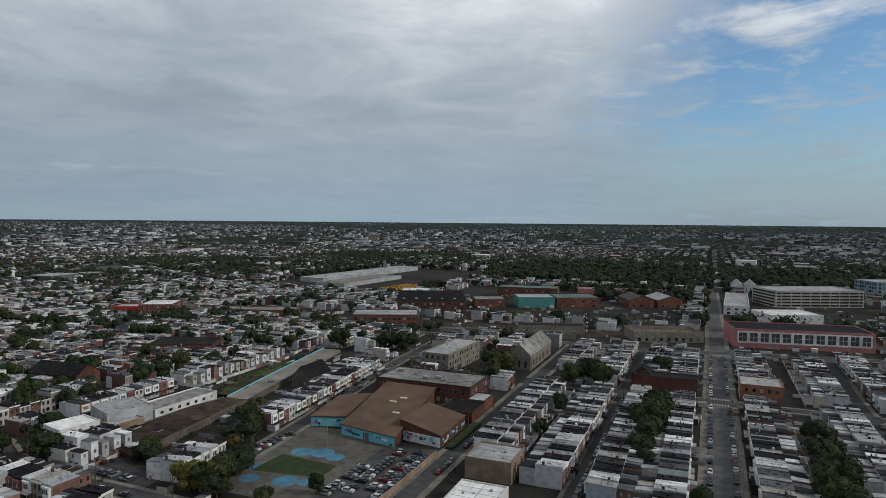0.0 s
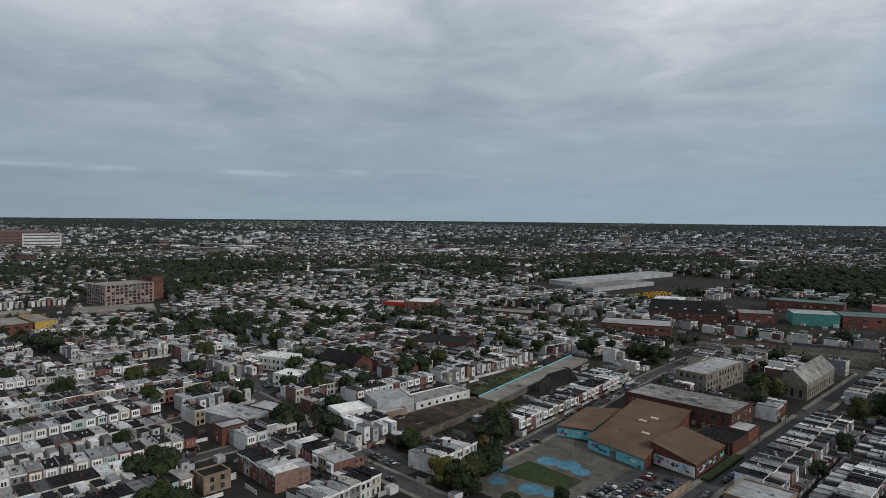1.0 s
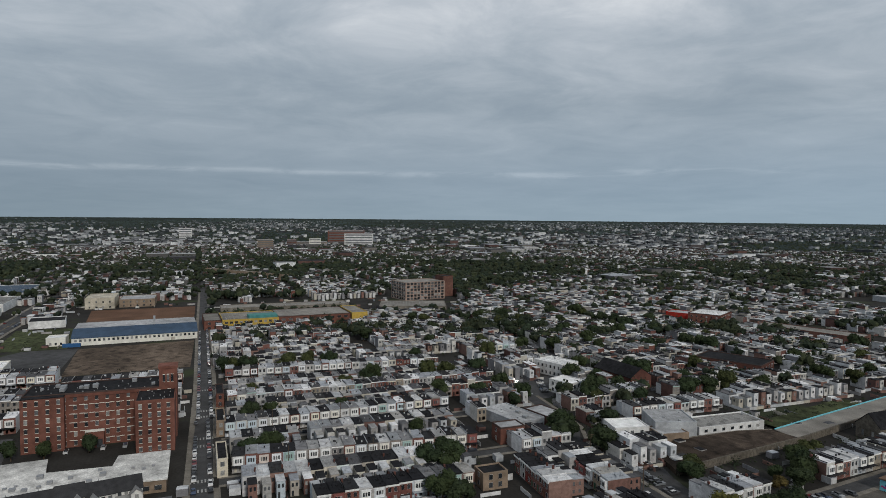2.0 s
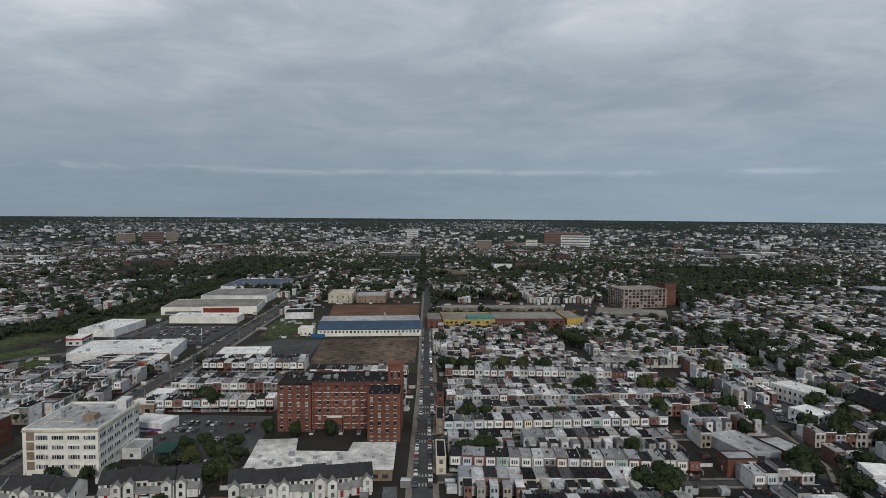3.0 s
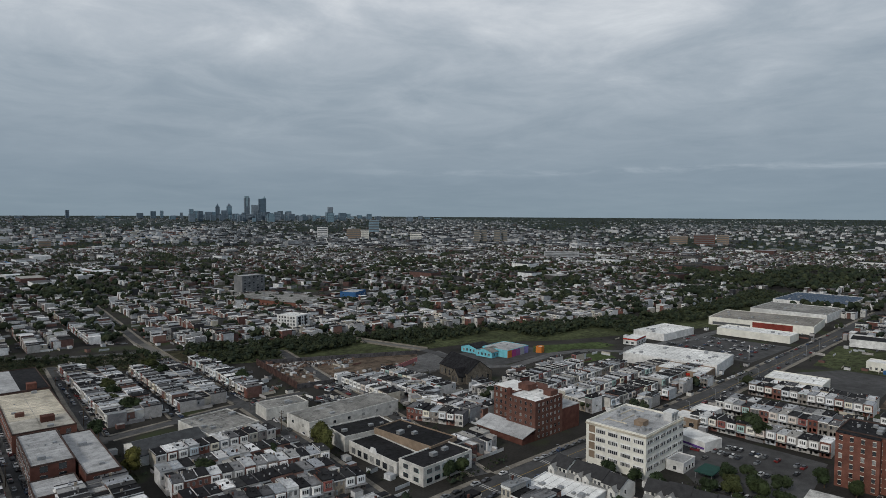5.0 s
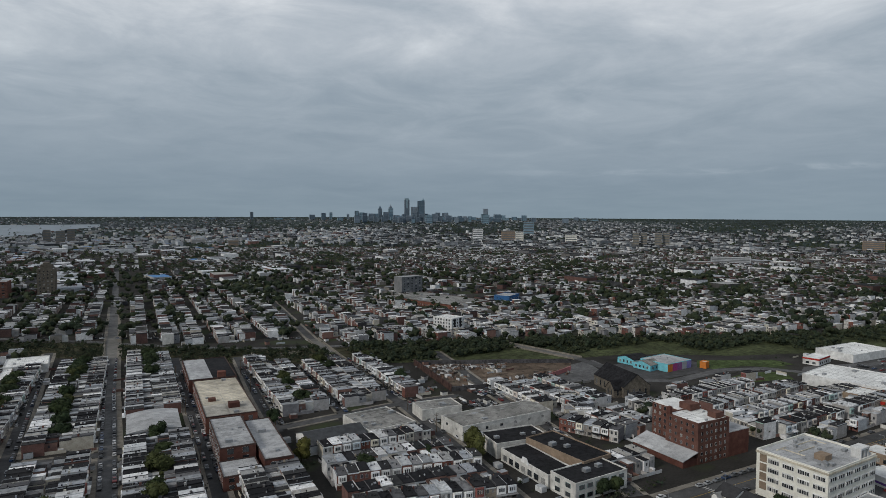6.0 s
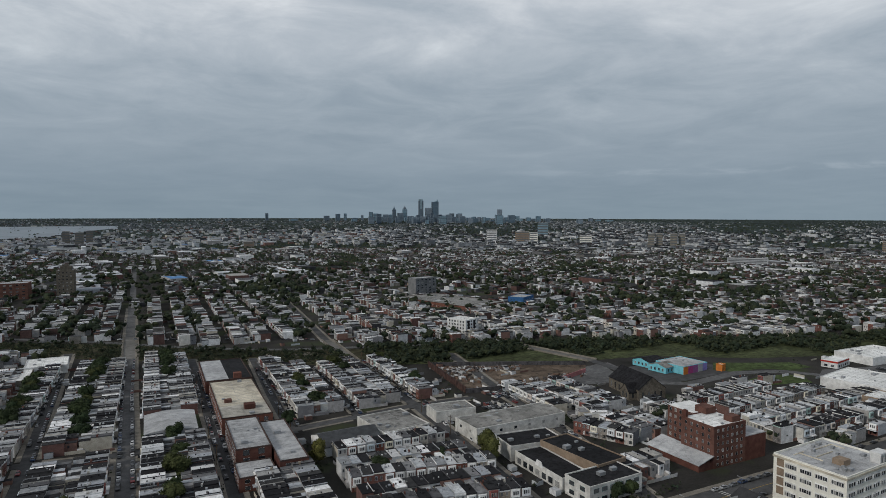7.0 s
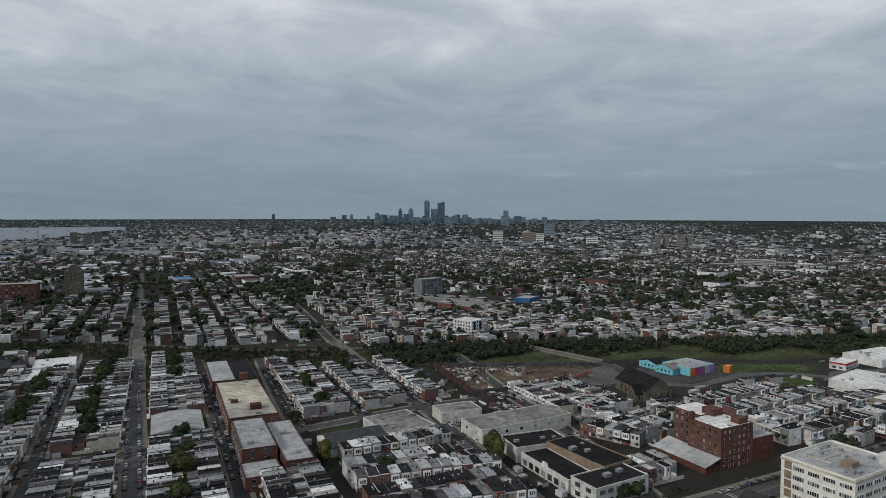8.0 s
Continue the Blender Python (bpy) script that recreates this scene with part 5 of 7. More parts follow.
# ---------- railway side, north-west ----------
block("white_workshop", -248, -229, 195, 214, 7.5, grey_wall, roof_grey, "pale grey workshop with flat roof", "workshop", turn=-20)
block("white_workshop", -241, -226.5, 213, 250, 4.2, white_wall, roof_school, "long low white workshop with painted wall", "workshop", turn=-3, storeys=1, sides="e", ww=1.6, wh=1.2, pitch=4.5, first=2.2)
block("workshop_annex", -236, -224.5, 190, 204, 4.4, tan_brick, roof_grey, "low tan annex of the workshop", "workshop", turn=-8)
row(-259, 200, -257, 252, "bay", mix=0.4, skip=0)
claim(-275, -205, 186, 262)
block("white_house", -243, -230, 171, 187, 7.5, white_wall, roof_white, "white stucco corner house", "house", turn=-12, storeys=2, pitch=4, sides="es")
claim(-248, -226, 166, 190)
gable("brick_chapel", -338, -306, 232, 248, 7, 12, dark_brick, roof_black, "brown brick chapel with dark pitched roof", "chapel", along="x", turn=6, storeys=1, ww=1.2, wh=2.6)
claim(-345, -300, 226, 254)
gable("stone_chapel", -205.5, -194, 284, 304, 6.5, 12, stone_dark, roof_black, "dark stone chapel with steep roof", "chapel", ww=1.0, wh=2.6)
claim(-218, -190, 276, 306)

# ---------- west: brick apartment hall, low school, offices ----------
e = block("brick_apartments", -330, -309.5, -70, -10, 23, red_brick, roof_black, "six-storey red brick building with black roof", "apartment building", storeys=6, ww=1.1, wh=1.7, pitch=3.85, sides="es", frame=cream_wall, boxes_on=9)
part("bay_block", boxes((10, 28.5, 14.5, 29.6, 0, 21.8)), red_brick, e)
part("bay_roof", boxes((10.4, 28.2, 14.8, 29.3, 21.804, 22.0)), roof_black, e)
part("bay_parapet", boxes((28.1, 28.6, 14.4, 29.7, 21.8, 22.5), (10, 28.1, 14.4, 14.8, 21.8, 22.5), (10, 28.1, 29.3, 29.7, 21.8, 22.5)), red_brick, e)
for s in range(6):
    for u in range(4):
        part("window", big_window(1.1, 1.7, cream_wall), None, e, at=pose(28.5, 16.4 + u * 3.6, s * 3.6 + 1.0, 0, 0, 90))
    for u in range(4):
        part("window", big_window(1.1, 1.7, cream_wall), None, e, at=pose(13 + u * 4, 14.5, s * 3.6 + 1.0))
vent_rnd = random.Random(21)
for _ in range(34):
    vx, vy, vs = vent_rnd.uniform(-9, 8.5), vent_rnd.uniform(-28, 22), vent_rnd.uniform(0.14, 0.24)
    part("roof_vent", boxes((vx - vs, vx + vs, vy - vs, vy + vs, 23.1, 23.3 + vs)), steel, e, "small pale roof vent")
for _ in range(12):
    vx, vy, vs = vent_rnd.uniform(12, 26.5), vent_rnd.uniform(16, 28), vent_rnd.uniform(0.14, 0.24)
    part("roof_vent", boxes((vx - vs, vx + vs, vy - vs, vy + vs, 21.98, 22.2 + vs)), steel, e, "small pale roof vent")
part("corner_tower", boxes((3, 10.4, 22.8, 30.2, 23, 32)), red_brick, e)
part("tower_cap", boxes((2.6, 10.8, 22.4, 30.6, 31.4, 32.4)), red_brick, e)
for u in (-1.7, 0, 1.7):
    part("window", big_window(0.8, 3.0, cream_wall), None, e, at=pose(10.4, 26.5 + u, 25.5, 0, 0, 90))
part("left_bay", boxes((9.8, 13.5, -30, -14, 0, 22.8)), red_brick, e)
part("left_bay_roof", boxes((9.8, 13.5, -30, -14, 22.804, 23.2)), roof_black, e)
for s in range(6):
    for u in range(4):
        part("window", big_window(1.1, 1.7, cream_wall), None, e, at=pose(13.5, -28 + u * 4, s * 3.8 + 1.1, 0, 0, 90))
part("entrance_porch", boxes((10, 14, -6, 1, 0, 7.0)), red_brick, e)
part("porch_battlement", boxes((13.4, 14.2, -6.2, 1.2, 7.0, 7.9)), cream_wall, e, "pale stone battlement")
for u in (-4.3, -0.7):
    part("entrance_arch", boxes((13.95, 14.15, u - 1.1, u + 1.1, 0, 3.6)), glass, e, "dark arched entrance")
for s in range(6):
    for u in range(7):
        part("lintel", boxes((10.2, 10.42, -12.6 + u * 3.85, -10.6 + u * 3.85, s * 3.83 + 2.9, s * 3.83 + 3.15)), cream_wall, e)
part("cornice", boxes((10.2, 10.7, -14, 14.4, 21.8, 22.6)), red_brick, e)
claim(-335, -285, -75, -6)

LOW = thing("low_school", place(0, 0), "low brick school with stained white flat roof", "school")
part("wall", prism([(-281, -72), (-249, -70), (-248, -12), (-277, -12), (-277, -30), (-266, -31), (-267, -54), (-282, -56)], 0, 4.6), tan_brick, LOW)
part("roof", prism([(-281.4, -72.5), (-248.6, -70.5), (-247.5, -11.5), (-277.5, -11.5), (-277.5, -30.5), (-266.6, -31.5), (-267.6, -53.5), (-282.5, -55.5)], 4.6, 5.1), roof_ponded, LOW)
low_rnd = random.Random(8)
for _ in range(16):
    x, y, s = low_rnd.uniform(-264, -252), low_rnd.uniform(-68, -15), low_rnd.uniform(0.4, 1.1)
    part("roof_unit", boxes((x - s, x + s, y - s, y + s, 5.1, 5.1 + s)), steel, LOW, "grey rooftop vent")
for i in range(14):
    part("window", big_window(2.2, 1.4, trim_white), None, LOW, at=pose(-248.6 + 0.0172 * (-68 + i * 4.1 + 70), -68 + i * 4.1, 1.4, 0, 0, 90))
claim(-285, -243, -75, -8)

e = block("office_block", -290, -253.5, -158, -128.5, 18.8, cream_wall, roof_grey, "five-storey cream office block with grey roof", "office building", boxes_on=4, parapet=0.9)
for s in range(4):
    z = 3.4 + s * 3.9
    for i in range(4):
        u = -7.2 + i * 6.2
        part("window_band", boxes((18.2, 18.42, u - 2.4, u + 2.4, z, z + 2.1)), white_wall, e)
        for j in range(5):
            part("window", big_window(0.56, 1.3, white_wall), None, e, at=pose(18.42, u - 1.88 + j * 0.94, z + 0.25, 0, 0, 90))
    for i in range(6):
        u = -15 + i * 6
        part("window_band", boxes((u - 2.5, u + 2.5, 14.7, 14.9, z, z + 2.1)), white_wall, e)
        for j in range(3):
            part("window", big_window(1.0, 1.3, white_wall), None, e, at=pose(u - 1.6 + j * 1.6, 14.9, z + 0.3, 0, 0, 180))
    part("stair_panel", boxes((18.2, 18.4, -13.2, -10.2, z - 0.3, z + 2.9)), tan_brick, e, "brown wall panel")
part("roof_house", boxes((2, 7, 3, 7.5, 18.9, 21.2)), tan_brick, e)
part("roof_curb", boxes((-14, -2, -9, -8.7, 18.9, 19.3), (-14, -13.7, -9, -3, 18.9, 19.3), (-6, 6, -4, -3.7, 18.9, 19.3), (5, 12, -10, -9.7, 18.9, 19.3), (8, 8.3, -10, 0, 18.9, 19.3)), roof_tan, e, "raised curbs on the roof")
for ux_, uy_ in ((9, 8.5), (10.8, 10), (-10, -6), (-4, -11), (1, -8)):
    part("roof_unit", boxes((ux_ - 0.7, ux_ + 0.7, uy_ - 0.6, uy_ + 0.6, 18.9, 20.1)), steel, e, "grey rooftop ventilation unit")
for cx_ in (-15, -12.2, -9.4):
    part("roof_pillar", boxes((cx_, cx_ + 0.8, 9.5, 13.5, 18.9, 22.4)), white_wall, e)
part("pillar_beam", boxes((-15.2, -8.4, 9.3, 13.7, 22.4, 23.2)), white_wall, e)
part("roof_edge", boxes((-18.5, 18.5, -15, -14.6, 18.2, 19.0), (18.25, 18.6, -15, 15, 18.2, 19.0), (-18.5, 18.5, 14.75, 15.1, 18.2, 19.0)), roof_tan, e)
block("office_annex", -284, -272, -128, -120, 4.2, white_wall, roof_grey, "low pale office annex", "building", storeys=1, sides="ne", ww=1.4, wh=1.4, pitch=3)
e = thing("canopy", place(-277, -111, 0), "dark green canopy roof in the car park", "canopy")
part("canopy_roof", boxes((-6, 6, -4, 4, 3.0, 3.4)), mat("canopy_green", (0.02, 0.06, 0.05), 0.7, 0.4, 3.0, 0.2), e)
for cx_ in (-5.5, 5.3):
    for cy_ in (-3.6, 3.4):
        part("post", boxes((cx_, cx_ + 0.2, cy_, cy_ + 0.2, 0, 3.0)), steel, e)
claim(-297, -250, -165, -114)

e = block("apartment_house", -281, -259, -209.5, -190, 19.5, brown_brick, roof_white, "six-storey brown brick apartment house with white roof", "apartment building", storeys=6, ww=0.95, wh=1.35, pitch=3.0, sides="en", turn=-3, frame=trim_white)
part("south_wing", boxes((-14.5, 1.5, -27.5, -9.75, 0, 19.5)), brown_brick, e)
part("wing_roof", boxes((-14.2, 1.2, -27.2, -9.75, 19.504, 19.9)), roof_white, e)
for s in range(6):
    for u in range(5):
        part("window", big_window(1.1, 1.6, trim_white), None, e, at=pose(1.5, -25.5 + u * 3.3, s * 3.25 + 1.0, 0, 0, 90))
part("roof_house", boxes((-9, -2, -13, -6, 19.9, 23)), brown_brick, e)
part("roof_house", boxes((-9, -3.5, 3, 8, 19.6, 22.4)), brown_brick, e)
part("chimney", boxes((9.6, 11.1, -9, -7, 19.5, 23.5)), dark_brick, e)
part("skirt_wall", boxes((11, 20.5, -10, 9.5, 0, 3.6), (1.5, 20.5, -22, -10, 0, 3.6)), dark_brick, e)
part("skirt_roof", hull([(9, -24, 6.4), (11, 10.2, 6.4), (21.3, -23, 3.6), (21.3, 10.2, 3.6), (9, -24, 6.1), (11, 10.2, 6.1), (21.3, -23, 3.3), (21.3, 10.2, 3.3)]), roof_grey, e)
part("rear_block", boxes((-26, -11, -2, 9.7, 0, 12)), dark_brick, e)
part("rear_roof", boxes((-26, -11, -2, 9.7, 12.004, 12.4)), roof_grey, e)

row(-238, -212, -213, -213, "brick", mix=0.5, skip=0)
row(-255, -262, -257, -232, "bay", mix=0.2, skip=0)
row(-280, -232, -280, -262, "bay", mix=0.3, skip=0)
claim(-312, -238, -228, -186)

TH = random.Random(4)


def townhouse(x, y, turn, tag):
    m = place(x, y, turn) @ pose(0, (0.0, 1.6, 0.6)[tag % 3], 0) @ Matrix.Diagonal((1.22, 1.15, 1.22, 1))
    e = thing("townhouse", m, "white-sided townhouse with dark gabled roof", "house", "white townhouses")
    f = tag % 2
    h = (5.9, 5.5, 6.3)[tag % 3]

    def u(v):
        return 7 - v if f else v

    part("wall", hull([(a, b, z) for a in (0, 7) for b in (0, 9) for z in (0, h)] + [(a, 4.5, h + 2.3) for a in (0, 7)]), siding_wall, e)
    for b in (-0.4, 9.4):
        part("roof_slope", hull([(a, 4.5, h + 2.35 + q) for a in (-0.2, 7.2) for q in (0, 0.2)] + [(a, b, h - 0.2 + q) for a in (-0.2, 7.2) for q in (0, 0.2)]), shingle_dark, e)
    part("front_gable", hull([(u(a), b, z) for a in (0.4, 3.2) for b in (-2.2, 1.5) for z in (0, h - 0.7)] + [(u(1.8), b, h + 0.5) for b in (-2.2, 1.5)]), siding_wall, e)
    for a in (0.1, 3.5):
        part("gable_roof", hull([(u(1.8), b, h + 0.55 + q) for b in (-2.45, 2.4) for q in (0, 0.16)] + [(u(a), b, h - 0.85 + q) for b in (-2.45, 2.4) for q in (0, 0.16)]), roof_dull_grey, e)
    part("porch_wall", boxes((min(u(3.4), u(6.6)), max(u(3.4), u(6.6)), -1.5, 0, 0, 2.7)), siding_wall, e)
    part("porch_roof", hull([(u(a), b, z + q) for a in (3.2, 7.0) for b, z in ((-1.9, 2.7), (0, 4.1)) for q in (0, 0.18)]), roof_dull_grey, e, "grey shingled lean-to roof")
    for z in (0.9, 3.4):
        part("window", WIN_SMALL, None, e, at=pose(u(1.8), -2.2, z))
    for a in (4.2, 5.9):
        part("window", WIN_SMALL, None, e, at=pose(u(a), 0, 4.3) @ Matrix.Diagonal((1, 1, 0.85, 1)))
    part("door", DOOR, None, e, at=pose(u(4.6), -1.5, 0) @ Matrix.Diagonal((1, 1, 0.95, 1)))
    for z in (1.0, 3.6):
        part("window", WIN_SMALL, None, e, at=pose(7, 3.0, z, 0, 0, 90))
    part("vent_stack", boxes((3.3, 3.5, 5.6, 5.8, h + 1.2, h + 2.6)), steel, e)


for i in range(4):
    townhouse(-226 + 0.6 * i, -158 + i * 8.6, 84, i)
for i in range(4):
    townhouse(-229 - 1.6 * i, -117 + i * 8.6, 100, i + 1)
for i in range(6):
    townhouse(-228 - 1.4 * i, -70 + i * 8.6, 100, i + 2)
claim(-250, -200, -158, -12)
block("white_store", -221, -202, -156, -128, 5, white_wall, roof_white, "low white store with pale roof", "store", turn=4, boxes_on=4)
claim(-224, -198, -160, -124)

# ---------- west beyond the lot ----------
e = block("blue_roof_mill", -600, -551, -92, -3, 5.6, cream_wall, roof_grey, "long cream mill with blue roof", "mill", turn=3, storeys=1, ww=1.4, wh=1.7, pitch=3.2, first=3.0, sides="e", parapet=0)
part("roof_slope", hull([(25, y, z) for y in (-45, 45) for z in (5.6, 5.9)] + [(6, y, z) for y in (-45, 45) for z in (10.2, 10.5)]), roof_blue, e)
part("rear_roof", boxes((-24.5, 6, -44.5, 44.5, 5.6, 10.2)), roof_grey, e)
part("chimney", boxes((2, 3.6, 12, 13.6, 10, 17)), grey_wall, e)
block("cream_office", -566, -552, -108, -95, 6, cream_wall, roof_white, "small cream mill office", "building", storeys=1, sides="e")
single("shipping_container", boxes((-6, 6, -1.3, 1.3, 0, 2.6)), blue_paint, "blue steel shipping container", "container", at=place(-546, -90, 85))
claim(-610, -540, -100, 2)
sheet("ball_field", mat("infield", (0.15, 0.085, 0.055), 0.95, 0.05, 1.0, 0.3, stain=0.3), "brown bare sports field", 0.06, (-745, -104), (-628, -95), (-640, -5), (-748, -4))
block("tan_building", -800, -757, -112, -84, 11, roof_tan, roof_tan, "tan brick mill building", "mill", storeys=2, sides="e", pitch=6)
block("tan_building", -800, -762, -80, -45, 8, tan_brick, roof_grey, "low tan brick works", "mill", storeys=2, sides="e", pitch=6)
block("white_garage", -668, -642, -140, -112, 6, white_wall, roof_black, "white garage with black roof", "garage", turn=8)
claim(-672, -636, -145, -106)
claim(-805, -610, -115, 0)
block("painted_school", -632, -588, 3, 17, 8, red_brick, roof_dull, "red brick wing of the school", "school", turn=2, storeys=2, sides="e", ww=2.4, pitch=4)
e = block("painted_school", -632, -588, 18, 66, 8, yellow, roof_dull, "long school with yellow walls and teal roof edge", "school", turn=2, storeys=2, sides="es", ww=2.4, pitch=4)
part("teal_wing", boxes((8, 21.9, -2, 23, 8, 11)), teal, e)
e = block("painted_school", -636, -590, 66, 132, 8.5, red_brick, roof_dull, "long red brick school with flat roof", "school", turn=2, storeys=2, sides="es", ww=3, pitch=6)
block("painted_school", -637, -589, 133, 148, 9, yellow, roof_dull, "bright yellow school wing", "school", turn=2)
claim(-645, -575, 8, 155)
block("beige_mill", -762, -724, 224, 278, 21, mat("faded_brick", (0.31, 0.225, 0.185), 0.88, 0.3, 4.0, 0.3, stain=0.3), roof_dull, "tall beige brick mill with rows of windows", "mill", turn=10, storeys=6, sides="es", pitch=4.4, ww=3.2, wh=2.4)
block("brick_tower", -768, -748, 284, 298, 25, brown_brick, roof_black, "dark brick stair tower of the mill", "mill", turn=10)
block("pale_warehouse", -675, -632, 180, 250, 6, concrete, roof_dull, "broad pale flat-roofed warehouse", "warehouse", turn=-18, storeys=1, sides="e", ww=3, wh=1.4, pitch=7, first=3)
block("long_wall", -1083, -1073, -28, 172, 9, tan_brick, roof_dull, "very long low tan warehouse", "warehouse", turn=-55)
block("long_pale_shed", -700, -675, 20, 150, 6, concrete, roof_dull, "long pale shed behind the school", "shed")
claim(-770, -650, 15, 295)
block("pharmacy", -475, -452, -146, -112, 6, cream_wall, roof_white, "cream pharmacy with red sign", "store", turn=3)
claim(-480, -446, -150, -105)
block("supermarket", -497, -451, -250, -181, 7, white_wall, roof_white, "large white store with flat roof", "store", turn=7, boxes_on=9)
block("supermarket", -450.5, -428, -211, -177, 6, tan_brick, roof_white, "beige front wing of the store", "store", turn=7)
block("supermarket", -600, -546, -290, -259, 6, white_wall, roof_white, "white store with flat roof", "store", turn=-4, boxes_on=4)
e = block("supermarket", -735, -670, -274, -178, 7.5, cream_wall, roof_dull, "broad shopping centre with cream and red front", "store", turn=6, boxes_on=8)
part("red_front", boxes((32.5, 32.75, -6, 30, 0.4, 6.8)), mat("dull_red", (0.20, 0.045, 0.035), 0.8, 0.3, 3.0, 0.25, stain=0.3), e, "dull red shop front")
part("shop_windows", boxes((32.5, 32.8, -44, -8, 0.8, 3.6)), glass_far, e, "dark shop windows")
block("supermarket", -640, -615, -242, -178, 6, cream_wall, roof_white, "white shopping row with pale roof", "store", boxes_on=4)
block("supermarket", -830, -760, -262, -185, 8, white_wall, roof_school, "large pale flat-roofed store building", "store", boxes_on=6)
block("supermarket", -960, -860, -270, -190, 8, white_wall, roof_blue, "large store with blue roof", "store", boxes_on=6)
e = thing("sign_pylon", place(-525, -181, 20), "tall white roadside sign on a pole", "sign")
part("pole", boxes((-0.25, 0.25, -0.25, 0.25, 0, 8)), steel, e)
part("sign_panel", boxes((-2.2, 2.2, -0.2, 0.2, 6, 11)), white_wall, e)
part("sign_bar", boxes((-1.8, 1.8, 0.2, 0.26, 8.6, 10.4)), red_paint, e, "plain red band of the sign")
single("wall_sign", boxes((-0.12, 0.12, -4, 4, 0, 1.8)), red_paint, "plain red sign board on the store wall", "sign", at=place(-427.7, -190, 6, 3.6))
single("wall_sign", boxes((-0.12, 0.12, -2.5, 2.5, 0, 1.6)), red_paint, "plain red sign board on the pharmacy", "sign", at=place(-451.6, -128, 3, 3.2))
e = block("fast_food", -532, -510, -283, -271, 5, white_wall, roof_white, "small white restaurant with red roof edge", "restaurant", turn=8, storeys=1, sides="ne", ww=2.2, wh=1.6, pitch=3.5)
part("red_edge", boxes((-11.3, 11.3, 6.02, 6.2, 4.2, 5.4), (11.02, 11.2, -6.2, 6.02, 4.2, 5.4)), red_paint, e, "red band under the roof edge")
claim(-820, -430, -285, -168)

# ---------- south ----------
gable("stone_church", -337, -317, -320, -284, 7, 14.5, stone_dark, roof_black, "dark stone church with steep black roof", "church", turn=-14, ww=1.2, wh=3.6, pitch=4.5)
gable("church_porch", -318, -309, -299, -289, 5, 10, stone_dark, roof_black, "dark stone church transept with gable", "church", turn=-14, along="x", ww=1.2, wh=3.0)
claim(-348, -300, -325, -275)
for x0, x1, y0, y1 in ((-405, -386, -361, -345), (-397, -383, -342, -326)):
    gable("painted_hall", x0, x1, y0, y1, 4.4, 6.6, turquoise, roof_black if x0 < -400 else roof_school, "turquoise painted community hall", "hall", turn=3, along="x", ww=1.4, wh=1.8)
e = block("community_center", -421, -392, -343, -318, 5.8, turquoise, roof_grey, "community centre with pale roof and painted walls", "building", turn=3, parapet=0.3)
for i, mm in enumerate((mat("lilac_paint", (0.22, 0.2, 0.45), 0.7, 0.4, 3.0, 0.25), grey_wall, mat("violet_paint", (0.26, 0.10, 0.24), 0.7, 0.4, 3.0, 0.25), magenta, orange)):
    part("painted_panel", boxes((-14.4 + i * 5.8, -8.7 + i * 5.8, 12.5, 12.62 + 0.01 * i, 0, 5.7)), mm, e, "brightly painted wall panel")
block("painted_store", -432, -426.5, -315, -310, 4.6, orange, roof_tan, "small orange painted store building", "building", turn=12)
claim(-466, -368, -362, -312)
e = block("white_apartments", -345, -326, -548, -525, 16, white_wall, roof_white, "five-storey white apartment building", "apartment building", turn=20, storeys=5, pitch=3.2, sides="nes", ww=1.5)
for px_ in (-5.5, 3.5):
    part("dark_panel", boxes((px_, px_ + 2.6, 11.5, 11.75, 1, 15.5)), deck_dark, e, "dark stair window strip")
part("grey_panel", boxes((9.52, 9.7, -6, 6, 0.5, 6)), stone_dark, e)
block("slab_tower", -462, -424, -828, -810, 27, mat("slab_concrete", (0.21, 0.215, 0.22), 0.85, 0.2, 2.0, 0.25, stain=0.25), roof_grey, "pale grey slab apartment tower", "tower", turn=10, storeys=7, sides="n", pitch=6, ww=3)
block("blue_school", -532, -500, -690, -668, 11, blue_paint, roof_grey, "blue painted school building", "school", turn=28, storeys=2, sides="n", pitch=4)
block("school_wing", -580, -534, -668, -650, 8, grey_wall, roof_grey, "grey school wing beside the blue building", "school", turn=24, storeys=2, sides="n", pitch=4)
sheet("lawn", turf, "green school playing field", 0.06, (-606, -897), (-523, -915), (-500, -826), (-572, -826))
block("long_hall", -520, -474, -930, -916, 7, tan_brick, roof_white, "long hall with bright white roof", "hall", turn=8)
block("brick_school", -470, -402, -792, -662, 6, red_brick, roof_school, "broad low red brick school with grey roof", "school", turn=14, storeys=1, sides="ne", pitch=4, boxes_on=6)
claim(-355, -325, -550, -515)
claim(-610, -400, -935, -655)

e = block("brick_tower", -6, 16, -1085, -1065, 38, stone_dark, roof_grey, "tall dark stone tower with stepped top", "tower", turn=-8, storeys=8, sides="n", pitch=4, ww=1.6)
part("tower_top", boxes((-7, 7, -7, 7, 38, 44), (-4, 4, -4, 4, 44, 47)), stone_dark, e)
block("brick_mill", 50, 98, -1098, -1072, 22, brown_brick, roof_grey, "old red brick mill building", "mill", turn=-8, storeys=5, sides="n", pitch=7, ww=3)
row(-264, -336, -264.5, -272, "bay", mix=0.15, skip=0)
row(-284, -342, -281, -278, "bay", mix=0.25, skip=0)
claim(-300, -248, -347, -268)
claim(-372, -298, -400, -328)
claim(-480, -330, -400, -296)
sheet("church_lot", asphalt_worn, "worn asphalt lot behind the church", 0.043, (-366, -376), (-300, -366), (-300, -336), (-344, -326))
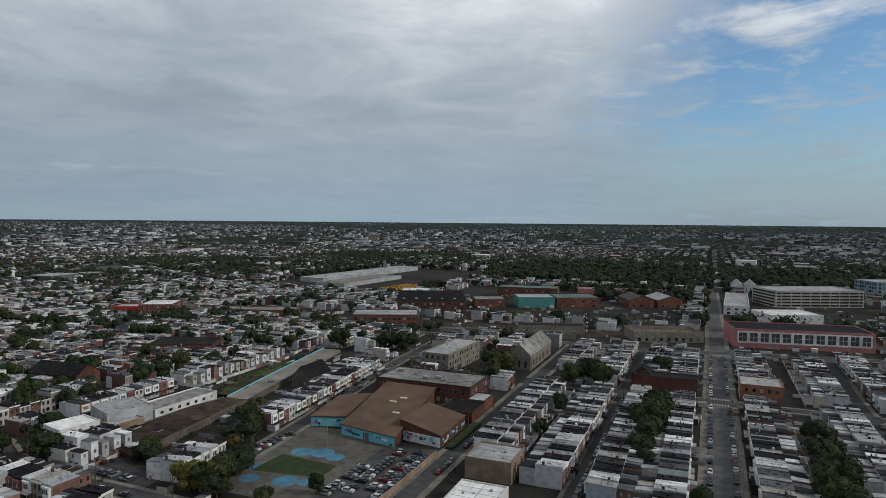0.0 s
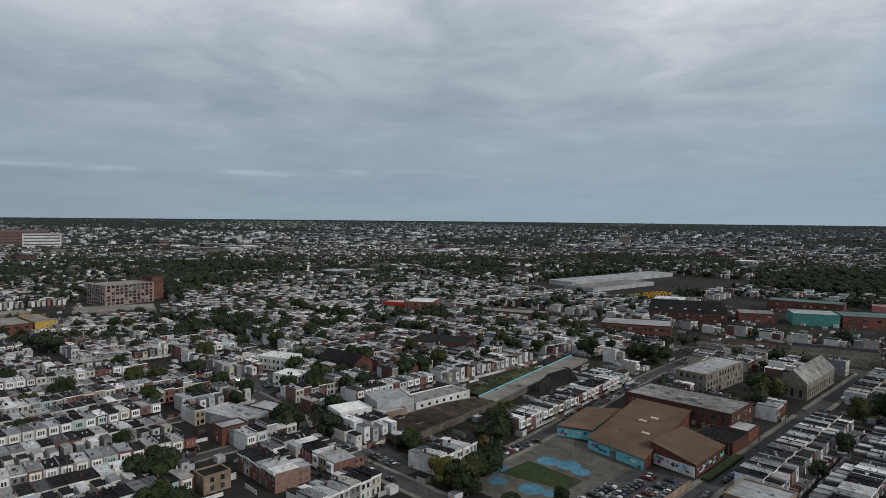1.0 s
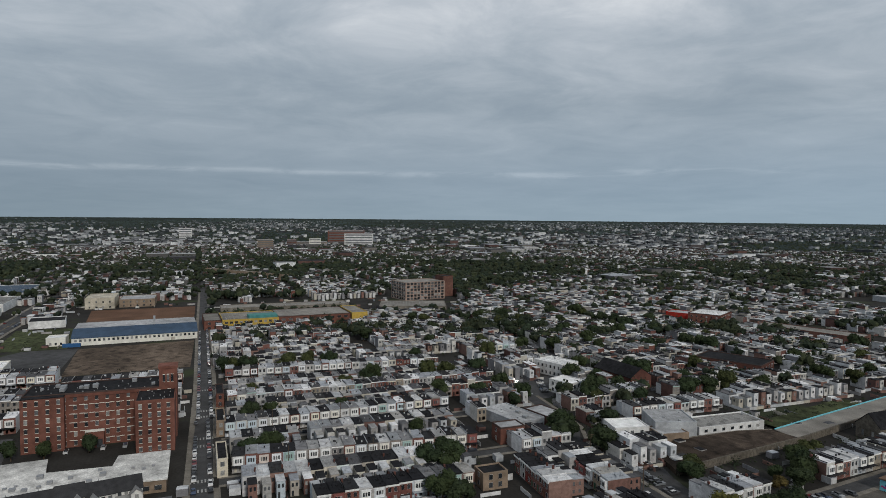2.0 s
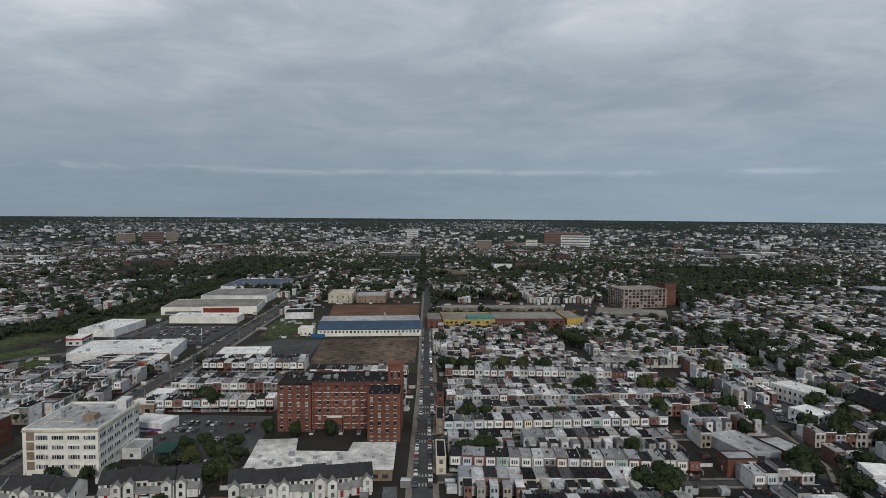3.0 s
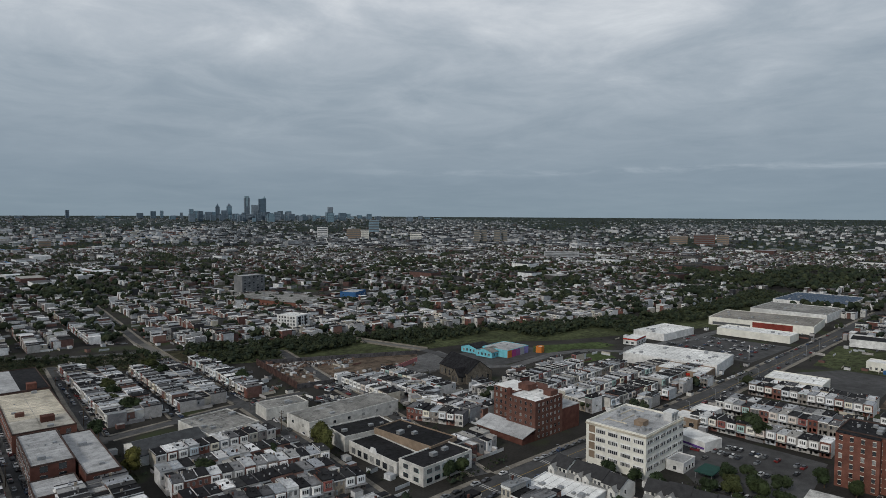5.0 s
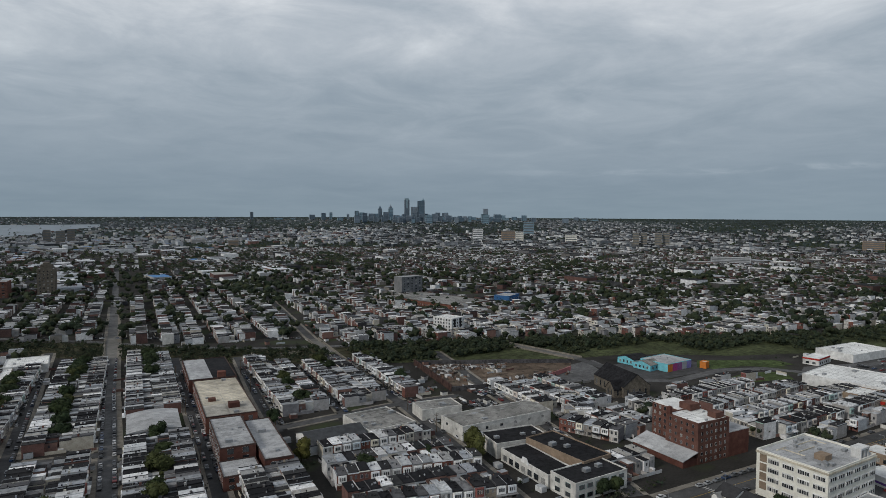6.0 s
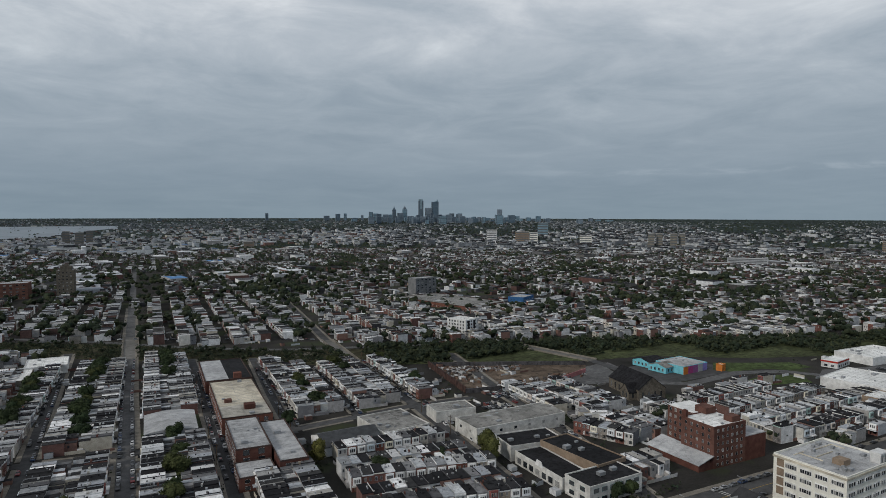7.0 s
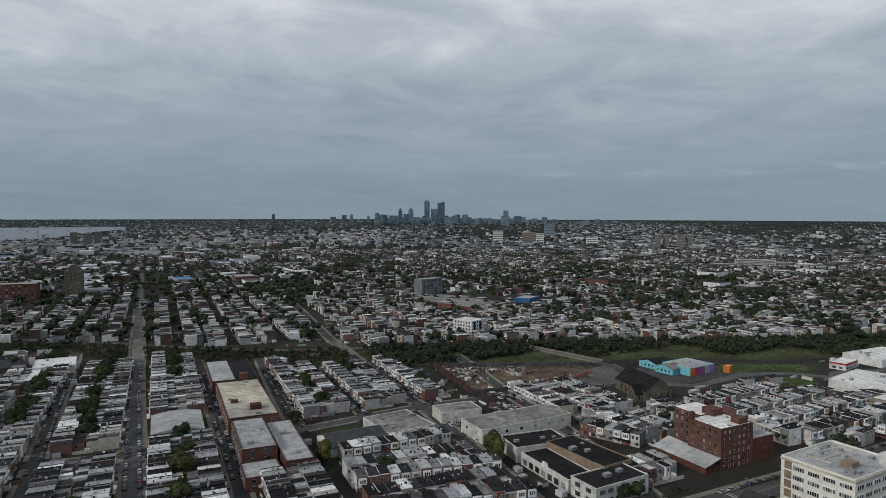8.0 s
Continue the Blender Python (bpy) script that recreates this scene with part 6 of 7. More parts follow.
# brick factory and pale roofs
T6 = -5.7
block("brick_factory", -81.5, -65.5, -341.5, -295, 11.5, dark_brick, roof_grey, "dark red brick factory with grey roof", "factory", turn=T6, storeys=3, ww=2.6, wh=2.4, pitch=4.6, sides="nwe", boxes_on=2)
block("brick_factory", -95, -81.9, -339, -279, 8.6, dark_brick, roof_grey, "dark red brick factory wing", "factory", turn=T6, storeys=2, ww=2.2, wh=2.2, pitch=4.2, sides="nw", boxes_on=2)
block("brick_factory", -77.5, -61, -294, -275, 6, dark_brick, roof_grey, "low dark red brick factory front", "factory", turn=T6, storeys=2, ww=2.0, wh=1.5, pitch=3.6, first=0.9, sides="nwe")
e = block("tan_roof_factory", -99.5, -72.5, -434, -352, 9, red_brick, roof_tan, "long brick factory with tan roof", "factory", turn=T6, storeys=2, ww=2.0, wh=2.0, pitch=4.5, sides="nwe", boxes_on=3)
part("roof_patch", boxes((-13, 13, 18, 40.4, 9.13, 9.18)), mat("roof_cream", (0.42, 0.40, 0.355), 0.85, 0.15, 1.5, 0.3, stain=0.35, patch=0.2), e, "newer cream roofing sheet")
part("roof_house", boxes((-6, 0, 24, 28.5, 9.1, 12)), dark_brick, e)
part("roof_house", boxes((5, 9, 8, 11, 9.1, 11)), brown_brick, e)
e = block("dark_roof_factory", -108, -78, -500, -437, 9, dark_brick, roof_black, "dark brick works with black roof", "factory", turn=T6, storeys=2, sides="ne", pitch=5)
part("roof_patch", boxes((0, 14.4, -30.8, 30.8, 9.13, 9.2)), roof_grey, e, "silver coated half of the roof")
part("stair_tower", boxes((-8, -3, 27, 31.4, 9, 13)), red_brick, e)
claim(-116, -62, -508, -275)
e = thing("arched_warehouse", place(-45.5, -375.5, T6), "grey warehouse with shallow arched roof", "warehouse")
part("wall", boxes((-13, 13, -17.5, 17.5, 0, 5.5)), grey_wall, e)
bm = bmesh.new()
arc = [(-13.3 + 26.6 * i / 8, 5.5 + 1.5 * math.sin(math.pi * i / 8)) for i in range(9)]
for y in (-17.8, 17.8):
    bm.faces.new([bm.verts.new((x, y, z)) for x, z in arc])
bmesh.ops.bridge_loops(bm, edges=bm.edges)
part("roof", bm, roof_grey, e)
claim(-62, -28, -396, -355)
gable("pitched_shed", -137, -106, -318, -296, 4.6, 8.2, white_wall, mat("metal_dark", (0.065, 0.068, 0.072), 0.6, 0.3, 3.0, 0.3, metal=0.3), "dark pitched-roof shed with white gable end", "shed", turn=-1, along="x", pitch=9, ww=1.4, wh=1.6)
block("flat_factory", -166, -138, -331, -299, 5.5, works_wall, roof_school, "low factory with worn grey roof", "factory", turn=3, boxes_on=4)
claim(-175, -105, -342, -304)
e = block("white_factory", -240, -181, -296, -274, 7.3, works_wall, roof_school, "whitewashed factory with stained roof", "factory", turn=-1, storeys=1, first=4.2, ww=1.6, wh=1.3, pitch=9, sides="ne", boxes_on=6)
part("roof_ridge", hull([(-29, -10, 7.5), (29, -10, 7.5), (-29, 10, 7.5), (29, 10, 7.5), (-29, 0, 9.0), (29, 0, 9.0)]), roof_school, e)
block("grey_factory", -205, -180, -328, -312, 6, works_wall, roof_school, "low grey factory with stained roof", "factory", turn=-8, boxes_on=2)
claim(-250, -182, -350, -262)
e = block("black_roof_works", -213, -183, -262, -243.5, 7, works_wall, roof_black, "pale works with black roof", "factory", turn=-9, boxes_on=3)
part("white_gable", hull([(16, -12, 6.5), (16.4, -12, 6.5), (16, 0, 6.5), (16.4, 0, 6.5), (16, -6, 9.2), (16.4, -6, 9.2)]), white_wall, e)
block("black_roof_works", -216, -198, -243, -205, 8.5, tan_brick, roof_black, "tan brick works with black roof", "factory", turn=3, boxes_on=3)
e = block("shop_building", -196.5, -181.5, -243, -206.5, 5.6, works_wall, roof_black, "low pale shop front with arched gable", "shop", turn=-3, storeys=1, sides="e", ww=3.0, wh=2.6, pitch=4.4, first=1.0)
part("pediment", hull([(7.6, -1.5, 5.6), (8.1, -1.5, 5.6), (7.6, 4.5, 5.6), (8.1, 4.5, 5.6), (7.6, 0, 8.2), (8.1, 0, 8.2), (7.6, 3, 8.2), (8.1, 3, 8.2)]), white_wall, e)
block("works_corner", -211, -181, -206, -190.5, 7.8, works_wall, roof_black, "cream corner works with green panels", "factory", storeys=2, sides="ne", pitch=4.6, ww=2.8, wh=1.7, first=1.3, frame=teal, boxes_on=2)
claim(-230, -178, -275, -192)
for k, (xa, ya, xb, yb) in enumerate(((-241, -436, -226, -357), (-226, -357, -285, -344), (-285, -344, -335, -360), (-352, -378, -300, -406), (-300, -406, -241, -436))):
    L = math.hypot(xb - xa, yb - ya)
    single("yard_wall", boxes((0, L, -0.3, 0.3, 0, 4.6 if k < 1 else 3.2)), (rust_wall, sheet_fence, pink_wall, sheet_fence, sheet_fence)[k], "tall weathered scrap yard wall", "wall", at=place(xa, ya, math.degrees(math.atan2(yb - ya, xb - xa))))
SCRAP = Heap()
scr = random.Random(6)
for _ in range(420):
    f = scr.random()
    x, y = -241 - 56 * f + scr.gauss(0, 3), -428 + 28 * f + scr.uniform(-2, 18) * (1 - 0.5 * f)
    if _ > 260:
        x, y = scr.uniform(-330, -236), scr.uniform(-366, -352)
    if _ > 350:
        x, y = scr.gauss(-246, 5), scr.gauss(-398, 12)
    SCRAP.add(turned(x, y, scr.uniform(0, 180)), -1.6, 1.6, -0.75, 0.75, 0, scr.uniform(0.5, 1.7), rust_mix, taper=0.3)
SCRAP.done("scrap_heap", "heaped scrap cars and metal in the yard", "scrap")
RUBBLE = Heap()
for _ in range(70):
    x, y = scr.gauss(-172, 6), scr.gauss(-524, 4)
    RUBBLE.add(turned(x, y, scr.uniform(0, 180)), -0.8, 0.8, -0.5, 0.5, 0, scr.uniform(0.3, 1.2), concrete, taper=0.3)
RUBBLE.done("rubble_heap", "pale dumped rubble on the railway belt", "rubble")
claim(-356, -222, -440, -344)

# ---------- terraces ----------
# north, west of the wide street
row(-44, 212, -44, 338, "brick", mix=0.3)
row(-83, 338, -83, 231, "bay", mix=0.5)
row(-5, 204, -5, 340, "brick", mix=0.3)
row(-35, 340, -35, 204, "brick", mix=0.3)
row(-5, 382, -5, 462, "bay", mix=0.5)
row(-35, 462, -35, 382, "brick", mix=0.3)
row(-45, 358, -45, 462, "brick", mix=0.3)
row(-83, 462, -83, 385, "bay", mix=0.5)
# north, east of it
row(17, 340, 17, 208, "brick", mix=0.5)
row(64, 208, 64, 340, "brick", mix=0.4)
row(17, 465, 17, 384, "brick", mix=0.5)
row(64, 358, 64, 470, "brick", mix=0.4)
row(77, 340, 77, 208, "brick", mix=0.5)
row(77, 480, 77, 358, "brick", mix=0.5)
row(118, 220, 118, 340, "brick", mix=0.5)
row(118, 358, 118, 480, "brick", mix=0.5)
# by the school
row(-171.5, 222, -174.2, 258, "bay", mix=0.4, skip=0)
row(-174.5, 262, -183.5, 338, "bay", mix=0.25, skip=0)
row(-200, 345, -200, 312, "brick", mix=0.4)
row(-164.5, 165, -167, 191, "brick", mix=0.5, skip=0)
row(-222, 115.5, -191, 114, "brick", skip=0)
row(-166, 112, -168.5, 142, "brick", skip=0)
row(-226, 136, -190, 135, "bay", mix=0.3, skip=0)
block("tan_house", -217, -209, 96, 106, 6, tan_brick, roof_black, "tan two-storey house with dark roof", "house", storeys=2, sides="es", pitch=3.5)
block("red_house", -259, -250, 123, 135, 7, red_brick, roof_grey, "red brick corner house with awning", "house", storeys=2, sides="es", pitch=3.5)
block("metal_shed", -290, -262, 134, 150, 4.5, grey_wall, roof_grey, "low grey metal sheds in yard", "shed", turn=14, boxes_on=2)
block("brick_shed", -284, -262, 154, 166, 4, dark_brick, roof_grey, "low brick sheds with rusty roof", "shed", turn=14)
sheet("parking_lot", asphalt_old, "worn asphalt lot between the houses", 0.05, (-356, 172), (-306, 168), (-308, 184), (-350, 210))
block("white_house", -366, -344, 206, 222, 8, white_wall, roof_white, "white stucco apartment house", "house", storeys=2, sides="es", turn=20)
block("white_house", -322, -306, 190, 203, 7, white_wall, roof_white, "white stucco garage house", "house", storeys=2, sides="es", turn=20)
claim(-356, -306, 168, 210)
row(-242.5, 100, -243.5, 12, "bay", mix=0.5, skip=0)
row(-211.5, 36, -211.5, 95, "brick", mix=0.4)
claim(-222, -164, 100, 345)
claim(-92, 125, 195, 485)
# west terraces
row(-257, 11, -249.5, 110, "bay", mix=0.06, skip=0.0)
row(-288, 112, -288, 11, "bay", mix=0.2)
row(-300.8, 10, -306, 120, "bay", mix=0.08, skip=0.0)
row(-335.5, 122, -334, 11, "bay", mix=0.2)
row(-345.5, 13, -349.5, 166, "brick", mix=0.12, skip=0.0)
row(-380, 168, -378, 14, "bay", mix=0.3)
row(-404.5, 14, -396, 150, "bay", mix=0.3)
row(-436, 150, -438, 14, "bay", mix=0.4)
for x, y, l, mm, cat_l in ((-252, 4, 6.9, roof_tan, "tan stucco corner house"), (-300, 5, 7.0, tan_brick, "tan corner house with flat roof"), (-347, 6, 7, red_brick, "long red brick corner building")):
    block("corner_house", x - 22, x - 2, y + 1.5, y + 5.5, l, mm, roof_black, cat_l, "house", storeys=2, sides="es", pitch=3.5)
claim(-442, -206, 4, 120)
claim(-442, -340, 4, 176)
# behind the brick apartments
for x in (-338, -372, -424):
    row(x, -146, x, -80, "bay", mix=0.2, skip=0.0)
    if x != -338:
        row(x - 22, -80, x - 22, -146, "brick", mix=0.5)
row(-340, -72, -340, -8, "bay", mix=0.3)
row(-372, -72, -372, -8, "brick", mix=0.3)
row(-405, -72, -405, -8, "brick", mix=0.3)
claim(-445, -334, -150, -4)
claim(-335, -242, -128, -75)
claim(-306, -244, -80, -4)
claim(-640, -438, -152, -3)
claim(-330, -200, -160, -110)
e = block("roadside_shop", -319, -306, -141, -122, 4.2, white_wall, roof_white, "low white shop with purple stripe", "shop", turn=-14)
part("purple_band", boxes((6.5, 6.62, -9, 9, 1.2, 2.2)), mat("purple_paint", (0.12, 0.06, 0.22), 0.7, 0.4, 3.0, 0.2), e, "painted purple stripe")
for px_, py_, pl in ((-334, -155, 30), (-352, -152, 24)):
    block("avenue_shop", px_ - 14, px_, py_, py_ + pl * 0.5, 4.5, (tan_brick if pl > 25 else white_wall), roof_white, "low avenue shop with white roof", "shop", turn=-2, storeys=1, sides="se", ww=2.4, wh=1.8, pitch=4)
# behind the apartment house
for i in range(4):
    y = -190 - i * 22
    row(-330, y, -470 + i * 22, y + 2, "bay" if i % 2 else "brick", mix=0.4)
claim(-480, -322, -272, -184)
# south terraces, leaning streets
for xs, side, ya, yb, st in ((-17, 1, -215, -338, "brick"), (27, -1, -215, -338, "brick"), (-17, 1, -362, -560, "brick"), (27, -1, -362, -560, "brick"), (27, 1, -215, -560, "brick"),
                             (-17, -1, -215, -352, "brick"), (-60, 1, -235, -352, "brick"), (-17, -1, -400, -570, "brick"), (-60, 1, -400, -560, "brick"),
                             (-101, -1, -362, -510, "bay"), (-140, 1, -362, -480, "brick"), (-140, -1, -362, -470, "bay"), (-180, 1, -362, -470, "bay"), (-180, -1, -362, -470, "bay")):
    off = {-17: 7.2, 27: 6.3, -60: 6.2, -101: 5.8, -140: 4.8, -180: 6.5}[xs]
    (xa, _), (xb, _) = south(xs + side * off, ya), south(xs + side * off, yb)
    if side < 0:
        row(xb, yb, xa, ya, st, mix=0.4)
    else:
        row(xa, ya, xb, yb, st, mix=0.4)
row(-68.5, -286, -60.5, -208, "brick", mix=0.4)
row(-86, -208, -94, -284, "bay", mix=0.4)
row(-109, -287, -166, -283, "bay", mix=0.2, skip=0)
row(-102, -252.5, -168, -238, "bay", mix=0.15, skip=0)
row(-166, -268, -102, -276, "bay", mix=0.4, skip=0)
row(-98, -222, -162, -207, "bay", mix=0.2, skip=0)
row(-162, -234, -98, -243, "bay", mix=0.4, skip=0)
row(-252, -352, -246, -292, "bay", mix=0.2)
row(-262, -262, -280, -300, "bay", mix=0.3)
row(-236, -262, -248, -232, "bay", mix=0.3)
for xs, ya, yb in ((77, -215, -345), (77, -385, -560), (120, -240, -560)):
    (xa, _), (xb, _) = south(xs - 6, ya), south(xs - 6, yb)
    row(xb, yb, xa, ya, "brick", mix=0.4)
    (xa, _), (xb, _) = south(xs + 6, ya), south(xs + 6, yb)
    row(xa, ya, xb, yb, "brick", mix=0.4)
street(6.5, south(77, -190), south(77, -580))
block("white_roof_depot", 3, 31, -587, -555, 6, white_wall, roof_white, "low depot with broad white roof", "depot", turn=-2, boxes_on=2)
block("white_roof_depot", 26, 43, -559, -520, 5, concrete, roof_white, "low depot with stained pale roof", "depot", turn=-3, boxes_on=2)
claim(-215, 150, -590, -195)
claim(-290, -230, -355, -228)

# ---------- the rest of the town ----------
fill_rnd = random.Random(21)


claim(-560, -430, -345, -252)
claim(-324, -174, -192, -174)
claim(-258, -205, 248, 382)
claim(-480, -340, -320, -276)


def taken(x, y, margin=2.0):
    for x0, x1, y0, y1 in CLAIMS:
        if x0 - margin < x < x1 + margin and y0 - margin < y < y1 + margin:
            return True
    return False


def on_road(x, y, extra=3.0):
    return any(near_line(x, y, pts) < w / 2 + extra for w, pts in ROADS)


def in_view(x, y, r):
    az = math.degrees(math.atan2(-x, y))
    az = az + 360 if az < -90 else az
    return -16 < az < 189


WOODS = ((-330, -20, 920, 1330), (20, 400, 960, 1250), (-1500, -1050, -420, -250), (-1250, -1000, 420, 620), (-900, -620, 1250, 1500), (-130, -12, 745, 800), (20, 150, 566, 600))


def wooded(x, y):
    return any(a < x < b and c < y < d for a, b, c, d in WOODS)


def terrace(x, y, turn, st, r):
    h = 6.7 * fill_rnd.choice((0.9, 1.0, 1.0, 1.1, 1.35))
    if r < NEAR:
        near_house(place(x, y, turn) @ Matrix.Diagonal((1, 1, h / HOUSE_H, 1)), st)
    elif r < 900:
        heap_house(turned(x, y, turn), st, h)
    else:
        d, q = fill_rnd.uniform(7, 11), fill_rnd.random()
        HEAP.two(turned(x, y, turn), 0, W, 0, d, h * fill_rnd.uniform(0.86, 1.08), town_wall, roof_mix_far if q < 0.5 else land_roof)
        if q > 0.35:
            HEAP.two(turned(x, y, turn), 0.2, 3.1, d, d + fill_rnd.uniform(2, 6), h * fill_rnd.uniform(0.45, 0.85), town_wall, land_roof)


def leafy(x, y):
    """How green this part of the town is."""
    return noise.noise((x * 0.006, y * 0.006, 2.2)) + 0.6 * noise.noise((x * 0.019, y * 0.019, 7.7))


hall_rnd = random.Random(17)


def town():
    """Terraces on the street grid out to the far land, with gardens, halls and green lots between them."""
    px, py = 46.0, 118.0
    for i in range(-52, 20):
        for j in range(-20, 20):
            x0, y0 = i * px, j * py
            rc = math.hypot(x0 + px / 2, y0 + py / 2)
            if rc > 2250:
                continue
            kind = fill_rnd.random()
            works = y0 < -1170 and x0 > -420 and hall_rnd.random() < 0.22
            if works:
                kind = 0.9
            turn_all = fill_rnd.uniform(-3, 3) if rc > 700 else 0
            spots = []
            if not works and (kind < 0.60 or rc < 1000):
                n = int(py / W) - 3
                for half in (0, 1):
                    st = fill_rnd.choice(("bay", "brick"))
                    for k in range(n):
                        spots.append((x0 + (6 if half == 0 else 40), y0 + 8 + k * W + (0 if half else W), 90 if half else -90, st))
            elif kind < 0.85:
                for line in range(4):
                    st = fill_rnd.choice(("bay", "brick"))
                    up = line % 2
                    for k in range(8):
                        yy = y0 + 6 + line * 28 + (20 if up else 0)
                        spots.append((x0 + 4 + k * W + (W if up else 0), yy, 180 if up else 0, st))
            elif kind < 0.93 or works:
                x, y = x0 + px / 2, y0 + py / 2
                if rc > 500 and in_view(x, y, rc) and not taken(x, y, 30) and near_line(x, y, RAIL) > 75 and not wooded(x, y) and not on_road(x, y, 22):
                    for q in range(2):
                        w, d = fill_rnd.uniform(12, 20), fill_rnd.uniform(14, 26)
                        HEAP.two(turned(x, y - 28 + 56 * q, fill_rnd.uniform(-6, 6)), -w, w, -d, d, fill_rnd.uniform(6, 9 if works else 14), wall_mix_far if works else town_wall, shed_roof if works else roof_mix_far)
            for bx, by, turn, st in spots:
                x, y = bx, by
                if y < -190:
                    x, turn = bx + 0.1 * (y + 300), turn - 5.7
                r = math.hypot(x, y)
                if r < 215 or r > 2150 or not in_view(x, y, r):
                    continue
                if taken(x, y) or near_line(x, y, RAIL) < (31 if x > -200 else 40) or wooded(x, y):
                    continue
                if r < 900 and on_road(x, y, 4.0):
                    continue
                if r > 620 and leafy(x, y) > (0.55 if y < -560 else 0.40):
                    continue
                if fill_rnd.random() < (0.06 if r < 800 else 0.14):
                    continue
                terrace(x, y, turn + turn_all, st if fill_rnd.random() < 0.7 else "brick", r)
            nt = 9 if rc < 600 else 10 if y0 < -560 else 13 if x0 < -650 and y0 < -200 else 16 if rc < 1000 else 22
            for _ in range(nt if kind < 0.93 else 40):
                x, y = x0 + fill_rnd.choice((23, 23, 1)) + fill_rnd.uniform(-5, 5), y0 + fill_rnd.uniform(0, py)
                if kind > 0.93:
                    x = x0 + fill_rnd.uniform(2, 44)
                r = math.hypot(x, y)
                if 240 < r < 2150 and in_view(x, y, r) and not taken(x, y) and near_line(x, y, RAIL) > 45 and not (r < 900 and on_road(x, y, 1)):
                    far_tree(x, y, fill_rnd.uniform(6, 13) * (1.0 if r < 1000 else 1.15))
            if rc > 500:
                for _ in range(14 if y0 < -560 and x0 > -650 else 22 if y0 < -200 else 34):
                    x, y = x0 + fill_rnd.uniform(0, px), y0 + fill_rnd.uniform(0, py)
                    g, r = leafy(x, y), math.hypot(x, y)
                    if g > 0.2 and 500 < r < 2200 and in_view(x, y, r) and not taken(x, y) and near_line(x, y, RAIL) > 42 and not on_road(x, y, 2):
                        far_tree(x, y, fill_rnd.uniform(8, 13) * (1.25 if g > 0.36 else 1.05))


town()


def far_land():
    """Scattered roofs and woods on the far rising land, drawn together with distance."""
    rr = random.Random(33)
    for _ in range(56000):
        az, u = radians(rr.uniform(-16, 189)), rr.random()
        r = 2050 + 2850 * u ** 0.8
        x, y = -math.sin(az) * r, math.cos(az) * r
        if az > 3.08 and float(np.interp(math.degrees(az), (173.5, 177, 179, 181, 186), (3740, 3540, 3400, 3100, 2940))) < r < 3830:
            continue
        z, s = rise_at(x, y)
        g = noise.noise((x * 0.0016, y * 0.0016, 0.3)) + 0.5 * noise.noise((x * 0.006, y * 0.006, 3.3))
        share = 0.55 if az > 2.3 else 0.36
        if rr.random() < share + 0.8 * g - ((0.12 if az > 2.3 else 0.22) if r > 3900 else 0) - (0.3 if r > 4450 else 0):
            k = s * rr.uniform(0.8, 1.3)
            big = rr.random() < 0.05
            w, d, h = rr.uniform(4, 12) * k * (2.2 if big else 1), rr.uniform(5, 9) * k, rr.uniform(6, 10) * k * (1.4 if big else 1)
            t = turned(x, y, rr.choice((0, 90)) + rr.uniform(-4, 4), z - 1)
            pale = az > 2.7 and rr.random() < 0.45
            # most houses beyond 3500 m take the haze-tinted palette
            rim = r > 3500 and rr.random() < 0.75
            HEAP.two(t, -w, w, -d, d, h + 1, rim_haze if rim else wall_mix_far if pale else land_wall, rim_haze if rim else shed_roof if pale else land_roof)
        else:
            far_tree(x, y, rr.uniform(10, 17) * s * (1 + 0.4 * (r > 3500)), z, 0.7)
    for _ in range(9000):
        az, u = radians(rr.uniform(-16, 189)), rr.random()
        r = 700 + 3900 * u ** 0.8
        x, y = -math.sin(az) * r, math.cos(az) * r
        if taken(x, y) or near_line(x, y, ROADS[0][1]) < 9 or near_line(x, y, ROADS[1][1]) < 9:
            continue
        z, s = rise_at(x, y)
        far_tree(x, y, rr.uniform(7, 15) * s, z)
    # wooded rim of the land
    for i in range(3600):
        az = radians(-16 + 205 * i / 3600)
        r = rr.uniform(4700, 4900)
        x, y = -math.sin(az) * r, math.cos(az) * r
        z, s = rise_at(x, y)
        far_tree(x, y, rr.uniform(9, 15) * s * 1.3, z, 0.8)


far_land()


def woods():
    rr = random.Random(40)
    for a, b, c, d in WOODS:
        for _ in range(int((b - a) * (d - c) / (210 if a < -900 else 130 if c > 900 else 110))):
            x, y = rr.uniform(a, b), rr.uniform(c, d)
            if not on_road(x, y, 4) and noise.noise((x * 0.015, y * 0.015, 5.0)) > -0.25:
                far_tree(x, y, rr.uniform(7, 17))
    # shrubs along the railway
    for (ax, ay), (bx, by) in zip(RAIL, RAIL[1:]):
        L = math.hypot(bx - ax, by - ay)
        for _ in range(int(L * (14 if bx > -250 else 7.5))):
            f, o = rr.random(), rr.choice((-1, 1)) * rr.uniform(0, 29 if bx > -250 else 40)
            x, y = ax + (bx - ax) * f - (by - ay) / L * o, ay + (by - ay) * f + (bx - ax) / L * o
            dense = noise.noise((x * 0.012, y * 0.012, 8.0))
            if on_road(x, y, 2) or (taken(x, y, 0) and (x < -195 or o > 22)) or rr.random() > (0.75 + 0.7 * dense if x > -190 else 0.7 + 1.2 * dense):
                continue
            far_tree(x, y, rr.choice((1.0, 1.3, 1.6, 2.0, 2.4, 3.0, 4.5)) * rr.uniform(0.8, 1.2) if x > -190 else rr.uniform(2, 7.5))


woods()

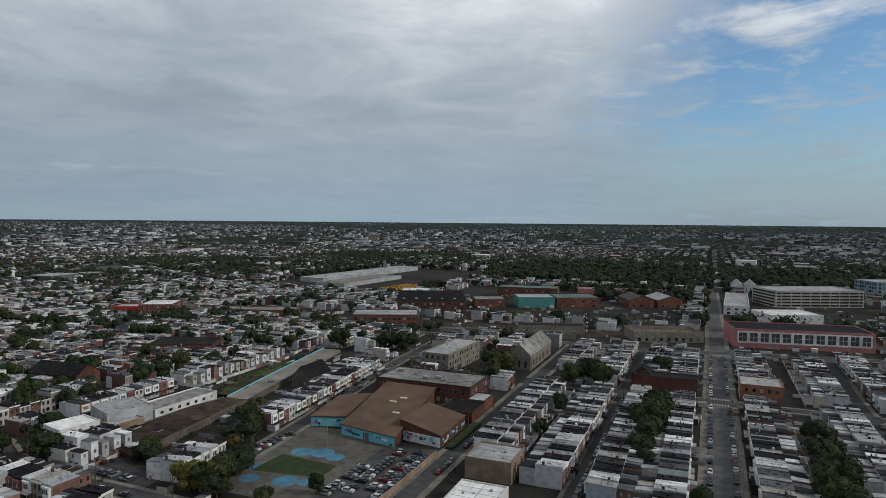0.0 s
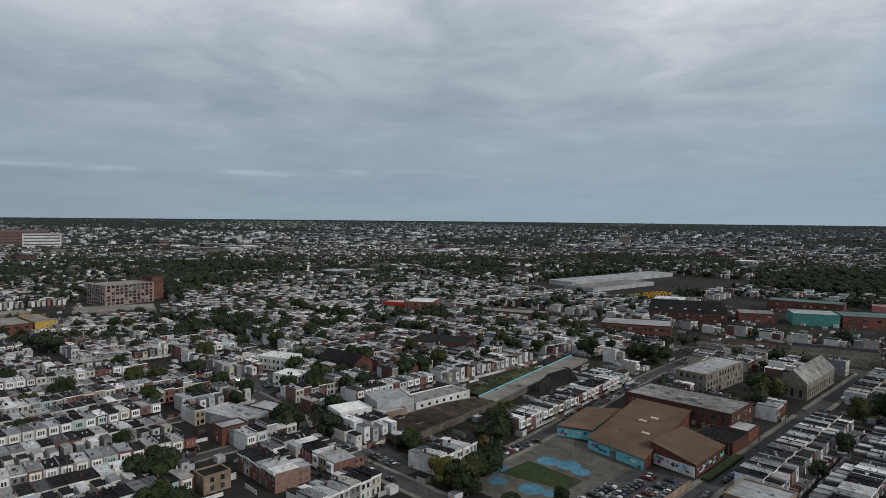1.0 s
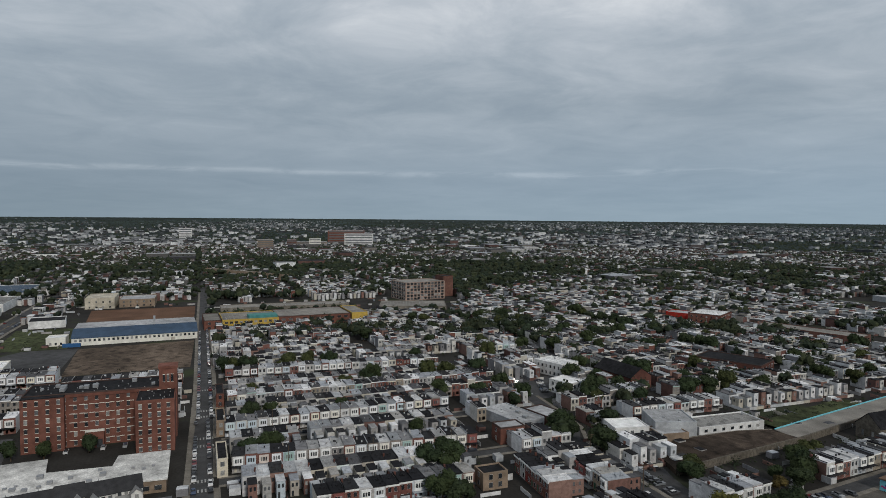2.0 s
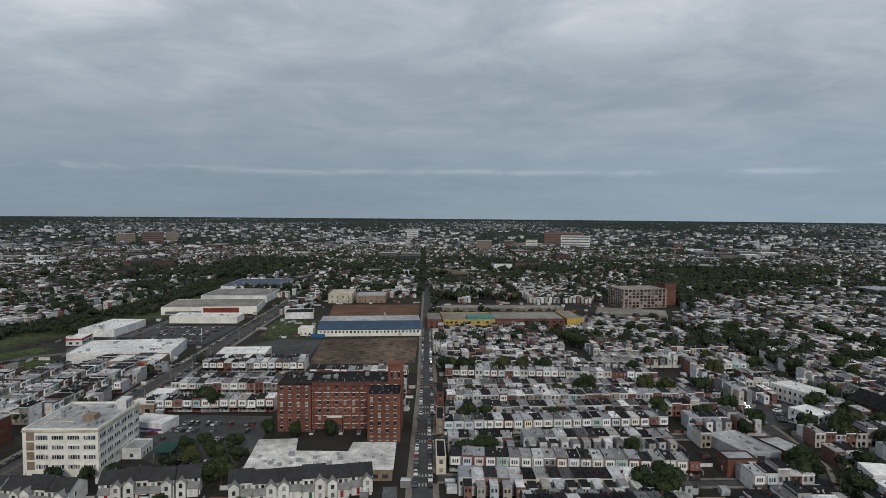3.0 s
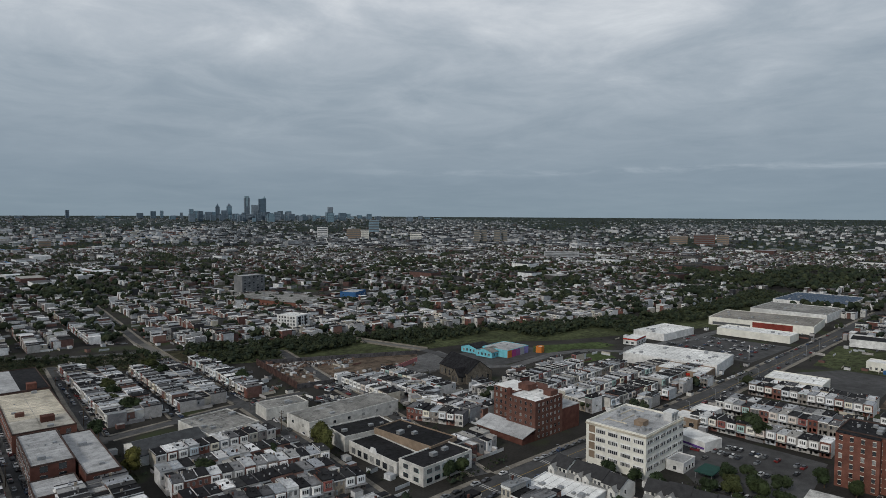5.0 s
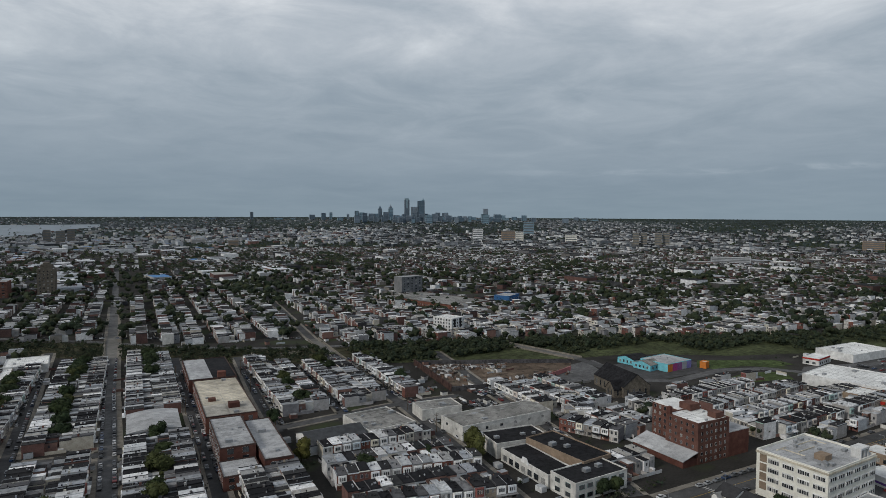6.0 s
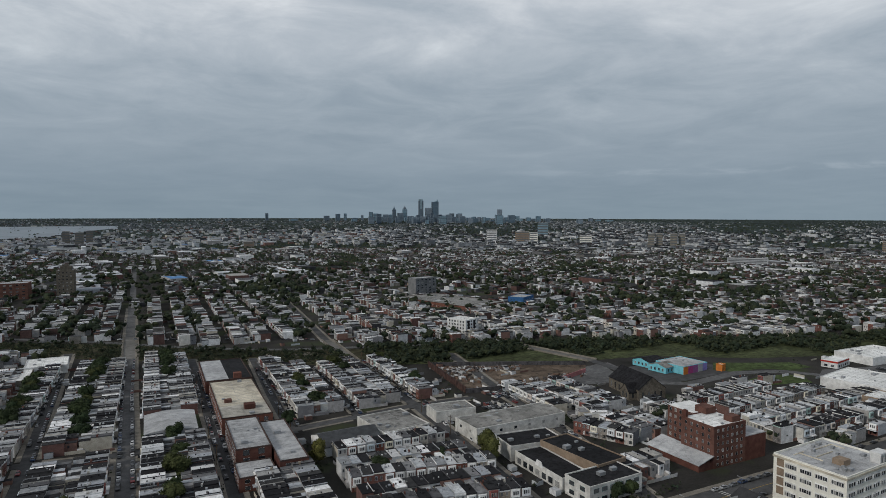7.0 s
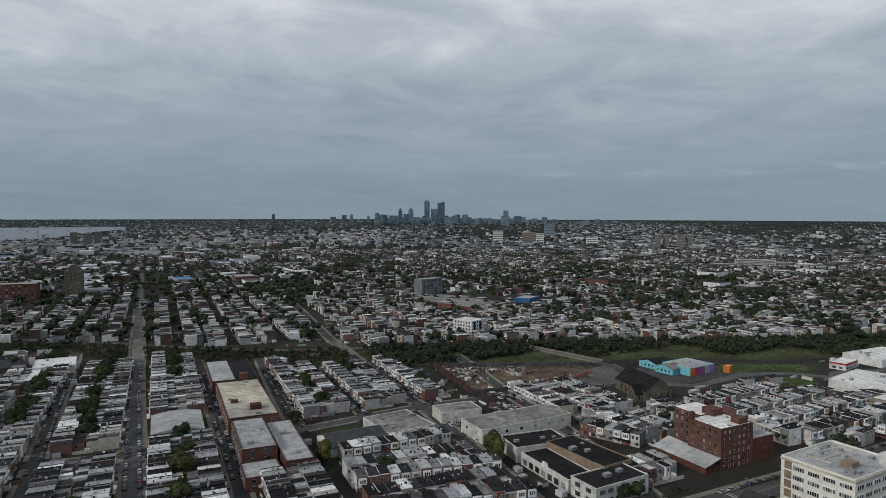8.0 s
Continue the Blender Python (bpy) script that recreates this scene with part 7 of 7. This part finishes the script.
# clipped bushes beside the service road
for k in range(34):
    far_tree(-366 - 2.2 * k, -283.5 - 0.1 * k - (2.5 if k > 24 else 0), 1.3 + 0.5 * (k % 3 == 0))

# low growth on the railway
bank_rnd = random.Random(63)
for _ in range(520):
    x = bank_rnd.uniform(-300, -10)
    y = 530 + 0.18 * (x + 230) + bank_rnd.uniform(0, 62)
    if not taken(x, y, 0) or y > 535:
        far_tree(x, y, bank_rnd.choice((1.2, 1.8, 2.5, 3.5, 4.8)))

# trees and low yards round the slab tower
yard_rnd = random.Random(52)
for _ in range(190):
    x, y = yard_rnd.uniform(-605, -405), yard_rnd.uniform(-930, -660)
    if any(a - 3 < x < b + 3 and c - 3 < y < d + 3 for a, b, c, d in CLAIMS if (b - a) * (d - c) < 4500):
        continue
    if yard_rnd.random() < 0.55:
        far_tree(x, y, yard_rnd.uniform(5, 12))
    else:
        HEAP.two(turned(x, y, 12 + yard_rnd.choice((0, 90))), -6, 6, -4.5, 4.5, yard_rnd.uniform(4, 7), town_wall, roof_mix_far)



def verge_scrub():
    """Weeds, bushes, fences and odd sheds on the loose ground between the buildings."""
    rr = random.Random(91)
    for _ in range(6600):
        az, r = radians(rr.uniform(-14, 187)), rr.uniform(215, 780)
        x, y = -math.sin(az) * r, math.cos(az) * r
        if on_road(x, y, 1.5) or any(a < x < b and c < y < d for a, b, c, d in SOLID) or near_line(x, y, RAIL) < 44:
            continue
        k = rr.random()
        if k < 0.4:
            far_tree(x, y, rr.uniform(1.0, 3.6))
        elif k < 0.75:
            HEAP.add(turned(x, y, rr.choice((0, 90))), -4, 4, -0.08, 0.08, 0, rr.uniform(1.2, 1.9), wall_mix_far)
        else:
            HEAP.two(turned(x, y, rr.choice((0, 90)) + rr.uniform(-6, 6)), -1.6, 1.6, -2.0, 2.0, rr.uniform(1.8, 2.8), wall_mix_far, roof_mix_far)


# open places that stay clear
SOLID = [c for c in CLAIMS if (c[1] - c[0]) * (c[3] - c[2]) < 4500] + [(-168, -94, 165, 322), (-306, -244, -80, -4), (-605, -515, -265, -168), (-750, -610, -110, 0), (-336, -262, -130, -74), (-550, -445, -88, -2), (-540, -466, -148, -84), (-372, -298, -440, -328), (-480, -330, -400, -296)]
verge_scrub()
for _ in range(110):
    y = wood_rnd.uniform(150, 345)
    x = -212 - (y - 150) * 0.06 + wood_rnd.choice((-1, 1)) * wood_rnd.uniform(17, 22)
    far_tree(x, y, wood_rnd.uniform(1.0, 3.5))

# trees behind and before the painted school, and by the avenue works
for k in range(22):
    far_tree(-652 - 3 * wood_rnd.random(), 14 + 6.3 * k, wood_rnd.uniform(8, 11))
for k in range(7):
    far_tree(-578 + 2 * wood_rnd.random(), 16 + 21 * k, wood_rnd.uniform(6, 9))
for k in range(9):
    far_tree(-192 - 4.2 * k, -185 + 1.5 * wood_rnd.random(), wood_rnd.uniform(2.5, 5))

# garden and street trees
for tx, ty, th, tw, tk in ((-150, 164, 11, 1.2, 1), (-151, 172, 10, 1.2, 3), (-152, 180, 9, 1.2, 0), (-157, 161, 10, 1.2, 7), (-156, 187, 9, 1.1, 4), (-186, 225, 13, 1.2, 1), (-178, 219, 12, 1.2, 2), (-190, 236, 13, 1.1, 3), (-172, 199, 8, 1.1, 6), (-180, 206, 9, 1.1, 0), (-190, 174, 8, 1.3, 2), (-194, 180, 8, 1.2, 1), (-284, -78, 10, 1.2, 1), (-297, -84, 10, 1.3, 0), (-274, -82, 9, 1.2, 3), (-303, -98, 9, 1.2, 2), (-296, -104, 9, 1.2, 5), (-262, -86, 7, 1.2, 2), (-238, 94, 11, 1.2, 1), (-233, 84, 10, 1.2, 3), (-228, 90, 9, 1.2, 0), (-201, 84, 9, 1.2, 2), (-206, 79, 10, 1.2, 4), (-328, 125, 10, 1.2, 1), (-317, 142, 9, 1.2, 5), (-336, 213, 11, 1.2, 2), (-298, 202, 13, 1.1, 0), (-172, -251, 11, 1.1, 7), (-44, -325, 9, 1.1, 1), (-153, 162, 9, 1.2, 0), (-146, 161, 8, 1.2, 2), (-126, 160, 7, 1.0, 1), (-118, 176, 7, 0.8, 3), (-111, 350, 15, 1.1, 0), (-120, 362, 14, 1.0, 1), (-53, 350, 15, 1.1, 2), (-60, 360, 14, 1.0, 3), (-68, 352, 12, 1.0, 4), (-235, 380, 15, 1.0, 1), (-204, 394, 14, 1.2, 2),
                           (-192, 398, 13, 1.2, 3), (-175, 214, 15, 1.0, 2), (-171, 207, 13, 1.2, 1), (-180, 222, 14, 1.0, 4), 
                           (-20, 305, 13, 1.1, 1), (-21, 292, 14, 1.1, 2),
                           (-22, 280, 14, 1.2, 3), (-21, 268, 13, 1.1, 0), (-22, 252, 10, 1.1, 4), (-20, 240, 9, 1.1, 2), (-22, 318, 12, 1.0, 1), (42, 300, 10, 1.1, 2), (42, 262, 13, 1.2, 1), (43, 250, 13, 1.2, 0),
                           (41, 240, 12, 1.2, 3), (40, 228, 12, 1.2, 2), (42, 216, 11, 1.2, 4), (-24, 400, 11, 1.1, 1), (-64, 300, 9, 0.9, 3), (-64, 262, 8, 0.9, 2), (-1, 214, 8, 0.9, 0), (-330, 252, 13, 1.1, 2),
                           (-322, 258, 12, 1.1, 1), (-300, 222, 10, 1.0, 3), (-292, -92, 10, 1.2, 2), (-288, -100, 9, 1.2, 1), (-286, -88, 11, 1.2, 0), (-280, -96, 10, 1.3, 4), (-276, -104, 9, 1.2, 3), (-270, -90, 9, 1.2, 2),
                           (-300, -72, 8, 1.0, 1), (-298, -60, 7, 1.0, 3), (-300, -44, 8, 1.0, 2), (-248, -120, 7, 1.1, 3), (-247, -130, 7, 1.0, 2), (-246, -142, 7, 1.0, 4), (-246, -98, 7, 1.2, 4),
                           (-244, -84, 9, 1.2, 1), (-246, -78, 8, 1.2, 0), (-222, -124, 5, 1.2, 2), (-222, -66, 5, 1.2, 1), (-222, -92, 6, 1.2, 3), (-178, -262, 11, 0.9, 6), (-196, -190, 8, 1.0, 2),
                           (-202, -188, 7, 1.0, 1), (-120, -262, 9, 1.0, 4), (-152, -262, 8, 1.0, 2), (-100, -292, 10, 1.0, 7), (-105, -350, 9, 1.0, 1), (-345, -118, 11, 1.2, 1), (-340, -110, 10, 1.2, 0)):
    if -192 < tx < -169 and 196 < ty < 240:
        th *= 0.66
    if -306 < tx < -255 and -106 < ty < -74:
        tx, th = tx + 16, th * 0.7
    tree(tx, ty, th, tw, tk)
tr = random.Random(77)
for xm, y0, y1, cnt in ((-273, 15, 112, 4), (-320.5, 12, 120, 3), (-366, 12, 165, 8), (-419, 12, 150, 9), (6, -215, -330, 6), (8, -370, -560, 20), (44, -400, -520, 14), (-38, -225, -370, 7), (-38, -445, -570, 9), (-121, -365, -500, 5), (-158, -365, -470, 5), (-195, -380, -470, 3)):
    for _ in range(cnt):
        y = tr.uniform(y0, y1)
        x = xm + (0.1 * (y + 300) if y < -190 else 0) + tr.uniform(-2.5, 2.5)
        tree(x, y, tr.uniform(7, 12), tr.uniform(0.9, 1.2))
for _ in range(150):
    x, y = tr.uniform(-560, -200), tr.uniform(120, 470)
    if math.hypot(x, y) > 240 and not taken(x, y) and not on_road(x, y, 1):
        tree(x, y, tr.uniform(7, 13), tr.uniform(0.9, 1.25))

# ---------- cars ----------
park(1.9, 205, 2.4, 340, 0.85)
park(10.6, 205, 11.0, 340, 0.85)
park(2.3, 358, 2.3, 470, 0.8)
park(10.8, 358, 10.8, 470, 0.8)
park(-87.7, 200, -87.7, 345, 0.5)
park(-38.6, 205, -38.8, 340, 0.75)
park(67.5, 210, 67.5, 340, 0.7)
park(72.5, 210, 72.5, 340, 0.6)
park(-240, -2.9, -330, -2.2, 0.8)
park(-240, 3.0, -330, 3.2, 0.8)
park(-330, -1.2, -600, 0.2, 0.8)
park(-330, 5.0, -600, 6.0, 0.8)
park(-178, -177.5, -300, -172.0, 0.75)
park(-180, -164.6, -300, -159.5, 0.7)
park(-300, -172.0, -690, -164.5, 0.45)
park(-300, -159.0, -690, -151.5, 0.45)
for o in (-2.9, 2.9):
    park(-18 + o, -303, -30.3 + o, -466, 0.85)
    park(-30.3 + o, -466, -41 + o, -580, 0.7)
    park(-10.5 + o, -215, -18 + o, -301, 0.85)
for (xa, ya, xb, yb) in ((22.5, -326, 9, -539), (-60.2, -292, -79.3, -507), (-107, -349, -124.5, -502), (-146, -350, -164.5, -478), (-178, -272, -190, -343), (-190, -343, -203, -490), (-212, -192, -234, -269), (-234, -269, -247, -340)):
    park(xa - 2, ya, xb - 2, yb, 0.75)
    park(xa + 2, ya, xb + 2, yb, 0.45)
for xs in (-249, -297):
    park(xs + 1.8, 12, xs + 1.8, 115, 0.6)
park(44, -724, -46, -672, 0.6)
park(-50, -670, -223, -569, 0.6)
park(-170.2, 255, -184.8, 360, 0.7)
park(-166, 255, -181, 360, 0.6)
park(-165, 150, -200, 150.5, 0.6)
park(-245, 122, -247, 150, 0.6)
lot(-350, 180, -312, 172, 0.6)
lot(-345, 195, -315, 183, 0.6)
for x, ya, yb in ((-115.5, 176, 206), (-109.5, 178, 224), (-102.5, 182, 224), (-97.8, 180, 222)):
    lot(x, ya, x + 0.5, yb, 0.78, 2.8)
lot(-163, 200, -160, 226, 0.5)
lot(-218, 162, -180, 160, 0.6)
lot(-222, 170, -200, 168, 0.5)
for x in (-318, -308, -296):
    lot(x, -122, x + 2, -82, 0.45)
lot(-268, -112, -266, -80, 0.7)
lot(-303, -60, -303, -14, 0.35)
for x in (-590, -572, -556, -538, -524):
    lot(x, -255, x, -182, 0.6)
for x in (-440, -420, -400):
    lot(x, 600, x + 60, 680, 0.5)
for y in (705, 720, 640, 655):
    lot(100, y - 60, 160, y - 52, 0.7)
for y in (-345, -339, -327, -320):
    lot(-236, y, -216 if y > -330 else -250, y - 3, 0.85)
lot(-330, -130, -296, -128, 0.7)
lot(-345, -100, -340, -78, 0.7)
lot(-230, -318, -196, -305, 0.7)
lot(-232, -312, -198, -299, 0.7)

def bus_meshes():
    bm = bmesh.new()
    prism([(-5.2, -1.2), (3.9, -1.2), (3.9, 1.2), (-5.2, 1.2)], 0.55, 2.9, bm)
    prism([(-5.1, -1.05), (3.8, -1.05), (3.8, 1.05), (-5.1, 1.05)], 2.9, 3.05, bm)
    prism([(3.9, -1.05), (5.4, -0.95), (5.4, 0.95), (3.9, 1.05)], 0.55, 1.5, bm)
    body = mesh("body", bm, mat("bus_yellow", (0.50, 0.27, 0.03), 0.5, 0.5, 3.0, 0.15))
    bm = bmesh.new()
    for k in range(8):
        for sy in (-1.24, 1.16):
            box(bm, -4.9 + 1.08 * k, -4.0 + 1.08 * k, sy, sy + 0.08, 1.75, 2.5)
    box(bm, 3.88, 3.96, -1.0, 1.0, 1.7, 2.6)
    panes = mesh("windows", bm, car_glass)
    return body, panes


BUS_BODY, BUS_PANES = bus_meshes()
for k in range(22):
    x, y = -376 - 14 * (k % 2) + 1.1 * k * 0.5, 712 + 3.6 * k
    e = thing("school_bus", place(x, y, 160, 0.06), "parked yellow school bus in the depot yard", "bus", "yellow buses")
    part("body", BUS_BODY, None, e)
    part("windows", BUS_PANES, None, e)
    for wx in (-3.4, 3.2):
        for wy in (-1.0, 1.0):
            part("wheel", CAR_WHEEL, None, e, at=pose(wx, wy, 0) @ Matrix.Diagonal((1.4, 1.3, 1.4, 1)))

# ---------- poles ----------
def lamp_post(x, y, h=9.0, turn=0.0):
    e = thing("street_lamp", place(x, y, turn), "thin grey metal street lamp post", "street lamp", "street lamps")
    bm = bmesh.new()
    bmesh.ops.create_cone(bm, segments=8, radius1=0.11, radius2=0.07, depth=h, matrix=pose(0, 0, h / 2))
    part("pole", bm, steel, e)
    part("arm", boxes((0, 1.8, -0.05, 0.05, h - 0.1, h)), steel, e)
    part("lamp_head", boxes((1.5, 2.2, -0.15, 0.15, h - 0.15, h + 0.02)), steel, e)


for y in range(215, 480, 33):
    lamp_post(0.3, y, 9, 0)
    lamp_post(12.4, y + 16, 9, 180)
for x in range(-600, -190, 36):
    lamp_post(x, -151 + (x + 190) * 0.0 - 12 * (x > -300), 10, 270)
lamp_post(-138, 214, 12)
lamp_post(-128, 226, 12)

def utility_pole(x, y, turn=0.0):
    e = thing("utility_pole", place(x, y, turn), "weathered wooden utility pole with cross arm", "pole", "utility poles")
    bm = bmesh.new()
    bmesh.ops.create_cone(bm, segments=7, radius1=0.17, radius2=0.11, depth=11, matrix=pose(0, 0, 5.5))
    part("pole", bm, bark, e)
    part("cross_arm", boxes((-1.2, 1.2, -0.07, 0.07, 10.1, 10.3), (-0.9, 0.9, -0.07, 0.07, 9.2, 9.36)), bark, e)


pole_rnd = random.Random(14)
for (xa, ya), (xb, yb), k in (((-37, 205), (-37.6, 340), 4), ((-94.6, 240), (-94.6, 345), 3), ((-172.6, 258), (-184, 350), 3), ((-100, 147.5), (-240, 151.5), 4), ((-250.5, 15), (-246, 115), 3), ((-300.8, 15), (-300.5, 110), 3),
                              ((-56, -292), (-75, -500), 5), ((-173.5, -272), (-199, -485), 5), ((-102, -349), (-120, -500), 3), ((-141, -350), (-160, -478), 3), ((-229, -269), (-263, -420), 3)):
    for i in range(k):
        f = (i + 0.5) / k
        utility_pole(xa + (xb - xa) * f, ya + (yb - ya) * f, math.degrees(math.atan2(yb - ya, xb - xa)) + 90 + pole_rnd.uniform(-4, 4))

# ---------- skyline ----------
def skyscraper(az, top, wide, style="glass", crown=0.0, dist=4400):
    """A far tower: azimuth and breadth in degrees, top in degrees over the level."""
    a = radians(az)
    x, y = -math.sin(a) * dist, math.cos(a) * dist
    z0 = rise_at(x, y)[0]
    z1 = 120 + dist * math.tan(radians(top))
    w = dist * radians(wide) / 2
    e = thing("skyscraper", place(x, y, az + 12, z0 - 4), "distant glass tower tinted blue-grey for haze" if style == "glass" else "distant masonry tower tinted blue-grey for haze", "skyscraper", "downtown towers")
    m = tower_glass if style == "glass" else hazy_tower_stone
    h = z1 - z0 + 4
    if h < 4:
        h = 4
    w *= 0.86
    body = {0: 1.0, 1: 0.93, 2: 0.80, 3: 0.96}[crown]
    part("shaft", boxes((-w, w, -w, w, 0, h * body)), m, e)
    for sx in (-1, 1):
        part("pier", boxes((sx * w - 1.2, sx * w + 1.2, -w - 1.0, -w + 1.0, 0, h * body * 0.98)), hazy_tower_stone, e)
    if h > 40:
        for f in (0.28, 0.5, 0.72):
            part("floor_band", boxes((-w - 0.3, w + 0.3, -w - 0.3, w + 0.3, h * f, h * f + 2.2)), hazy_tower_stone, e)
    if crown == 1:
        part("crown", boxes((-w * 0.9, w * 0.9, -w * 0.9, w * 0.9, h * 0.93, h)), hazy_tower_pale, e, "paler glass top")
        part("recess", boxes((-w * 0.35, w * 0.35, -w - 0.8, -w, h * 0.55, h * 0.93)), hazy_tower_pale, e)
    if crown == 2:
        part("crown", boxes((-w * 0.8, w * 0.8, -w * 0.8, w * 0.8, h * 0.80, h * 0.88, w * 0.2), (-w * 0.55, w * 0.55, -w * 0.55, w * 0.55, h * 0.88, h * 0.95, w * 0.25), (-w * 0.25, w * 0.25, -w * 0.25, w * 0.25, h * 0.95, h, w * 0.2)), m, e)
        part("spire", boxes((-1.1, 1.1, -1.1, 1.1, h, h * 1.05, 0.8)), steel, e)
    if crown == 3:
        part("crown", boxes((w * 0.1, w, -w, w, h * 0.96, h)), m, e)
        part("mast", boxes((w * 0.55, w * 0.95, -2, 2, h, h * 1.08, 1.0)), hazy_tower_pale, e)


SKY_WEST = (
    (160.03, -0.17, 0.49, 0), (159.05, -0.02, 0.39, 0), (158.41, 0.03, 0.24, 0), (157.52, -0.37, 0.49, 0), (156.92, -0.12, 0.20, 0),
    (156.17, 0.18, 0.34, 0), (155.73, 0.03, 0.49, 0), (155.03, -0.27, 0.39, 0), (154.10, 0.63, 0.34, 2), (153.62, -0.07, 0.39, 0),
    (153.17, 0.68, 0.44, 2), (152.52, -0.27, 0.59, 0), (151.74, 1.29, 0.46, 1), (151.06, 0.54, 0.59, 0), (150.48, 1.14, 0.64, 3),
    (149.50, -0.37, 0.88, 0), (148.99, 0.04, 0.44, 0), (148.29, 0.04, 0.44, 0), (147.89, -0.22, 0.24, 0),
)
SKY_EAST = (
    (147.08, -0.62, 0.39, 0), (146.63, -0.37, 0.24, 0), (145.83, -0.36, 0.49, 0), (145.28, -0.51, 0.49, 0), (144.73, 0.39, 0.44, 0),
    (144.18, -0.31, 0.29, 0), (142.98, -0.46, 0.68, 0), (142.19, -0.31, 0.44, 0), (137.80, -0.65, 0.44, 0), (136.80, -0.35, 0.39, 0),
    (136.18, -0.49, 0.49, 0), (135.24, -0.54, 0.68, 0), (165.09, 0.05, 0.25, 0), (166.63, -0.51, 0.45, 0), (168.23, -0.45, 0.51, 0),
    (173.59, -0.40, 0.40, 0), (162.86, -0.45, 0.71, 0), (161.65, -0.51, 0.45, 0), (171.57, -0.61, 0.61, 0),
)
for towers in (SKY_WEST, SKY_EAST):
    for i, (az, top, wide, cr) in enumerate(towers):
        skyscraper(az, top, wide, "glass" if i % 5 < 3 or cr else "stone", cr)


city_rnd = random.Random(60)
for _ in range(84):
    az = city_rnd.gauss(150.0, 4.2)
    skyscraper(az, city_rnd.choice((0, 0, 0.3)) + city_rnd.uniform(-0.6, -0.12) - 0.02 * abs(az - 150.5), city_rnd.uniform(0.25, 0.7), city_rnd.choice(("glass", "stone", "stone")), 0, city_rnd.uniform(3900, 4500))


def far_block(az, dist, wide, h, material, label, name="apartment_tower"):
    a = radians(az)
    x, y = -math.sin(a) * dist, math.cos(a) * dist
    z, s = rise_at(x, y)
    e = thing(name, place(x, y, az, z), label, "tower", "far towers")
    w = dist * radians(wide) / 2
    part("wall", boxes((-w, w, -8 * s, 8 * s, 0, h)), material, e)
    part("roof", boxes((-w, w, -8 * s, 8 * s, h + 0.004, h + 0.8)), roof_grey, e)
    n = min(5, max(2, int(h / (3.6 * s))))
    for i in range(n):
        part("window_band", boxes((-w * 0.94, w * 0.94, -8 * s - 0.12, -8 * s, h * (i + 0.3) / n, h * (i + 0.75) / n)), glass_far, e)


for az, dist, wide, h, mm in ((131.75, 2420, 0.5, 48, stone_wall), (131.1, 2440, 0.5, 48, stone_wall), (129.95, 2420, 0.55, 48, stone_wall), (129.3, 2440, 0.5, 48, stone_wall), (114.6, 2450, 1.4, 32, tan_brick), (112.6, 2450, 1.6, 38, brown_brick), (111.2, 2440, 0.9, 38, tan_brick),
                              (124.3, 1628, 3.0, 18, grey_wall), (126.6, 1560, 2.0, 11, brown_brick), (91.0, 2640, 1.0, 42, white_wall), (76.6, 2090, 2.5, 42, white_wall), (77.7, 2330, 3.2, 46, red_brick), (84.6, 1905, 1.3, 30, tan_brick),
                              (81.0, 2110, 3.2, 15, tan_brick), (80.4, 2100, 1.0, 26, cream_wall), (82.4, 2080, 0.8, 24, brown_brick), (68.1, 2130, 0.7, 22, brown_brick),
                              (145.4, 2700, 0.9, 46, white_wall), (142.7, 2600, 1.2, 44, tan_brick), (141.7, 2600, 0.7, 40, cream_wall), (140.9, 3000, 0.9, 62, tower_glass), (166.6, 2300, 0.8, 24, tan_brick),
                              (180.2, 2700, 0.5, 48, concrete), (179.3, 2650, 0.6, 46, concrete), (178.6, 2700, 0.5, 50, concrete), (28.8, 2600, 0.9, 24, tan_brick), (137.2, 2500, 1.0, 34, cream_wall)):
    far_block(az, dist, wide, h, mm, "distant plain apartment tower")

def river():
    """A reach of the river, lying on the far land; reflected sky is its pale colour."""
    bm = bmesh.new()
    rows = []
    for k in range(11):
        deg = 176.6 + 1.1 * k
        near, far = float(np.interp(deg, (173.5, 177, 179, 181, 186), (3760, 3560, 3420, 3120, 2960))), 3810
        line = []
        for n in range(7):
            r = near + (far - near) * n / 6 + 12 * math.sin(k * 2.1 + n)
            x, y = -math.sin(radians(deg)) * r, math.cos(radians(deg)) * r
            line.append(bm.verts.new((x, y, rise_at(x, y)[0] + 1.5)))
        rows.append(line)
    for a, b in zip(rows, rows[1:]):
        for n in range(6):
            bm.faces.new((a[n], a[n + 1], b[n + 1], b[n]))
    bmesh.ops.recalc_face_normals(bm, faces=bm.faces)
    single("river", bm, water, "strip of the distant river, coloured pale as reflected sky", kind="structure")


river()

HEAP.done("far_row_houses", "dense far terraces of brick and pale row houses", "houses")
WOOD.done("far_trees", "dark green trees and woods among the houses", "trees")
CARS.done("far_cars", "parked cars on the far streets and lots", "cars")
